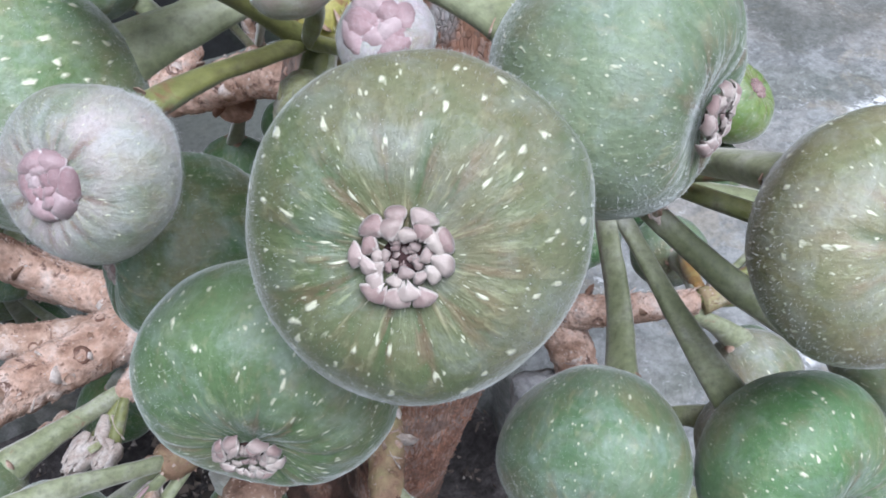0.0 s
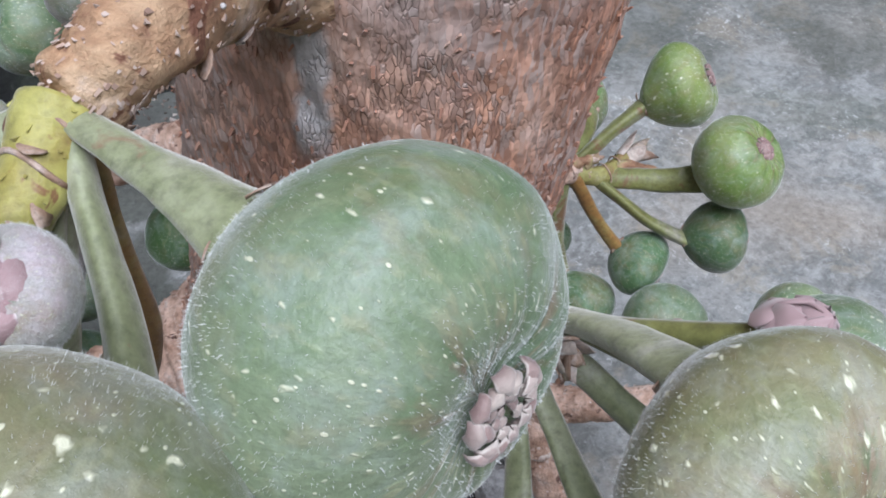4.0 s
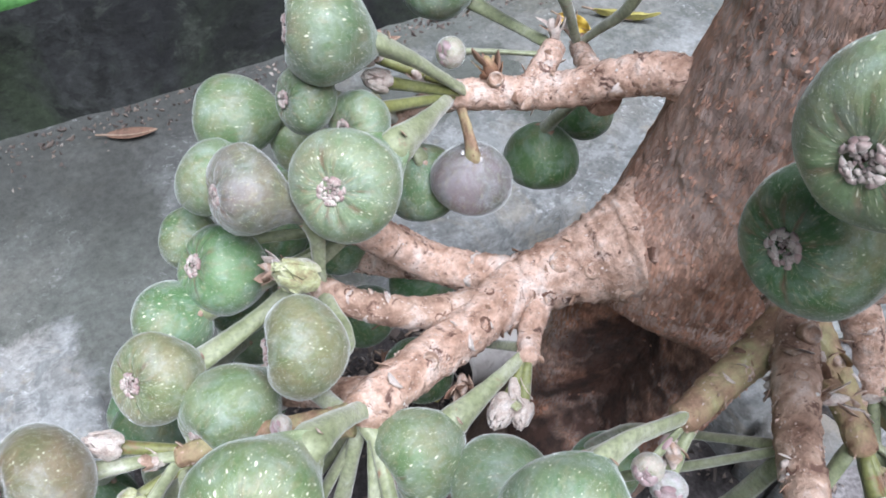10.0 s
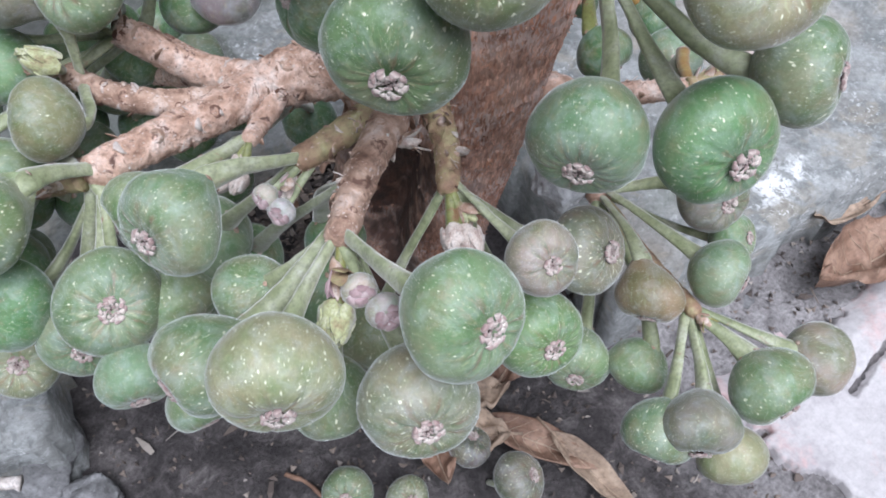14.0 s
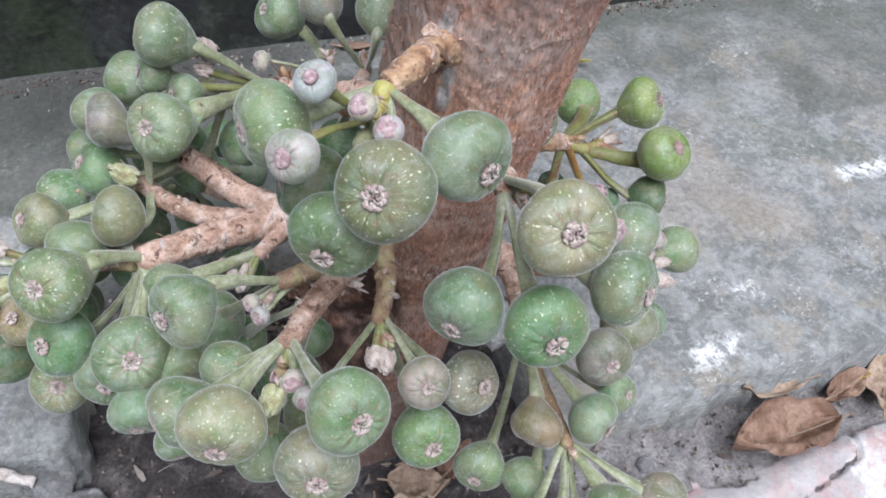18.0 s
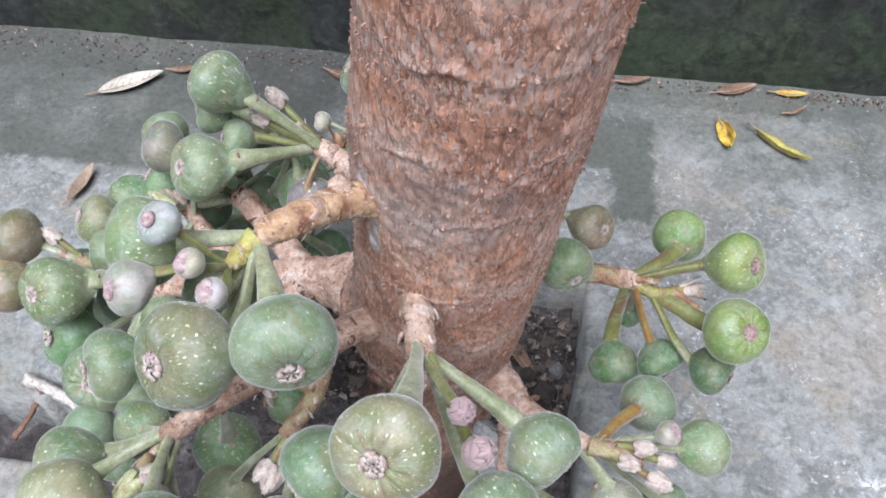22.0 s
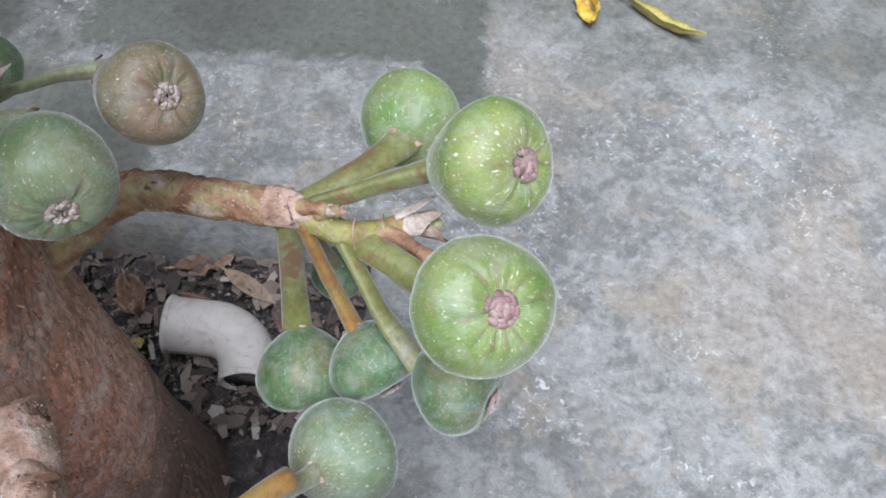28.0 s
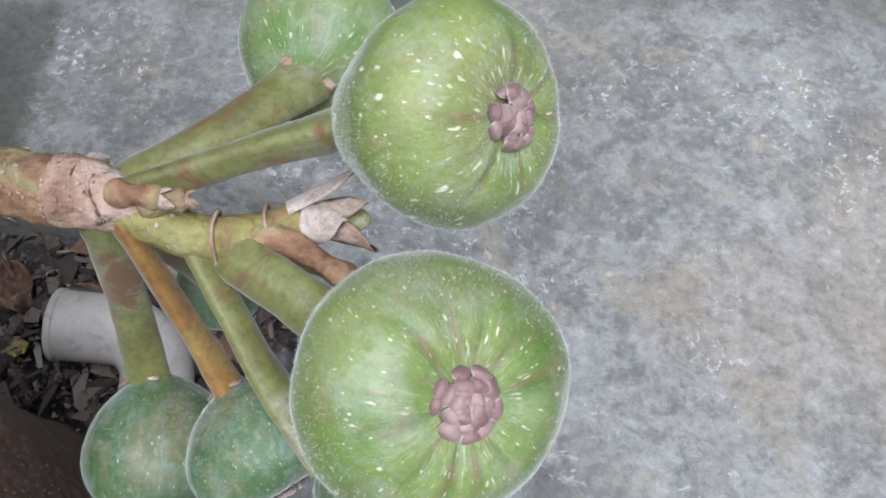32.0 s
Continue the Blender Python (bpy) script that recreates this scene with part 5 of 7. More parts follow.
def fig(kind, at, r, axis, knot, neck=None, ochre=False, pear=False, start=None):
    """One fig at the end of its stalk. axis: from the middle to the eye of the fruit; neck: from the middle to the stalk."""
    COUNT[0] += 1
    k = COUNT[0]
    rng = random.Random(k * 17)
    at, axis = Vector(at), Vector(axis).normalized()
    root = -axis
    if neck:
        neck = Vector(neck).normalized()
        root = (neck - axis * 0.5).normalized()
    turn = axis.to_track_quat("Z", "Y").to_matrix().to_4x4() @ Matrix.Rotation(rng.uniform(0, 6.28), 4, "Z")
    shape = PEARS[k % 2] if pear else SHAPES[k % len(SHAPES)]
    local = turn.to_3x3().inverted() @ root
    if local.z > -0.93:
        shape = bent_shape(PEARS[k % 2] if local.z > -0.8 else shape, local)
    body = part("fig", shape, None, TREE, WORDS[kind])
    body.matrix_basis = Matrix.Translation(at) @ turn @ Matrix.Diagonal((r, r, r, 1))
    tint = TINTS[kind]
    v = rng.uniform(0.88, 1.12)
    body.color = (tint[0] * v * rng.uniform(0.93, 1.07), tint[1] * v, tint[2] * v * rng.uniform(0.9, 1.1), FLECKS.get(kind, 0.85) + rng.uniform(-0.25, 0.25))
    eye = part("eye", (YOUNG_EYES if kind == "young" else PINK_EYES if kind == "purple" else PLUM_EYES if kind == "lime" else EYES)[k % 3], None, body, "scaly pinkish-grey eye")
    eye.matrix_basis = Matrix.Translation((0, 0, 0.4 if kind == "young" else 0.62))
    eye.scale = (1.3, 1.3, 0.9) if kind == "young" else (1, 1, 0.85)
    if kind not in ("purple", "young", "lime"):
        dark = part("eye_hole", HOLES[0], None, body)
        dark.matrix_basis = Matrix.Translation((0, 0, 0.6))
    wool = DOWNS[shape.name]
    if kind in ("purple", "young", "dried"):
        wool = FUZZ.setdefault(shape.name, down_shape(shape, k, 12000, 2.2))
    fuzz = part("down", wool, None, body, "fine white down on the skin")
    fuzz["kind"] = "stuff"
    reach = max((v.co.dot(local) for v in shape.vertices), default=1.0)
    base = at + root * r * (reach - 0.08)
    start = Vector(start) if start else stalk_start(knot, at, rng)
    gap = (base - start).length
    line = smooth_line([start, start.lerp(base, 0.35) + root * gap * 0.04, start.lerp(base, 0.72) + root * gap * 0.08, base, base - root * r * 0.3, base - root * r * 0.6], 28)
    broad = pear or shape not in SHAPES
    low = knot[:2] == "RB"
    w = max(0.0018, r * (0.31 if broad or low else 0.28))
    w0 = max(0.0014, r * (0.22 if low else 0.155 if broad else 0.14))
    back = body.matrix_basis.inverted()
    bm = flat_tube(line, lambda u: (w0 + (w - w0) * min(1.0, u / 0.6) ** 2.8 + 0.25 * w0 * math.exp(-u / 0.06)) * math.sqrt(max(0.04, 1 - max(0.0, 1 - u / 0.07) ** 2)), 0.7, 14, 0.0003, k * 1.3)
    part("stalk", bm, TWIG_YOUNG if kind == "dried" else STALK_OCHRE if ochre else STALK_GREEN if knot[0] == "R" or knot == "Pt" else STALK, body).matrix_basis = back
    bm = bmesh.new()
    for j in range(3):
        a = 2 * math.pi * j / 3 + rng.uniform(-0.4, 0.4)
        d = root.to_track_quat("Z", "Y").to_matrix() @ Vector((math.cos(a), math.sin(a), 0))
        add_scale(bm, base + root * r * 0.05 + d * w * 0.75, (d * 0.7 + root), (d - root * rng.uniform(0.35, 0.75)), w * rng.uniform(0.45, 0.8), w * rng.uniform(0.3, 0.6), w * 0.06)
    part("collar", bm, WAX if kind == "dried" else COLLAR, body, "papery pale bracts under the fig").matrix_basis = back
    return body


def bud(kind, at, r, axis, knot):
    """A small unopened fig wrapped in overlapping bracts, on a short stalk."""
    COUNT[0] += 1
    rng = random.Random(COUNT[0] * 31)
    at, axis = Vector(at), Vector(axis).normalized()
    mat = {"pink": BUD_PINK, "pale": BUD_PALE, "green": BUD_GREEN}[kind]
    turn = axis.to_track_quat("Z", "Y").to_matrix()
    bm = bmesh.new()
    bmesh.ops.create_uvsphere(bm, u_segments=16, v_segments=10, radius=r * 0.86, matrix=Matrix.Translation(at))
    core = part("fig_bud", bm, mat, TREE, {"pink": "small pinkish-white young fig bud", "pale": "cluster of pale papery young bracts", "green": "pale green leafy bud bract"}[kind])
    for count, low, spread in ((5, -0.75, 1.0), (5, -0.1, 0.86), (4, 0.42, 0.55)):
        for k in range(count):
            a = 2 * math.pi * (k + rng.uniform(-0.2, 0.2)) / count + low
            d = turn @ Vector((math.cos(a), math.sin(a), 0))
            bm = bmesh.new()
            add_scale(bm, at + d * r * spread * 0.86 + axis * r * low * 0.8, d * 0.9 + axis * max(low, 0) * 1.2, axis - d * (0.25 + 0.7 * max(low, 0)), r * 1.15, r * (1.1 if kind == "pink" else 1.5), r * 0.16)
            part("bract", bm, mat, core)
    start, base = stalk_start(knot, at, rng), at - axis * r * 0.7
    line = smooth_line([start, start.lerp(base, 0.5) - axis * 0.001, base, at], 10)
    part("stalk", tube(line, lambda u: 0.0016 + 0.0012 * u, 8), STALK_GREEN, core)
    return core



# figs, cluster by cluster
# round the middle front branch
fig("olive", (0.0930, 0.0384, 0.3462), 0.0178, (-0.16, -0.75, 0.64), "A1", neck=(0.20, 0.98, -0.03))
fig("green", (0.1454, 0.0663, 0.2955), 0.0152, (0.77, -0.60, -0.23), "A1", neck=(-0.77, 0.60, 0.23))
bud("pink", (0.1224, 0.0519, 0.3210), 0.0064, (0.43, -0.26, 0.86), "A1")
bud("pink", (0.1151, 0.0590, 0.3370), 0.0052, (0.22, -0.45, 0.87), "A1")
fig("green", (0.0614, 0.0477, 0.2939), 0.0170, (-0.70, -0.70, -0.14), "A1", neck=(0.81, 0.57, 0.15))
fig("bright", (0.0899, 0.0278, 0.2984), 0.0174, (-0.06, -0.96, 0.27), "A1", neck=(-0.07, 0.98, 0.18))
fig("green", (0.1307, 0.0389, 0.2968), 0.0158, (0.58, -0.77, 0.27), "A1", neck=(-0.60, 0.69, -0.41))
fig("bright", (-0.0890, 0.2389, 0.2212), 0.0157, (-0.77, 0.00, 0.64), "LAa", neck=(0.85, -0.08, -0.52), pear=True)
fig("bright", (-0.1099, 0.2337, 0.2097), 0.0147, (-0.85, 0.36, -0.38), "LAa")
fig("olive", (-0.1215, 0.2090, 0.2176), 0.0148, (-0.74, -0.29, 0.60), "LAa", neck=(0.99, -0.02, 0.11))
fig("green", (-0.0827, 0.2506, 0.2531), 0.0131, (-0.67, 0.72, 0.18), "LAa")
fig("green", (-0.0943, 0.2574, 0.2212), 0.0109, (-0.70, 0.67, -0.26), "LAa")
fig("brown", (-0.0755, 0.2334, 0.2593), 0.0147, (-0.98, 0.01, 0.19), "LAb", neck=(0.53, -0.70, -0.48), pear=True)
fig("olive", (-0.0793, 0.1882, 0.2332), 0.0154, (-0.96, 0.27, 0.10), "LAb", neck=(0.86, -0.24, -0.45))
# on the big left branch
fig("green", (-0.1100, 0.1438, 0.2409), 0.0178, (-0.43, -0.66, 0.62), "LAc", neck=(0.92, 0.22, 0.32))
fig("green", (-0.0799, 0.1113, 0.2164), 0.0184, (0.08, -0.75, 0.66), "LAc")
fig("green", (-0.1064, 0.1899, 0.2090), 0.0163, (-0.91, -0.40, 0.09), "LAc", pear=True)
fig("bright", (-0.1165, 0.1402, 0.1989), 0.0174, (-0.63, -0.50, 0.60), "LAc")
fig("olive", (-0.1291, 0.1492, 0.1484), 0.0161, (-0.01, -0.70, 0.71), "LAc")
fig("green", (-0.0971, 0.1238, 0.1835), 0.0160, (-0.09, -0.90, 0.43), "LAc")
fig("green", (-0.0823, 0.0888, 0.1997), 0.0134, (-0.13, -0.96, -0.24), "LAc")
fig("green", (-0.0587, 0.1064, 0.2045), 0.0141, (0.19, -0.95, -0.23), "LAc")
fig("green", (-0.0662, 0.0782, 0.1835), 0.0125, (0.05, -0.93, -0.37), "LAc")
fig("green", (-0.0610, 0.1482, 0.2120), 0.0151, (-0.97, -0.23, 0.09), "LAd", neck=(0.90, 0.16, 0.42), pear=True)
# at the tip of the left branch
fig("russet", (-0.1607, 0.1880, 0.2219), 0.0167, (-0.90, -0.08, 0.42), "LAf", neck=(0.81, 0.10, -0.58))
fig("russet", (-0.1609, 0.1642, 0.2068), 0.0154, (-0.98, -0.21, 0.04), "LAf", neck=(0.81, 0.42, -0.41))
fig("russet", (-0.1343, 0.1599, 0.1970), 0.0135, (-0.42, -0.34, 0.84), "LAf")
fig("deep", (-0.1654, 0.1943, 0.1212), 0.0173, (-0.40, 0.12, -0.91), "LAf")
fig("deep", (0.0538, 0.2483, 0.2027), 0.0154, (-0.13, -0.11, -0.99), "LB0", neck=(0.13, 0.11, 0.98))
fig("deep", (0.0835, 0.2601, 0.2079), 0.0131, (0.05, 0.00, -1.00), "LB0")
# on the upper left branch
fig("green", (-0.0486, 0.2165, 0.2642), 0.0173, (-0.62, -0.54, 0.57), "LB1", neck=(0.88, 0.02, 0.48), pear=True)
fig("green", (-0.0396, 0.2479, 0.2981), 0.0167, (-0.93, 0.36, 0.13), "LB1", neck=(0.79, 0.05, -0.61), pear=True)
fig("green", (-0.0639, 0.2886, 0.2412), 0.0156, (-0.87, 0.46, -0.15), "LBd", pear=True)
fig("dried", (0.0065, 0.2287, 0.2294), 0.0145, (0.05, 0.00, -1.00), "LB1")
fig("deep", (-0.0047, 0.2468, 0.2166), 0.0157, (0.05, 0.00, -1.00), "LBd")
fig("green", (-0.0486, 0.2470, 0.2758), 0.0107, (-0.93, -0.06, 0.37), "LBd")
fig("green", (-0.0418, 0.2787, 0.2278), 0.0122, (-0.79, 0.45, -0.41), "LBd")
fig("green", (-0.0339, 0.2375, 0.2673), 0.0105, (-0.91, -0.29, 0.30), "LBd")
fig("green", (0.0263, 0.2935, 0.2706), 0.0142, (-0.82, -0.13, 0.56), "LBu", neck=(0.72, -0.23, -0.66), pear=True)
fig("brown", (0.0486, 0.2689, 0.2920), 0.0121, (-0.12, 0.98, 0.17), "LBv", neck=(0.12, -0.98, -0.17))
fig("green", (0.0775, 0.2470, 0.2990), 0.0133, (0.35, 0.89, 0.29), "LBv", neck=(-0.35, -0.89, -0.29), pear=True)
fig("bright", (-0.0269, 0.1288, 0.1848), 0.0124, (-0.15, 0.35, -0.92), "M1")
fig("bright", (-0.0090, 0.0890, 0.2000), 0.0165, (-0.25, 0.10, -0.96), "M1")
# at the end of the lower front branch
fig("green", (0.0060, 0.0171, 0.2888), 0.0166, (0.32, -0.86, 0.41), "M2", neck=(-0.54, 0.83, 0.11))
fig("yellow", (-0.0410, 0.0279, 0.2772), 0.0164, (-0.29, -0.96, 0.03), "M2", neck=(0.66, 0.74, -0.10))
fig("green", (-0.0588, 0.0519, 0.2548), 0.0148, (-0.96, -0.29, 0.00), "M2", neck=(0.96, 0.29, -0.00), pear=True)
fig("speckled", (-0.0074, 0.0150, 0.2530), 0.0167, (-0.21, -0.92, 0.34), "M2")
fig("green", (-0.0359, 0.0761, 0.2412), 0.0129, (-0.54, 0.38, -0.75), "M2")
fig("green", (-0.0272, 0.0411, 0.2236), 0.0142, (-0.28, -0.31, -0.91), "M2")
fig("green", (-0.0505, 0.0939, 0.2670), 0.0161, (-0.81, -0.50, 0.29), "Ml", neck=(0.81, 0.41, 0.42))
fig("green", (-0.0409, 0.1280, 0.2079), 0.0168, (-0.50, 0.36, -0.79), "Ml")
# on the lower fork
fig("brown", (0.0429, 0.0348, 0.2640), 0.0110, (-0.04, -0.79, 0.61), "Mr")
fig("speckled", (0.0685, 0.0429, 0.2395), 0.0144, (0.45, -0.69, 0.56), "Mr")
fig("bright", (0.0459, 0.0323, 0.2184), 0.0154, (0.02, -0.92, 0.39), "Mr")
fig("olive", (-0.0010, 0.0650, 0.2000), 0.0148, (-0.35, -0.25, -0.90), "Mr")
# round the upper front branch
fig("olive", (0.0275, 0.0509, 0.3688), 0.0171, (-0.50, -0.67, 0.55), "P2")
fig("green", (0.0593, 0.0579, 0.3707), 0.0164, (0.40, -0.91, 0.07), "P2", neck=(-0.47, 0.83, 0.30))
fig("green", (-0.0036, 0.0956, 0.3646), 0.0158, (-0.98, -0.21, 0.04), "P2", neck=(0.95, -0.04, 0.29))
fig("deep", (0.0096, 0.1048, 0.3227), 0.0159, (-0.97, 0.01, 0.25), "P2", ochre=True, pear=True)
fig("green", (0.0123, 0.0644, 0.3343), 0.0171, (-0.57, -0.82, -0.02), "P2")
fig("purple", (0.0009, 0.0731, 0.3696), 0.0094, (-0.66, -0.56, 0.50), "Pt", neck=(0.68, 0.65, 0.35))
fig("purple", (0.0122, 0.0877, 0.3883), 0.0073, (-0.37, -0.40, 0.84), "Pt", neck=(0.74, 0.01, -0.67))
fig("young", (0.0259, 0.0753, 0.3854), 0.0050, (-0.50, -0.28, 0.82), "Pt")
fig("young", (0.0333, 0.0690, 0.3790), 0.0051, (-0.44, -0.37, 0.82), "Pt")
# on the far right branch
fig("lime", (0.2441, 0.1797, 0.2178), 0.0173, (0.38, -0.50, 0.78), "RBm", start=(0.2062, 0.2107, 0.1998))
fig("lime", (0.2455, 0.2183, 0.2256), 0.0168, (0.71, -0.47, 0.53), "RB1", neck=(-0.94, -0.02, -0.33), start=(0.1935, 0.2125, 0.2085))
fig("lime", (0.2198, 0.2534, 0.2013), 0.0156, (0.10, 0.93, -0.36), "RB1", neck=(-0.10, -0.93, 0.36), start=(0.1912, 0.2135, 0.2085))
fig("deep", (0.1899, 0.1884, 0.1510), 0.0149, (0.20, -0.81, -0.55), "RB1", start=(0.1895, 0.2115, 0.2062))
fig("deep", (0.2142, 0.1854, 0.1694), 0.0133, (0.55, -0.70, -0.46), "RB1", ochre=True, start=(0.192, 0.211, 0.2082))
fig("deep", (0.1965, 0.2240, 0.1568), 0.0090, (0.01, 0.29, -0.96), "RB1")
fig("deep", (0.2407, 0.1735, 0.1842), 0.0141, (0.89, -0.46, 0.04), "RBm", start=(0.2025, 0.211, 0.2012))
# below the low right branch
fig("brown", (0.1643, 0.0725, 0.1777), 0.0162, (0.00, -0.90, 0.43), "SB1")
fig("green", (0.1709, 0.0575, 0.1596), 0.0113, (0.45, -0.68, 0.58), "SB1")
fig("green", (0.1447, 0.0391, 0.1745), 0.0145, (0.53, -0.85, -0.05), "SB1", neck=(-0.10, 0.99, -0.05))
fig("green", (0.0880, 0.0499, 0.1246), 0.0150, (-0.60, -0.79, 0.11), "SB1", neck=(0.69, 0.59, 0.42))
fig("russet", (0.1164, 0.0473, 0.1650), 0.0144, (-0.58, -0.68, -0.45), "SB1", neck=(0.03, 0.91, 0.41), pear=True)
fig("green", (0.1094, 0.0336, 0.1288), 0.0135, (-0.57, -0.28, -0.77), "SB1", neck=(0.57, 0.28, 0.77))
# on the low right branch
fig("green", (0.2318, 0.1242, 0.1925), 0.0141, (0.91, 0.26, -0.32), "SC1", pear=True)
fig("green", (0.2074, 0.1590, 0.1651), 0.0156, (0.46, 0.66, -0.60), "SC1")
fig("speckled", (0.1895, 0.0909, 0.1732), 0.0165, (0.37, -0.41, -0.83), "SC1", pear=True)
fig("green", (0.2217, 0.1124, 0.1365), 0.0132, (0.56, 0.02, -0.83), "SC1")
fig("russet", (0.1642, 0.2123, 0.2517), 0.0121, (0.71, -0.50, 0.49), "T5", neck=(-0.90, 0.31, 0.30), pear=True)
fig("green", (0.1523, 0.1818, 0.2564), 0.0131, (0.50, -0.86, -0.02), "T6", pear=True)
# lowest front bunch
fig("green", (0.1363, -0.0089, 0.1635), 0.0166, (0.06, -0.99, -0.15), "Zn", neck=(-0.11, 0.97, 0.23))
fig("brown", (0.1030, -0.0077, 0.1581), 0.0164, (-0.49, -0.82, -0.29), "Zn", neck=(0.74, 0.63, -0.22))
fig("brown", (0.1694, -0.0048, 0.1512), 0.0154, (0.75, -0.50, -0.43), "Zn")
fig("green", (0.0904, -0.0008, 0.1484), 0.0146, (-0.71, -0.59, -0.40), "Zn")
fig("yellow", (0.1257, -0.0174, 0.1199), 0.0146, (-0.02, -0.69, -0.72), "Zn")
# young buds at the forks
bud("pale", (-0.1407, 0.1931, 0.2180), 0.0049, (-0.64, 0.11, 0.76), "LAf")
bud("green", (-0.1414, 0.1770, 0.2062), 0.0055, (-0.77, -0.59, 0.26), "LAf")
fig("young", (-0.0928, 0.1736, 0.2192), 0.0036, (-0.87, -0.13, 0.47), "LAc")
bud("green", (-0.0705, 0.2059, 0.2434), 0.0065, (-0.67, 0.13, 0.73), "LAb")
bud("green", (-0.0218, 0.2581, 0.2516), 0.0068, (-0.93, -0.20, 0.30), "LB1")
bud("pale", (-0.0206, 0.2491, 0.2715), 0.0046, (-0.80, -0.10, 0.60), "LB1")
bud("pale", (-0.0311, 0.2409, 0.2688), 0.0048, (-0.90, -0.20, 0.40), "LB1")
fig("young", (-0.0206, 0.0988, 0.2566), 0.0042, (-0.87, -0.43, 0.24), "Ml")
fig("young", (-0.0178, 0.0930, 0.2536), 0.0045, (-0.72, -0.68, 0.14), "Ml")
bud("pale", (-0.0264, 0.1507, 0.2099), 0.0052, (-0.80, -0.57, 0.17), "LAd")
bud("pale", (-0.0213, 0.1471, 0.2095), 0.0042, (-0.63, -0.77, 0.13), "LAd")
fig("young", (0.0108, 0.2556, 0.2678), 0.0056, (-0.95, -0.13, 0.29), "LBu")
fig("young", (-0.0108, 0.0448, 0.2719), 0.0050, (-0.16, -0.95, 0.27), "M2")
fig("young", (-0.0064, 0.0373, 0.2686), 0.0055, (-0.03, -0.96, 0.26), "M2")
bud("green", (-0.0197, 0.0417, 0.2670), 0.0058, (-0.49, -0.86, 0.18), "M2")
bud("pale", (0.0324, 0.0591, 0.2487), 0.0053, (-0.24, -0.95, 0.22), "Mr")
bud("pale", (0.0280, 0.0621, 0.2492), 0.0046, (-0.45, -0.87, 0.20), "Mr")
bud("pale", (0.1903, 0.1043, 0.2071), 0.0047, (0.72, -0.54, 0.43), "SC1")
bud("pale", (0.1970, 0.1110, 0.2110), 0.0047, (0.77, -0.25, 0.59), "SC1")
bud("pale", (0.2056, 0.0995, 0.2009), 0.0053, (0.75, -0.56, 0.36), "SC1")
bud("pale", (0.2085, 0.1076, 0.2066), 0.0038, (0.79, -0.35, 0.49), "SC1")
fig("young", (0.2091, 0.1185, 0.2149), 0.0064, (0.72, -0.05, 0.69), "SC1")
bud("pale", (-0.0167, 0.2657, 0.2720), 0.0058, (-0.46, -0.05, 0.89), "LB1")
bud("green", (0.0288, 0.0848, 0.3602), 0.0043, (-0.56, -0.82, 0.09), "P2")
fig("young", (0.0280, 0.0794, 0.3558), 0.0024, (-0.51, -0.86, 0.06), "P2")
# figs added to darken the heart of the left bunch, most in the deep tint
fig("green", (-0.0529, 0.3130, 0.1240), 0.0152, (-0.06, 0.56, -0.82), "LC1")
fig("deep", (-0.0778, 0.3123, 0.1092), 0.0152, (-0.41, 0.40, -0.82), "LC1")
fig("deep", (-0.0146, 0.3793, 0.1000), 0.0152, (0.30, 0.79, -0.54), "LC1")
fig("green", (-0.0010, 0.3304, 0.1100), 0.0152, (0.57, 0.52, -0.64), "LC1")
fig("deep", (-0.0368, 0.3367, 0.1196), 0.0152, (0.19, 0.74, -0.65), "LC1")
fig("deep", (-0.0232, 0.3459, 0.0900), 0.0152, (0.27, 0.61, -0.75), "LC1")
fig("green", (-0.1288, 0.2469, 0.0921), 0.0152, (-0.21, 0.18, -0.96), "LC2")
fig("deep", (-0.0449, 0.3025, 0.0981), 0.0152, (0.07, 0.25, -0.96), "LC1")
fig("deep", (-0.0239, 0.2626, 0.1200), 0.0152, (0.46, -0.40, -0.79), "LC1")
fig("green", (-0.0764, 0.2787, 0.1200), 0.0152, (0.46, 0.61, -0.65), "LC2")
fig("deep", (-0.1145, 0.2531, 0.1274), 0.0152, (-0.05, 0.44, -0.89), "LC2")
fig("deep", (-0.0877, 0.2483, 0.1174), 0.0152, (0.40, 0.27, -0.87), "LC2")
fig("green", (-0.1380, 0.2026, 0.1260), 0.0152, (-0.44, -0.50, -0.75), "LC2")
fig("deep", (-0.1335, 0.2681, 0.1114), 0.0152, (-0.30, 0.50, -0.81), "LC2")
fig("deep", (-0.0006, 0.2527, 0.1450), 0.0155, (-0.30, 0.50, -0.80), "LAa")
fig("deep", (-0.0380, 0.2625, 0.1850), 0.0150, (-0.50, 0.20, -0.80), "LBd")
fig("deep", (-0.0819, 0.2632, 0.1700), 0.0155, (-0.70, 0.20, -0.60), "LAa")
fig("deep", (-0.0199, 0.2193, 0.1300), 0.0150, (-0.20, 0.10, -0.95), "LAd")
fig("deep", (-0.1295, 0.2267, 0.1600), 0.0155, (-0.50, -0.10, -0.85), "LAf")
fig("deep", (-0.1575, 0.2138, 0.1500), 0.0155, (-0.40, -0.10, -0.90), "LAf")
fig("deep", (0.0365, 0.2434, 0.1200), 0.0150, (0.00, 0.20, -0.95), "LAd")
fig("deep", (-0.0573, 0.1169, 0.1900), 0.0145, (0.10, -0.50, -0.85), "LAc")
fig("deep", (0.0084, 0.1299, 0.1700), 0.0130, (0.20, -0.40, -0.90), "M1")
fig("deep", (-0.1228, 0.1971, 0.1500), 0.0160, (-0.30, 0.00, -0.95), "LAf")
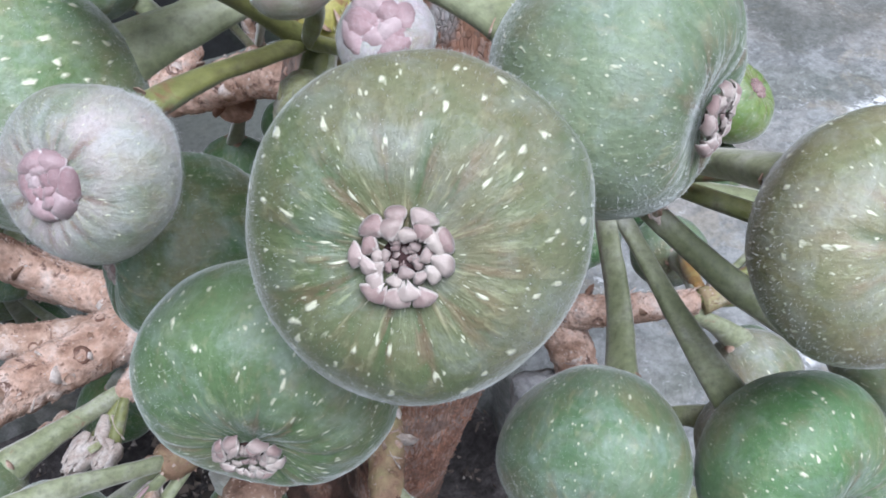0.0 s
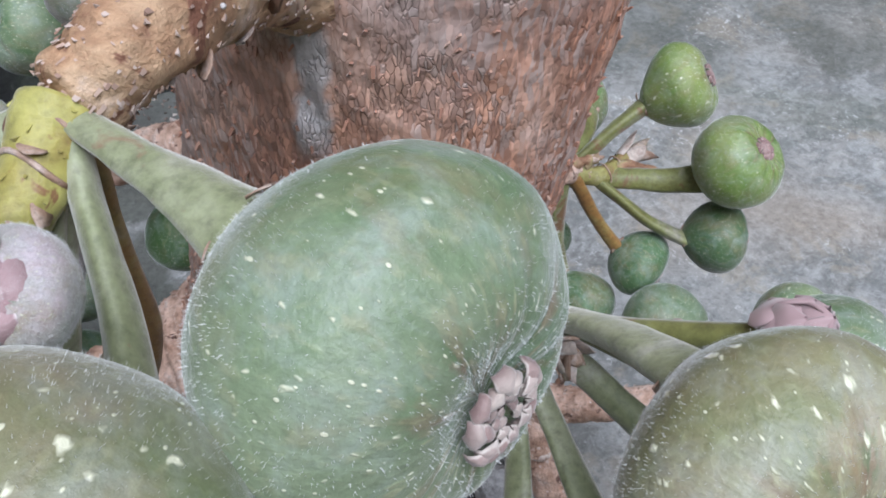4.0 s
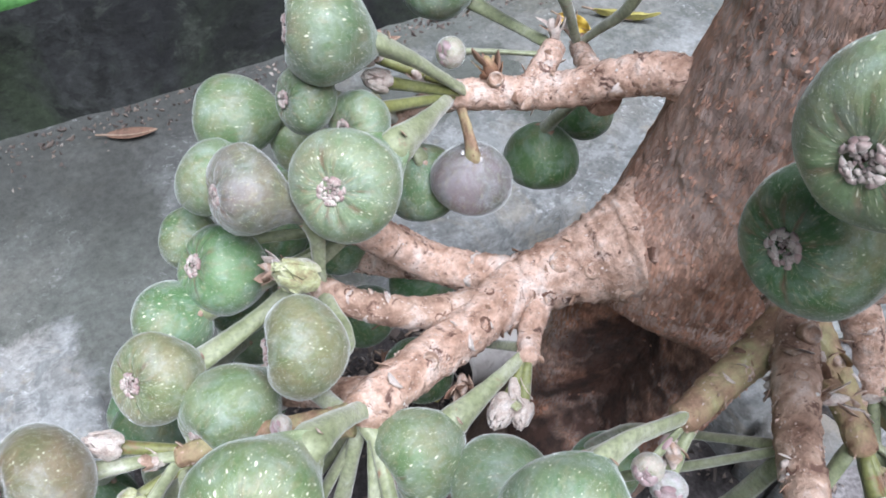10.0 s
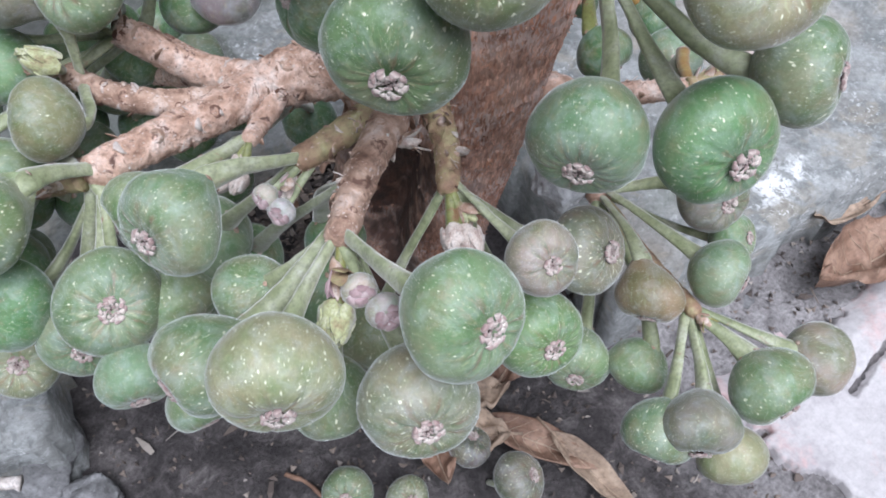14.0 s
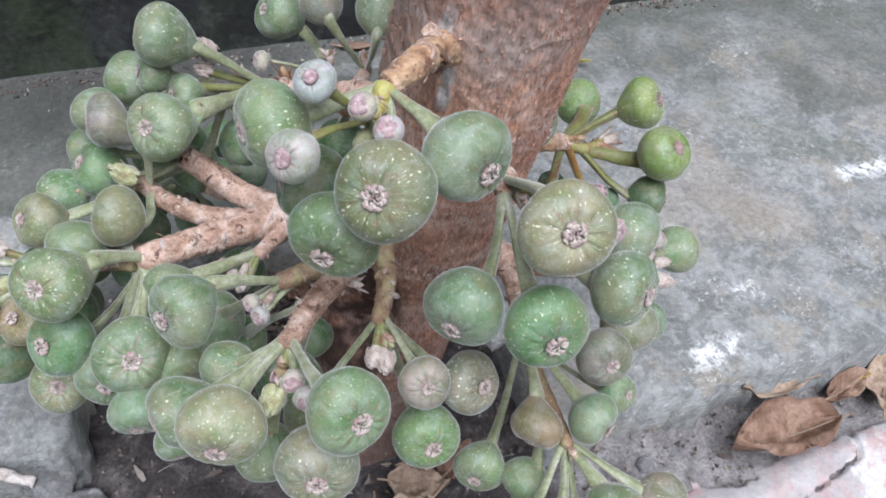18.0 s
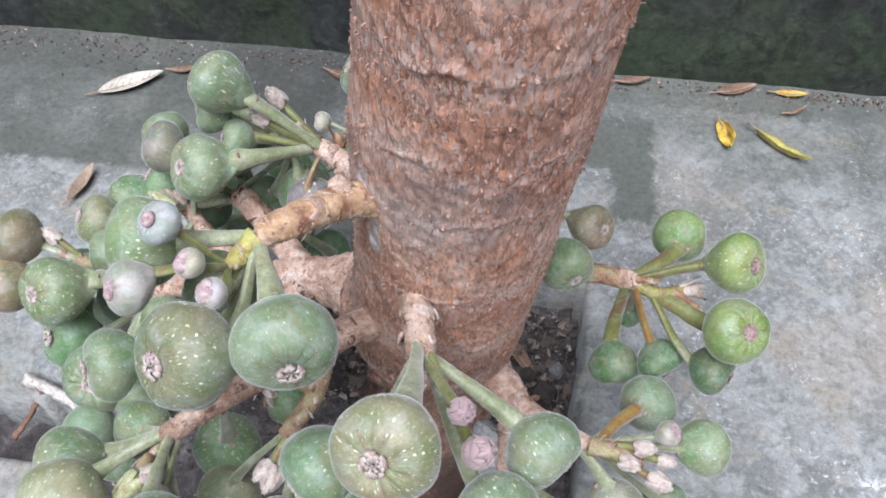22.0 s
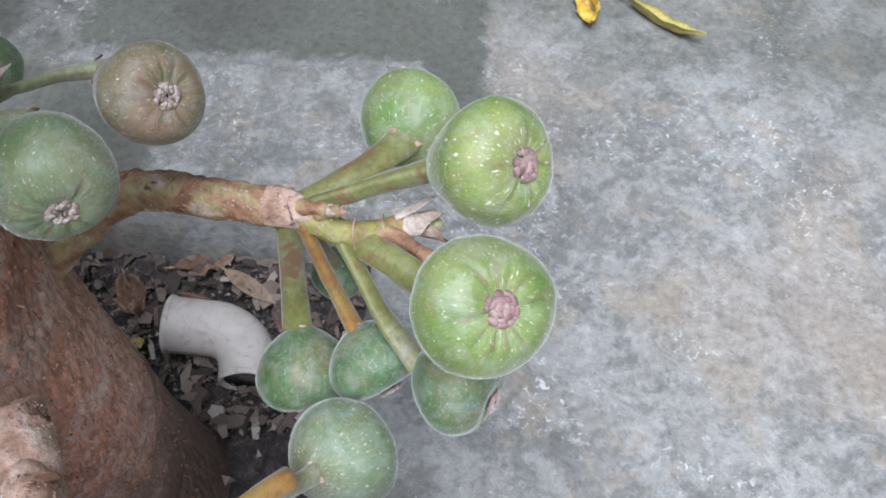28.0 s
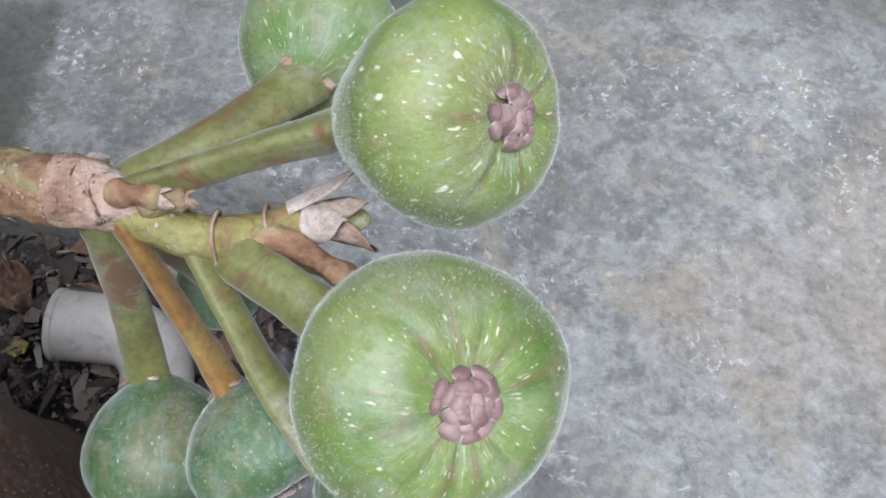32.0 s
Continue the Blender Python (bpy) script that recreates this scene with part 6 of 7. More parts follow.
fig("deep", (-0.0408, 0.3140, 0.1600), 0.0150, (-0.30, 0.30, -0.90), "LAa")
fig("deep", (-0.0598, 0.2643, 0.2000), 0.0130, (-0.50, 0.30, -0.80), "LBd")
# the jointed tip of the low right branch: torn papery sheaths, russet shoots and a scar ring
def curled_sheath(at, axis, out, radius, length, span, flare, tear):
    """A papery bract: part of a flared cone round the shoot, with a pointed, rolled tip."""
    axis = axis.normalized()
    out = (out - axis * out.dot(axis)).normalized()
    across = axis.cross(out)
    bm = bmesh.new()
    skins = []
    for thick in (0.0, -0.00025):
        rows = []
        for i in range(9):
            u = i / 8
            r = radius * (1 + flare * u ** 2.2) + thick
            wide = span * (1 - 0.92 * u ** 2.6)
            row = []
            for j in range(7):
                a = wide * (j / 6 - 0.5) + tear * u * u
                ripple = 0.06 * radius * math.sin(3.1 * j + 5.0 * u)
                row.append(bm.verts.new(at + axis * length * (u - 0.12 * abs(j / 3 - 1) * u) + (out * math.cos(a) + across * math.sin(a)) * (r + ripple)))
            rows.append(row)
        skins.append(rows)
    for rows, turn in ((skins[0], 1), (skins[1], -1)):
        for p, q in zip(rows, rows[1:]):
            for j in range(6):
                bm.faces.new((p[j], p[j + 1], q[j + 1], q[j])[::turn])
    a, b = skins
    for i in range(8):
        bm.faces.new((a[i][0], a[i + 1][0], b[i + 1][0], b[i][0]))
        bm.faces.new((a[i + 1][6], a[i][6], b[i][6], b[i + 1][6]))
    for j in range(6):
        bm.faces.new((a[8][j], a[8][j + 1], b[8][j + 1], b[8][j]))
    for face in bm.faces:
        face.smooth = True
    return bm


def shoot(points, r0, r1, mat, label):
    """A short fleshy shoot or bud, bulging a little before its blunt tip."""
    line = smooth_line([Vector(p) for p in points], 14)
    body = part("fig_bud", tube(line, lambda u: (r0 + (r1 - r0) * u + 0.12 * r0 * math.sin(9 * u)) * math.sqrt(max(0.04, 1 - max(0.0, (u - 0.8) / 0.2) ** 2)), 16, r0 * 0.12, r0 * 900), mat, TREE, label)
    return body


def spent_bud(at, axis, size, mats, count, seed, label):
    """A tuft of dry bracts round a spent bud: curled papery sheaths and small pointed scales."""
    rng = random.Random(seed)
    at, axis = Vector(at), Vector(axis).normalized()
    core = part("spent_bud", tube(smooth_line([at - axis * size, at, at + axis * size * 0.9], 8), lambda u: size * 0.42 * math.sin(0.5 + 2.3 * u), 10, size * 0.1, seed), mats[0], TREE, label)
    for k in range(count):
        a = 2.4 * k + rng.uniform(-0.4, 0.4)
        ax = axis.orthogonal().normalized()
        d = ax * math.cos(a) + axis.cross(ax) * math.sin(a)
        foot = at + axis * size * rng.uniform(-0.9, 0.5)
        if k % 3 == 0:
            bm = curled_sheath(foot, axis + d * rng.uniform(0.1, 0.5), d, size * rng.uniform(0.3, 0.5), size * rng.uniform(1.0, 1.7), rng.uniform(1.2, 2.0), rng.uniform(0.3, 0.8), rng.uniform(-0.4, 0.4))
        else:
            bm = bmesh.new()
            add_scale(bm, foot + d * size * 0.3, d + axis * 0.3, axis + d * rng.uniform(0.2, 0.9), size * rng.uniform(0.6, 1.0), size * rng.uniform(0.9, 1.5), size * 0.1)
        part("bract", bm, mats[k % len(mats)], core)
    return core


def cup_scar(at, out, size):
    """A cup-shaped scar with a raised rim, where a fig has dropped."""
    at, out = Vector(at), Vector(out).normalized()
    ax = out.orthogonal().normalized()
    ay = out.cross(ax)
    bm = bmesh.new()
    rings = []
    for rad, hgt in ((1.5, -1.0), (1.3, -0.2), (1.15, 0.35), (1.0, 0.5), (0.85, 0.35), (0.6, -0.05), (0.2, -0.2)):
        rings.append([bm.verts.new(at + out * size * (hgt + 0.12 * math.sin(3 * q + rad)) + (ax * math.cos(q) + ay * math.sin(q)) * size * rad) for q in [j * math.pi / 9 for j in range(18)]])
    for p, q in zip(rings, rings[1:]):
        for j in range(18):
            bm.faces.new((p[j], p[(j + 1) % 18], q[(j + 1) % 18], q[j]))
    bm.faces.new(rings[-1])
    part("leaf_scar", bm, COLLAR, TREE, "cup-shaped scar of a dropped fig")


DRY, PALE = "tuft of dry brown bracts on the branch", "tuft of pale papery bracts on the branch"
for at, axis, size, mats, count, label in (
        ((-0.072, 0.2215, 0.2285), (-0.7, 0.25, 0.4), 0.0062, (COLLAR, BUD_PALE, COLLAR), 12, DRY),
        ((-0.0835, 0.164, 0.2235), (-0.8, 0.0, 0.3), 0.0045, (BUD_PALE, COLLAR), 8, PALE),
        ((-0.021, 0.153, 0.2115), (-0.4, -0.7, -0.2), 0.0055, (BUD_PALE, BUD_GREEN), 10, PALE),
        ((-0.032, 0.167, 0.205), (-0.3, -0.5, 0.2), 0.0055, (COLLAR, DEAD_LEAF), 9, DRY),
        ((-0.019, 0.2585, 0.25), (-0.9, -0.1, 0.2), 0.0058, (COLLAR, BUD_GREEN, BUD_PALE), 11, DRY),
        ((-0.002, 0.2555, 0.2615), (-0.5, 0.1, 0.8), 0.0042, (BUD_PALE, COLLAR), 7, PALE),
        ((0.022, 0.246, 0.263), (-0.2, 0.4, 0.9), 0.006, (RUSSET, DEAD_LEAF), 7, "tuft of rust-brown dead bracts on the branch"),
        ((0.048, 0.246, 0.272), (-0.2, 0.3, 0.8), 0.0045, (BUD_PALE, COLLAR), 8, PALE),
        ((0.073, 0.266, 0.252), (0.1, 0.6, 0.7), 0.0045, (COLLAR, BUD_PALE), 7, DRY),
        ((0.019, 0.0985, 0.2665), (-0.8, 0.3, 0.1), 0.0045, (BUD_PALE, COLLAR), 6, PALE),
        ((0.026, 0.088, 0.2695), (0.6, -0.5, 0.4), 0.0042, (BUD_PALE, COLLAR), 6, PALE),
        ((0.001, 0.079, 0.2745), (-0.8, 0.3, 0.3), 0.0038, (BUD_PALE, COLLAR), 6, PALE),
        ((-0.014, 0.053, 0.272), (-0.2, -0.9, 0.1), 0.0055, (COLLAR, TWIG_YOUNG, BUD_PINK), 9, DRY),
        ((0.036, 0.068, 0.251), (0.3, -0.8, -0.2), 0.005, (BUD_GREEN, COLLAR), 8, PALE),
        ((0.043, 0.099, 0.2605), (-0.5, -0.6, 0.5), 0.0042, (COLLAR, TWIG_YOUNG), 7, DRY),
        ((0.04, 0.088, 0.2565), (0.5, -0.7, 0.4), 0.0042, (COLLAR, BUD_PALE), 7, DRY),
        ((0.015, 0.108, 0.2635), (-0.6, -0.5, 0.5), 0.004, (COLLAR, BUD_PALE), 6, DRY),
        ((-0.012, 0.1, 0.2555), (-0.4, -0.8, -0.2), 0.0048, (BUD_PALE, COLLAR, BUD_PINK), 8, PALE),
        ((0.097, 0.083, 0.314), (0.2, -0.9, 0.1), 0.0045, (COLLAR, BUD_PALE), 8, DRY),
        ((0.179, 0.112, 0.206), (0.9, -0.1, 0.3), 0.0052, (BUD_PALE, COLLAR), 9, PALE),
        ((0.134, 0.1, 0.149), (0.3, -0.8, 0.4), 0.0048, (COLLAR, BUD_PALE), 8, DRY),
        ((0.128, 0.027, 0.168), (0.1, -0.9, 0.2), 0.0045, (COLLAR, STALK_YELLOW), 7, DRY),
        ((-0.13, 0.184, 0.213), (-0.8, 0.1, 0.4), 0.0042, (BUD_PALE, COLLAR), 7, PALE),
        ((0.139, 0.198, 0.27), (0.5, 0.1, 0.8), 0.004, (BUD_PALE, COLLAR), 7, PALE)):
    spent_bud(at, axis, size, mats, count, int(abs(at[0]) * 7919 + at[1] * 613), label)
for at, out, size in (((0.0565, 0.106, 0.3795), (-0.3, -0.5, 0.8), 0.0036), ((0.063, 0.12, 0.378), (-0.5, -0.1, 0.85), 0.0028), ((0.02, 0.239, 0.2645), (-0.4, -0.5, 0.75), 0.0022),
                      ((-0.004, 0.182, 0.2165), (-0.3, -0.6, 0.75), 0.0026), ((-0.044, 0.169, 0.2255), (-0.3, -0.6, 0.75), 0.0022), ((0.026, 0.178, 0.2225), (-0.4, -0.6, 0.7), 0.0028), ((0.03, 0.103, 0.2765), (-0.4, -0.4, 0.8), 0.0022)):
    cup_scar(at, out, size)


tip_bud = shoot([(0.2225, 0.2152, 0.1998), (0.2275, 0.2155, 0.2002), (0.2325, 0.216, 0.2)], 0.0031, 0.0014, BUD_GREEN, "pale green bud in torn papery bracts")
for at, axis, out, radius, length, span, flare, tear, mat in (
        ((0.2195, 0.2148, 0.2000), (1.0, 0.42, 0.22), (-0.2, 0.7, 0.8), 0.0036, 0.0135, 1.9, 0.25, 0.3, BUD_PALE),
        ((0.2215, 0.2150, 0.2000), (1.0, -0.1, 0.1), (0.0, -0.75, 0.7), 0.0037, 0.0085, 2.0, 0.45, -0.4, BUD_PALE),
        ((0.2245, 0.2152, 0.2002), (1.0, 0.1, 0.1), (0.0, 0.1, 1.0), 0.0033, 0.0085, 1.5, 0.5, 0.2, RUSSET),
        ((0.2255, 0.2152, 0.2000), (1.0, -0.12, 0.0), (0.0, -0.9, 0.4), 0.0032, 0.0095, 1.7, 0.35, 0.5, COLLAR)):
    part("bract", curled_sheath(Vector(at), Vector(axis), Vector(out), radius, length, span, flare, tear), mat, tip_bud)
for points, r0, r1, mat, label in (
        (((0.2135, 0.2112, 0.2003), (0.2195, 0.2098, 0.2005), (0.2265, 0.2068, 0.1985), (0.2305, 0.2045, 0.1965)), 0.0030, 0.0018, RUSSET, "russet young shoot below the branch tip"),
        (((0.2185, 0.2105, 0.1985), (0.2245, 0.2085, 0.197), (0.231, 0.2065, 0.195)), 0.0028, 0.0020, TWIG_TIP, "olive young shoot below the branch tip"),
        (((0.1925, 0.2118, 0.2098), (0.1955, 0.2112, 0.2112), (0.1985, 0.2110, 0.2112), (0.2012, 0.2110, 0.2105)), 0.0024, 0.0019, RUSSET, "blunt russet bud on the branch joint"),
        (((0.1975, 0.2112, 0.2085), (0.2012, 0.2114, 0.2098), (0.2048, 0.2118, 0.2095)), 0.0024, 0.0016, TWIG_YOUNG, "blunt brown bud on the branch joint")):
    stub = shoot(points, r0, r1, mat, label)
    end, back = Vector(points[-1]), (Vector(points[-1]) - Vector(points[-2])).normalized()
    for side, size in ((Vector((0.1, -0.8, 0.6)), 1.0), (Vector((0.1, 0.4, 0.9)), 0.75), (Vector((-0.3, -0.2, 0.9)), 0.6)):
        bm = bmesh.new()
        add_scale(bm, end + side * r1 * 0.5 - back * r1, side, back + side * 0.35, r1 * 1.3 * size, r1 * 2.2 * size, r1 * 0.18)
        part("bract", bm, COLLAR, stub)
for at, axis, r in (((0.0358, 0.0918, 0.3709), (-0.66, -0.65, -0.36), 0.0037), ((0.0387, 0.0956, 0.3727), (-0.66, -0.65, -0.36), 0.0041),
                    ((0.2072, 0.2101, 0.2008), (1.0, 0.12, -0.2), 0.0046), ((0.2155, 0.2132, 0.2000), (1.0, 0.3, -0.05), 0.0039)):
    turn = Vector(axis).to_track_quat("Z", "Y").to_matrix()
    loop = [Vector(at) + turn @ Vector((math.cos(q) * r, math.sin(q) * r, 0.0005 * math.sin(2 * q + 1))) for q in [k * math.pi / 14 for k in range(29)]]
    part("leaf_scar", tube(loop, lambda u: 0.00035, 6), COLLAR, TREE, "thin brown scar ring on the branch tip")




# ---- things lying on the ground and the ledge ----
def leaf_point(u, s, length, width, curl, fold, wave, seed, torn):
    """A point of the blade: u from stalk to tip, s from edge to edge."""
    w = width * 0.5 * (math.sin(math.pi * u ** 0.85) ** 0.8 + 0.015)
    w *= 1 - torn * max(0.0, noise.noise(Vector((u * 9, seed, 0))))
    y = w * s
    z = fold * abs(y) + wave * width * noise.noise(Vector((u * 5, s * 2.2, seed * 3.7)))
    return Vector((length * u - 0.25 * length * abs(curl) * (u - 0.4) ** 2, y, z + curl * length * (u - 0.4) ** 2 * 1.4))


def leaf_mesh(length, width, mat, curl=0.2, fold=0.3, wave=0.0, seed=1, torn=0.0):
    """A leaf along x from its stalk end, with thickness, a folded midrib, curl and wavy edge."""
    n, m = 26, 10
    top = [leaf_point(i / n, 2 * j / m - 1, length, width, curl, fold, wave, seed, torn) for i in range(n + 1) for j in range(m + 1)]
    verts = [tuple(v) for v in top] + [(v.x, v.y, v.z - 0.0005) for v in top]
    k, q = len(top), m + 1
    faces = []
    for i in range(n):
        for j in range(m):
            a = i * q + j
            faces += [(a, a + q, a + q + 1, a + 1), (k + a + 1, k + a + q + 1, k + a + q, k + a)]
    for i in range(n):
        for j, sgn in ((0, 1), (m, -1)):
            a, b = i * q + j, (i + 1) * q + j
            faces.append((a, k + a, k + b, b) if sgn > 0 else (b, k + b, k + a, a))
    return sheet(verts, faces, "blade", mat)


def leaf(at, heading, length, width, mat, label, rib_mat=None, **shape):
    thing = tagged(new("fallen_leaf"), label, "leaf", "fallen leaves")
    thing.matrix_basis = pose(*at, shape.pop("rx", 0), shape.pop("ry", 0), heading)
    blade = part("blade", leaf_mesh(length, width, mat, **shape), None, thing)
    c, f = shape.get("curl", 0.2), length
    line = [Vector((-0.18 * length, 0, 0.0008)) + Vector((0, 0, c * f * 0.16 * 1.4))]
    for i in range(12):
        u = i / 11
        line.append(Vector((length * u - 0.25 * length * abs(c) * (u - 0.4) ** 2, 0, c * length * (u - 0.4) ** 2 * 1.4 + 0.0002)))
    part("midrib", tube(line, lambda u: 0.0009 * (1 - 0.75 * u) + 0.0001, 6), rib_mat or TAN_LEAF, blade)
    if length * width > 0.0012:
        kw = dict(curl=0.2, fold=0.3, wave=0.0, seed=1, torn=0.0)
        kw.update(shape)
        for k in range(7):
            for side in (-1, 1):
                vein = [leaf_point(0.14 + 0.1 * k + 0.13 * q, side * 0.88 * q, length, width, **kw) + Vector((0, 0, 0.0001)) for q in (0.0, 0.25, 0.5, 0.75, 1.0)]
                part("vein", tube(smooth_line(vein, 10), lambda u: 0.00042 * (1 - 0.7 * u), 5), rib_mat or TAN_LEAF, blade)
    return thing


leaf((0.309, 0.557, 0.003), -72, 0.042, 0.016, YELLOW_LEAF, "curled bright yellow fallen leaf on the ledge", curl=0.75, fold=0.9, wave=0.25, seed=2, rx=42)
leaf((0.338, 0.547, 0.003), -42, 0.062, 0.013, OLIVE_LEAF, "narrow olive-yellow fallen leaf on the ledge", curl=0.35, fold=1.0, wave=0.15, seed=3, rx=-28)
leaf((0.362, 0.607, 0.003), 0, 0.034, 0.009, YELLOW_LEAF, "small ochre fallen leaf beside the wall", curl=0.2, fold=0.5, seed=4)
leaf((0.306, 0.6, 0.003), 20, 0.042, 0.014, DEAD_LEAF, "brown dry fallen leaf beside the wall", curl=0.2, fold=0.4, seed=5)
leaf((0.37, 0.578, 0.002), 25, 0.024, 0.006, DEAD_LEAF, "thin dark dry leaf on the ledge", curl=0.5, fold=0.4, seed=6)
leaf((0.125, 0.6, 0.003), -14, 0.04, 0.012, DEAD_LEAF, "curled dark brown leaf at the foot of the wall", curl=0.25, fold=0.5, seed=7)
leaf((0.205, 0.604, 0.003), 12, 0.034, 0.01, DEAD_LEAF, "dark brown dry leaf at the foot of the wall", curl=0.3, fold=0.5, seed=8)
leaf((-0.325, 0.523, 0.003), 32, 0.07, 0.022, PALE_LEAF, "pale grey dry leaf on the ledge", curl=0.15, fold=0.45, seed=9)
leaf((-0.262, 0.566, 0.003), 10, 0.03, 0.01, DEAD_LEAF, "small brown leaf scrap on the ledge", curl=0.3, fold=0.4, seed=10)
leaf((-0.095, 0.585, 0.003), -20, 0.04, 0.012, DEAD_LEAF, "brown leaf scrap at the foot of the wall", curl=0.2, fold=0.4, seed=11)
leaf((-0.296, 0.38, 0.003), 78, 0.045, 0.013, TAN_LEAF, "folded tan dry leaf on the ledge", curl=0.4, fold=0.9, seed=12)
# litter in the soil strip in front of the ledge
leaf((0.437, 0.08, -0.05), 181, 0.108, 0.05, DEAD_LEAF, "large folded brown dead leaf on the soil", curl=0.38, fold=1.15, wave=0.45, seed=13, torn=0.2)
leaf((0.434, 0.12, -0.048), 178, 0.072, 0.02, TAN_LEAF, "curled tan dead leaf on the soil", curl=0.6, fold=0.8, wave=0.3, seed=14)
leaf((0.445, 0.1, -0.05), 15, 0.05, 0.024, DEAD_LEAF, "small brown dead leaf on the soil", curl=0.7, fold=0.9, wave=0.4, seed=15, torn=0.4)
leaf((0.487, 0.078, -0.048), 50, 0.07, 0.034, TAN_LEAF, "broad pale tan dead leaf against the ledge", curl=0.3, fold=0.3, wave=0.3, seed=16)
leaf((0.462, 0.13, -0.05), -35, 0.04, 0.012, YELLOW_LEAF, "yellowish curled leaf scrap on the soil", curl=0.7, fold=0.6, seed=17)
leaf((0.078, 0.106, -0.058), -50, 0.09, 0.026, DEAD_LEAF, "long brown dead leaf on the dark soil", curl=0.1, fold=0.5, wave=0.2, seed=18)
leaf((0.06, 0.13, -0.056), -20, 0.05, 0.03, TAN_LEAF, "crumpled tan leaf on the dark soil", curl=0.5, fold=0.4, wave=0.5, seed=19, torn=0.5)
leaf((0.075, 0.14, -0.05), 10, 0.04, 0.03, DEAD_LEAF, "torn rust-brown leaf on the dark soil", curl=0.3, fold=0.3, wave=0.5, seed=20, torn=0.6)
leaf((0.02, 0.15, -0.056), 40, 0.055, 0.02, DEAD_LEAF, "brown dead leaf under the figs", curl=0.3, fold=0.5, wave=0.3, seed=21)
leaf((0.082, 0.355, -0.064), -32, 0.045, 0.011, TAN_LEAF, "thin tan leaf strip in the planting hole", curl=0.15, fold=0.6, seed=31)
leaf((0.02, 0.345, -0.064), -60, 0.035, 0.02, DEAD_LEAF, "brown crumpled leaf scrap in the planting hole", curl=0.5, fold=0.5, wave=0.6, seed=32, torn=0.5)
leaf((0.034, 0.297, -0.064), 20, 0.012, 0.008, OLIVE_LEAF, "small yellowish leaf scrap beside the pipe", curl=0.6, fold=0.5, wave=0.5, seed=33, torn=0.4)
leaf((0.05, 0.355, -0.066), 15, 0.04, 0.018, DEAD_LEAF, "torn grey-brown leaf in the planting hole", curl=0.4, fold=0.5, wave=0.6, seed=34, torn=0.5)
leaf((0.055, 0.335, -0.07), -30, 0.05, 0.02, DEAD_LEAF, "grey-brown rotting leaf in the planting hole", curl=0.3, fold=0.4, wave=0.4, seed=22)
leaf((0.12, 0.33, -0.066), -55, 0.05, 0.012, DEAD_LEAF, "narrow brown leaf in the planting hole", curl=0.1, fold=0.7, seed=23)

leaf((0.088, 0.085, -0.052), 150, 0.05, 0.03, TAN_LEAF, "crumpled dry leaf on the dark soil", curl=0.5, fold=0.5, wave=0.5, seed=24, torn=0.5)
leaf((0.045, 0.115, -0.054), -100, 0.045, 0.022, DEAD_LEAF, "rust-brown curled leaf on the dark soil", curl=0.6, fold=0.5, wave=0.4, seed=25)
leaf((0.1, 0.12, -0.052), 35, 0.04, 0.026, DEAD_LEAF, "torn brown leaf under the figs", curl=0.4, fold=0.4, wave=0.5, seed=26, torn=0.5)
leaf((0.115, 0.075, -0.055), -75, 0.075, 0.02, TAN_LEAF, "long folded tan leaf on the dark soil", curl=0.15, fold=0.8, wave=0.2, seed=27)


def fallen_fig(kind, at, r, axis, label):
    """A small fig that has dropped to the soil."""
    k = len(label)
    body = part("fallen_fig", SHAPES[k % len(SHAPES)], None)
    tagged(body, label, "fig", "fallen figs")
    body.matrix_basis = Matrix.Translation(at) @ Vector(axis).to_track_quat("Z", "Y").to_matrix().to_4x4() @ Matrix.Diagonal((r, r, r, 1))
    body.color = (*[c * 0.8 for c in TINTS[kind]], 1)
    part("eye", EYES[k % 5], None, body).matrix_basis = Matrix.Translation((0, 0, 0.62))
    fuzz = part("down", DOWNS[SHAPES[k % len(SHAPES)].name], None, body)
    fuzz["kind"] = "stuff"
    bm = tube([Vector((0, 0, -0.8)), Vector((0.05, 0, -1.1)), Vector((0.2, 0.05, -1.45))], lambda u: 0.16 - 0.05 * u, 8)
    part("stalk", bm, STALK, body)


fallen_fig("green", (-0.02, 0.098, -0.047), 0.0155, (-0.3, -0.6, 0.7), "small green fig fallen on dark soil")
fallen_fig("olive", (0.012, 0.078, -0.05), 0.0135, (0.1, -0.5, 0.8), "dull olive fig dropped on the soil")
fallen_fig("brown", (0.079, 0.056, -0.046), 0.017, (0.6, -0.3, 0.6), "brownish-green fig lying on dark soil")
fallen_fig("dried", (0.062, 0.09, -0.048), 0.014, (0.3, 0.2, 0.8), "dark dried fig among dead leaves")

# a leaf of the tree that droops from above the view
hanging = part("leaf", leaf_mesh(0.14, 0.085, GREEN_LEAF, curl=-0.2, fold=0.12, wave=0.12, seed=30), None, TREE, "broad dark green leaf with pale veins")
hanging.matrix_basis = pose(-0.19, 0.5, 0.27, 60, 14, -38)
part("midrib", tube([Vector((0.0145 * k, 0, 0.002 - 0.02 * ((k / 10 - 0.4) ** 2))) for k in range(10)], lambda u: 0.0012 - 0.0008 * u, 6), OLIVE_LEAF, hanging)
stem_line = smooth_line([stem_centre(0.88), (0.05, 0.3, 0.83), (-0.15, 0.47, 0.55), hanging.matrix_basis.translation], 40)
part("petiole", tube(stem_line, lambda u: 0.003 - 0.0015 * u, 8), STALK, TREE, "long green leaf stalk")


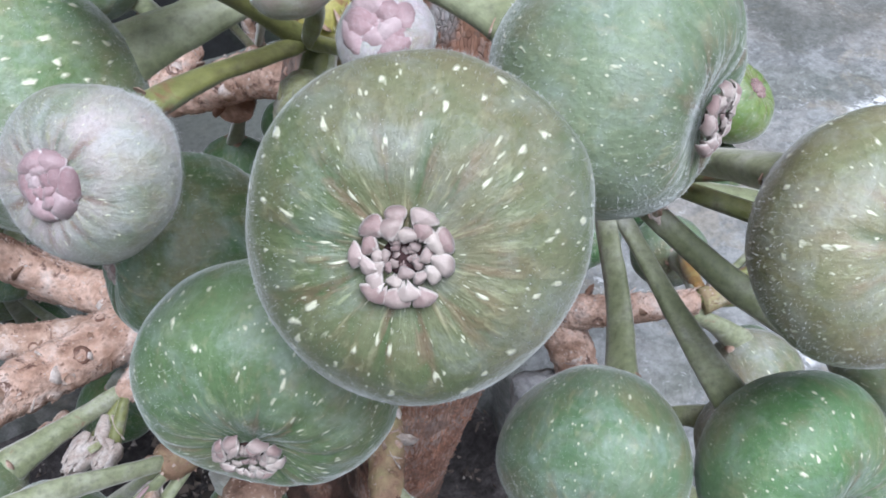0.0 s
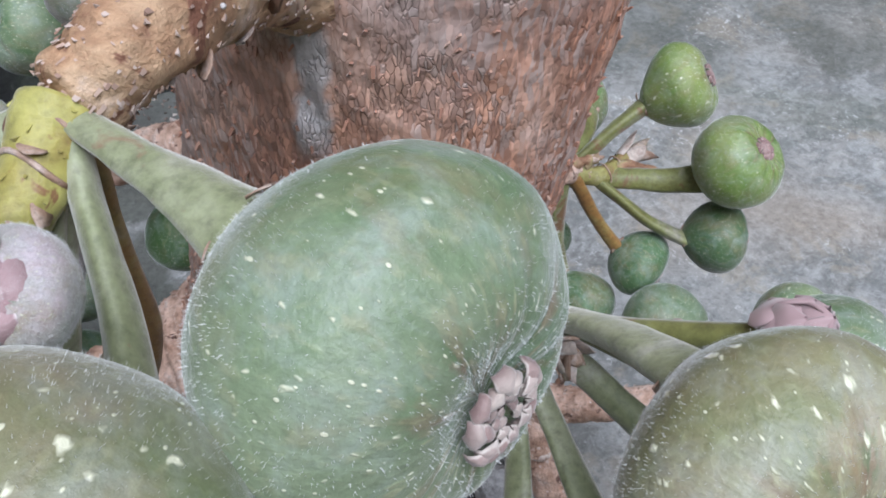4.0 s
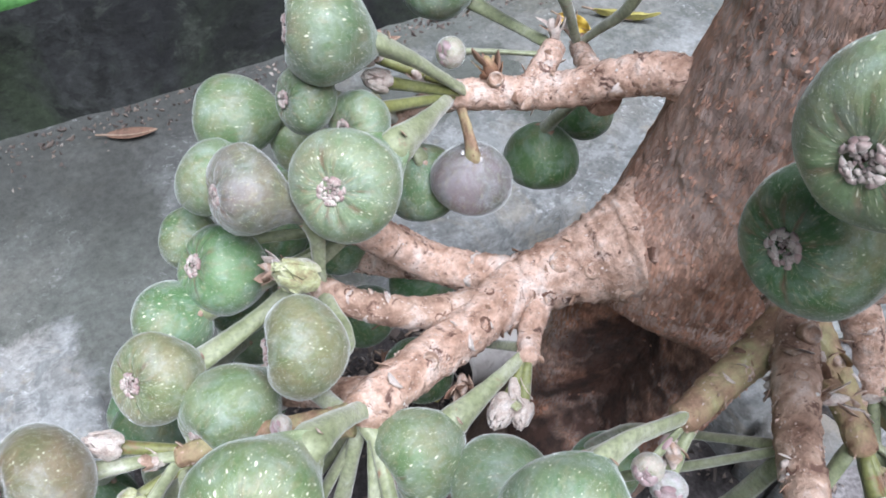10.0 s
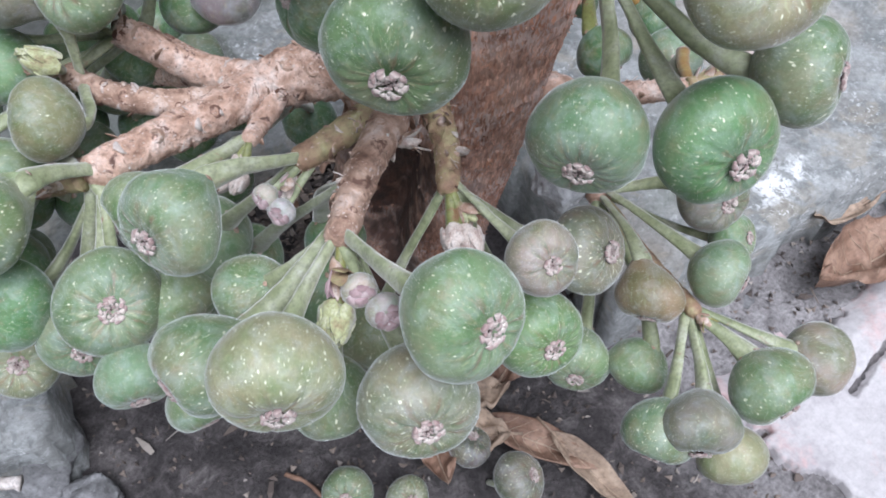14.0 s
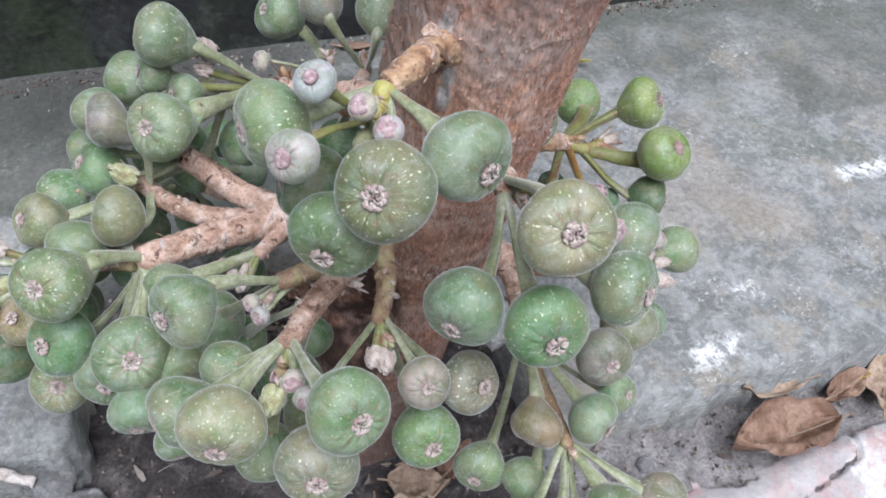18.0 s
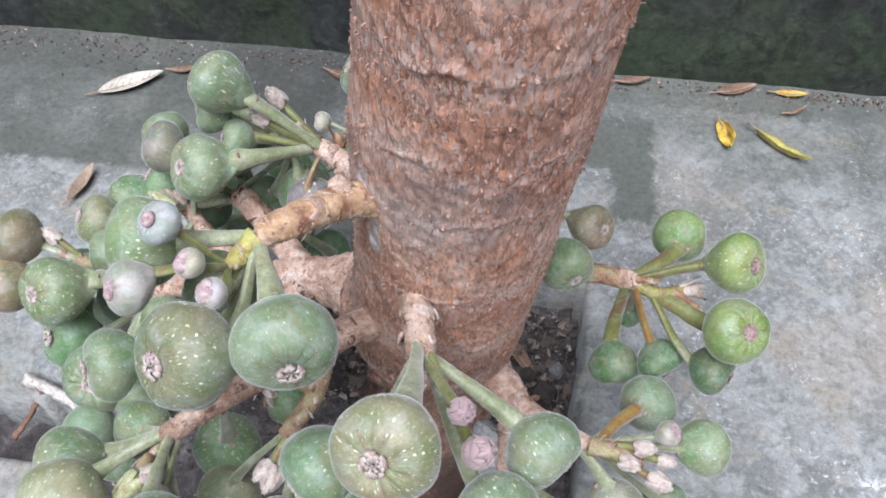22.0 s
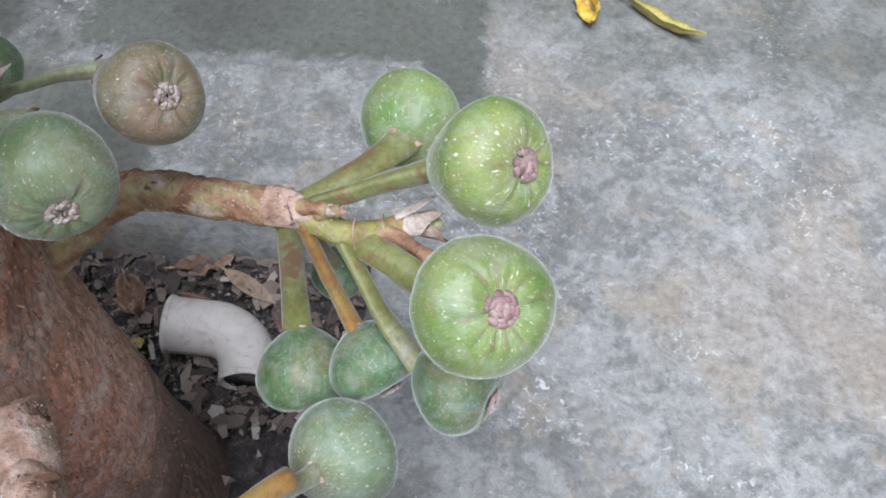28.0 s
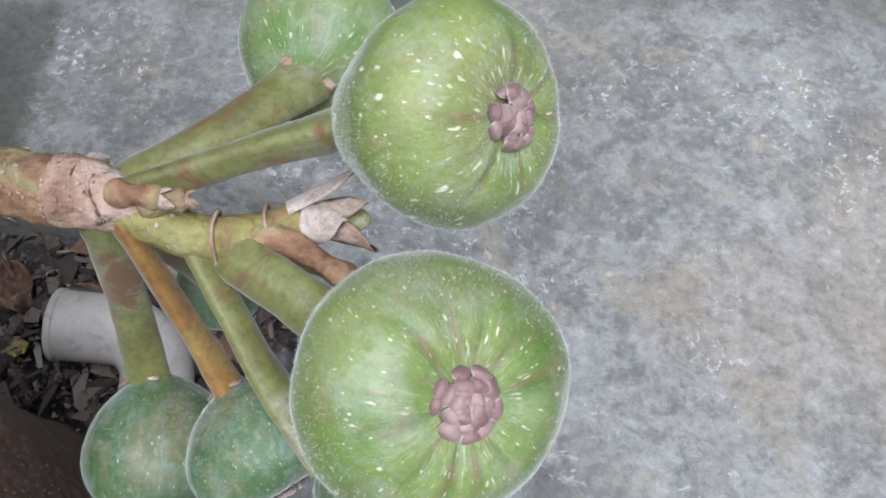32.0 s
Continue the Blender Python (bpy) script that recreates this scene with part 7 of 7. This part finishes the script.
def elbow():
    """A chalky grey plastic pipe elbow with a socket rim at each end."""
    thing = tagged(new("pipe_elbow"), "chalky grey plastic pipe elbow lying on soil", "pipe")
    bend = [Vector((0.025 * math.sin(a), 0.025 * math.cos(a) - 0.025, 0)) for a in [math.radians(82 * k / 20) for k in range(21)]]
    line = [bend[0] + Vector((-0.027, 0.0, 0))] + bend + [bend[-1] + Vector((0.0015, -0.009, 0))]
    part("body", tube(line, lambda u: 0.0168, 32, cap=False), PVC, thing)
    for end, d in ((line[0], Vector((1, 0, 0))), (line[-1], Vector((0, 1, 0)))):
        part("rim", tube([end + d * s for s in (0.0, 0.0004, 0.003, 0.0036)], lambda u: 0.0176 if 0.1 < u < 0.9 else 0.0169, 32, cap=False), PVC, thing, "raised socket rim")
        # a dark plug stands in for the shade inside the open end
        part("bore_plug", tube([end + d * s for s in (0.0002, 0.012)], lambda u: 0.0142, 24), SOIL, thing, "dark plug in place of the pipe's shaded inside")
    return thing


pipe = elbow()
pipe.matrix_basis = pose(0.088, 0.306, -0.05, 6, 6, 0)


def rock(at, size, squash, mat, label, seed, name="stone", category="stone"):
    bm = bmesh.new()
    if mat in (RUBBLE, PALE_RUBBLE) and size > 0.0075:
        rng = random.Random(seed)
        for k in range(22):
            d = Vector((rng.gauss(0, 1), rng.gauss(0, 1), rng.gauss(0, 1))).normalized()
            cut = max(abs(d.x), abs(d.y), abs(d.z))
            bm.verts.new(d * size * (0.55 / cut + 0.35) * rng.uniform(0.8, 1.12))
        bmesh.ops.convex_hull(bm, input=bm.verts[:])
        bmesh.ops.delete(bm, geom=[v for v in bm.verts if not v.link_faces], context="VERTS")
        for v in bm.verts:
            v.co.z *= squash
        bmesh.ops.triangulate(bm, faces=bm.faces[:])
        bmesh.ops.subdivide_edges(bm, edges=bm.edges[:], cuts=7 if size > 0.015 else 3, use_grid_fill=True)
        bm.normal_update()
        for v in bm.verts:
            q = v.co / size * 2.2 + Vector((seed * 3.7, 0, 0))
            v.co += v.normal * size * (0.1 * noise.noise(q) + 0.07 * noise.noise(q * 3.1) - 0.12 * max(0.0, noise.noise(q * 1.7 + Vector((0, 5, 0))) - 0.15) + 0.03 * noise.noise(q * 8))
        ob = part(name, bm, mat)
        ob.matrix_basis = pose(*at, seed * 37 % 50 - 25, seed * 53 % 40 - 20, seed * 71 % 360)
        return tagged(ob, label, category, "stones and clods")
    bmesh.ops.create_icosphere(bm, subdivisions=3, radius=1)
    for v in bm.verts:
        d = v.co.normalized()
        cut = max(abs(d.x), abs(d.y) * 1.05, abs(d.z) * 0.95)
        v.co = d * size * (0.62 / cut * 0.5 + 0.62) * (1 + 0.25 * noise.noise(d * 1.6 + Vector((seed * 5.3, 0, 0))) + 0.08 * noise.noise(d * 5 + Vector((seed, 2, 0))))
        v.co.z *= squash
    ob = part(name, bm, mat)
    ob.matrix_basis = pose(*at, seed * 37 % 50 - 25, seed * 53 % 40 - 20, seed * 71 % 360)
    return tagged(ob, label, category, "stones and clods")


rock((0.157, 0.272, -0.058), 0.011, 0.9, SOIL, "round dark clod of soil in the planting hole", 1, "soil_clod", "clod")
rock((0.142, 0.292, -0.066), 0.008, 0.8, SOIL, "small dark clod of soil", 2, "soil_clod", "clod")
rock((0.168, 0.3, -0.066), 0.007, 0.8, RUBBLE, "small grey pebble on dark soil", 3)
rock((-0.185, 0.205, -0.05), 0.03, 0.7, RUBBLE, "broken grey cement chunk beside the ledge", 4, "cement_chunk", "rubble")
rock((-0.165, 0.165, -0.055), 0.022, 0.7, RUBBLE, "broken grey cement chunk on the soil", 5, "cement_chunk", "rubble")
rock((-0.22, 0.165, -0.05), 0.02, 0.6, RUBBLE, "flat broken cement chunk", 6, "cement_chunk", "rubble")
rock((0.27, 0.09, -0.064), 0.011, 0.5, RUBBLE, "crumbled grey cement lump by the paving", 7, "cement_chunk", "rubble")
rock((0.3, 0.1, -0.066), 0.008, 0.5, RUBBLE, "crumbled grey cement lump by the ledge", 8, "cement_chunk", "rubble")

rock((0.121, 0.126, 0.152), 0.0175, 1.15, PALE_RUBBLE, "angular grey cement lump wedged between stem and branch", 9, "cement_chunk", "rubble")

# a broken fruit stalk that has lost its fig
part("stalk", tube(smooth_line([Vector((0.178, 0.118, 0.2)), Vector((0.187, 0.132, 0.193)), Vector((0.198, 0.1445, 0.1865))], 16), lambda u: 0.0026 + 0.0008 * u, 10, 0.0004, 3.0, 260), STALK_OCHRE, TREE, "broken yellowish stalk without its fig")

# twigs
for start, end, r, mat, label in (((-0.252, 0.197, 0.008), (-0.183, 0.17, 0.003), 0.0055, STICK, "white weathered stick lying over the ledge rim"),
                                  ((-0.27, 0.165, -0.04), (-0.235, 0.196, 0.007), 0.0028, DEAD_LEAF, "thin dark twig leaning on the ledge"),
                                  ((-0.05, 0.13, -0.058), (-0.03, 0.09, -0.058), 0.0016, DEAD_LEAF, "short dark twig on the soil")):
    a, b = Vector(start), Vector(end)
    ob = part("stick", tube(smooth_line([a, a.lerp(b, 0.4) + Vector((0.003, 0.002, 0.002)), b], 26), lambda u, r=r: r * (1 - 0.35 * u), 10, r * 0.5, r * 900, 220), mat)
    tagged(ob, label, "stick")


def litter():
    """Fine grit, crumbs and leaf scraps on the soil and along the ledge rim."""
    rng = random.Random(12)
    verts, faces = [], []
    for k in range(7600):
        if k >= 5600:
            x, y, z = rng.uniform(-0.02, 0.18), rng.uniform(0.25, 0.37), -0.068
        elif k < 4200:
            x, y, z = rng.uniform(-0.19, 0.52), rng.uniform(-0.06, 0.37), -0.063
            if paving_inside(x, y):
                continue
            elif ledge_inside(x, y):
                continue
        else:
            x = rng.uniform(-0.6, 0.75)
            y, z = 0.616 - abs(rng.gauss(0, 0.011 if x > 0.1 else 0.022)), 0.0005
        if z < -0.01 and rng.random() < (0.16 if k >= 5600 else 0.07):
            # a torn leaf scrap: a bent four-sided flake
            spin = Matrix.Rotation(rng.uniform(0, 6.28), 3, "Z") @ Matrix.Rotation(rng.gauss(0, 0.35), 3, "X")
            ln, wd, b = rng.uniform(0.002, 0.009) * (1.5 if k >= 5600 else 1), rng.uniform(0.0008, 0.0035) * (1.6 if k >= 5600 else 1), len(verts)
            bend = [rng.uniform(0.2, 1.3) for _ in range(4)]
            for lay in (0.0, -0.0004):
                for v in ((-1, -0.6, 0), (-1, 0.7, 0), (0, 1, 0.25), (0, -1, 0.2), (1, -0.3, -0.1), (1, 0.2, 0)):
                    verts.append(Vector((x, y, z + 0.003 + lay)) + spin @ Vector((v[0] * ln * bend[v[0] > 0], v[1] * wd * bend[2 + (v[1] > 0)], v[2] * wd * 2.5)))
            faces += [(b, b + 3, b + 2, b + 1), (b + 3, b + 4, b + 5, b + 2), (b + 6, b + 7, b + 8, b + 9), (b + 9, b + 8, b + 11, b + 10)]
            faces += [(b + p, b + q, b + q + 6, b + p + 6) for p, q in ((0, 1), (1, 2), (2, 5), (5, 4), (4, 3), (3, 0))]
            continue
        s = rng.uniform(0.0007, 0.0026) * (1.8 if rng.random() < 0.06 else 1)
        b = len(verts)
        spin = Matrix.Rotation(rng.uniform(0, 6.28), 3, Vector((rng.gauss(0, 1), rng.gauss(0, 1), 1)))
        for v in ((1, 0, 0), (-0.6, 0.8, 0), (-0.5, -0.9, 0.1), (0.1, 0.1, 0.9), (0, 0, -0.5)):
            verts.append(Vector((x, y, z)) + spin @ Vector((v[0] * s * 1.3, v[1] * s, v[2] * s * 0.7)))
        faces += [(b, b + 1, b + 3), (b + 1, b + 2, b + 3), (b + 2, b, b + 3), (b + 1, b, b + 4), (b + 2, b + 1, b + 4), (b, b + 2, b + 4)]
    m, t, p = material("litter", 0.9)
    g = t.nodes.new("ShaderNodeNewGeometry")
    col = ramp(t, g.outputs["Random Per Island"], [(0.0, (0.045, 0.037, 0.033)), (0.5, (0.125, 0.1, 0.087)), (0.85, (0.22, 0.18, 0.15)), (1.0, (0.38, 0.35, 0.32))])
    t.links.new(col, p.inputs["Base Color"])
    ob = new("litter", sheet(verts, faces, "litter", m, False))
    return tagged(ob, "soil crumbs, grit and leaf scraps", "litter", kind="stuff")


litter()
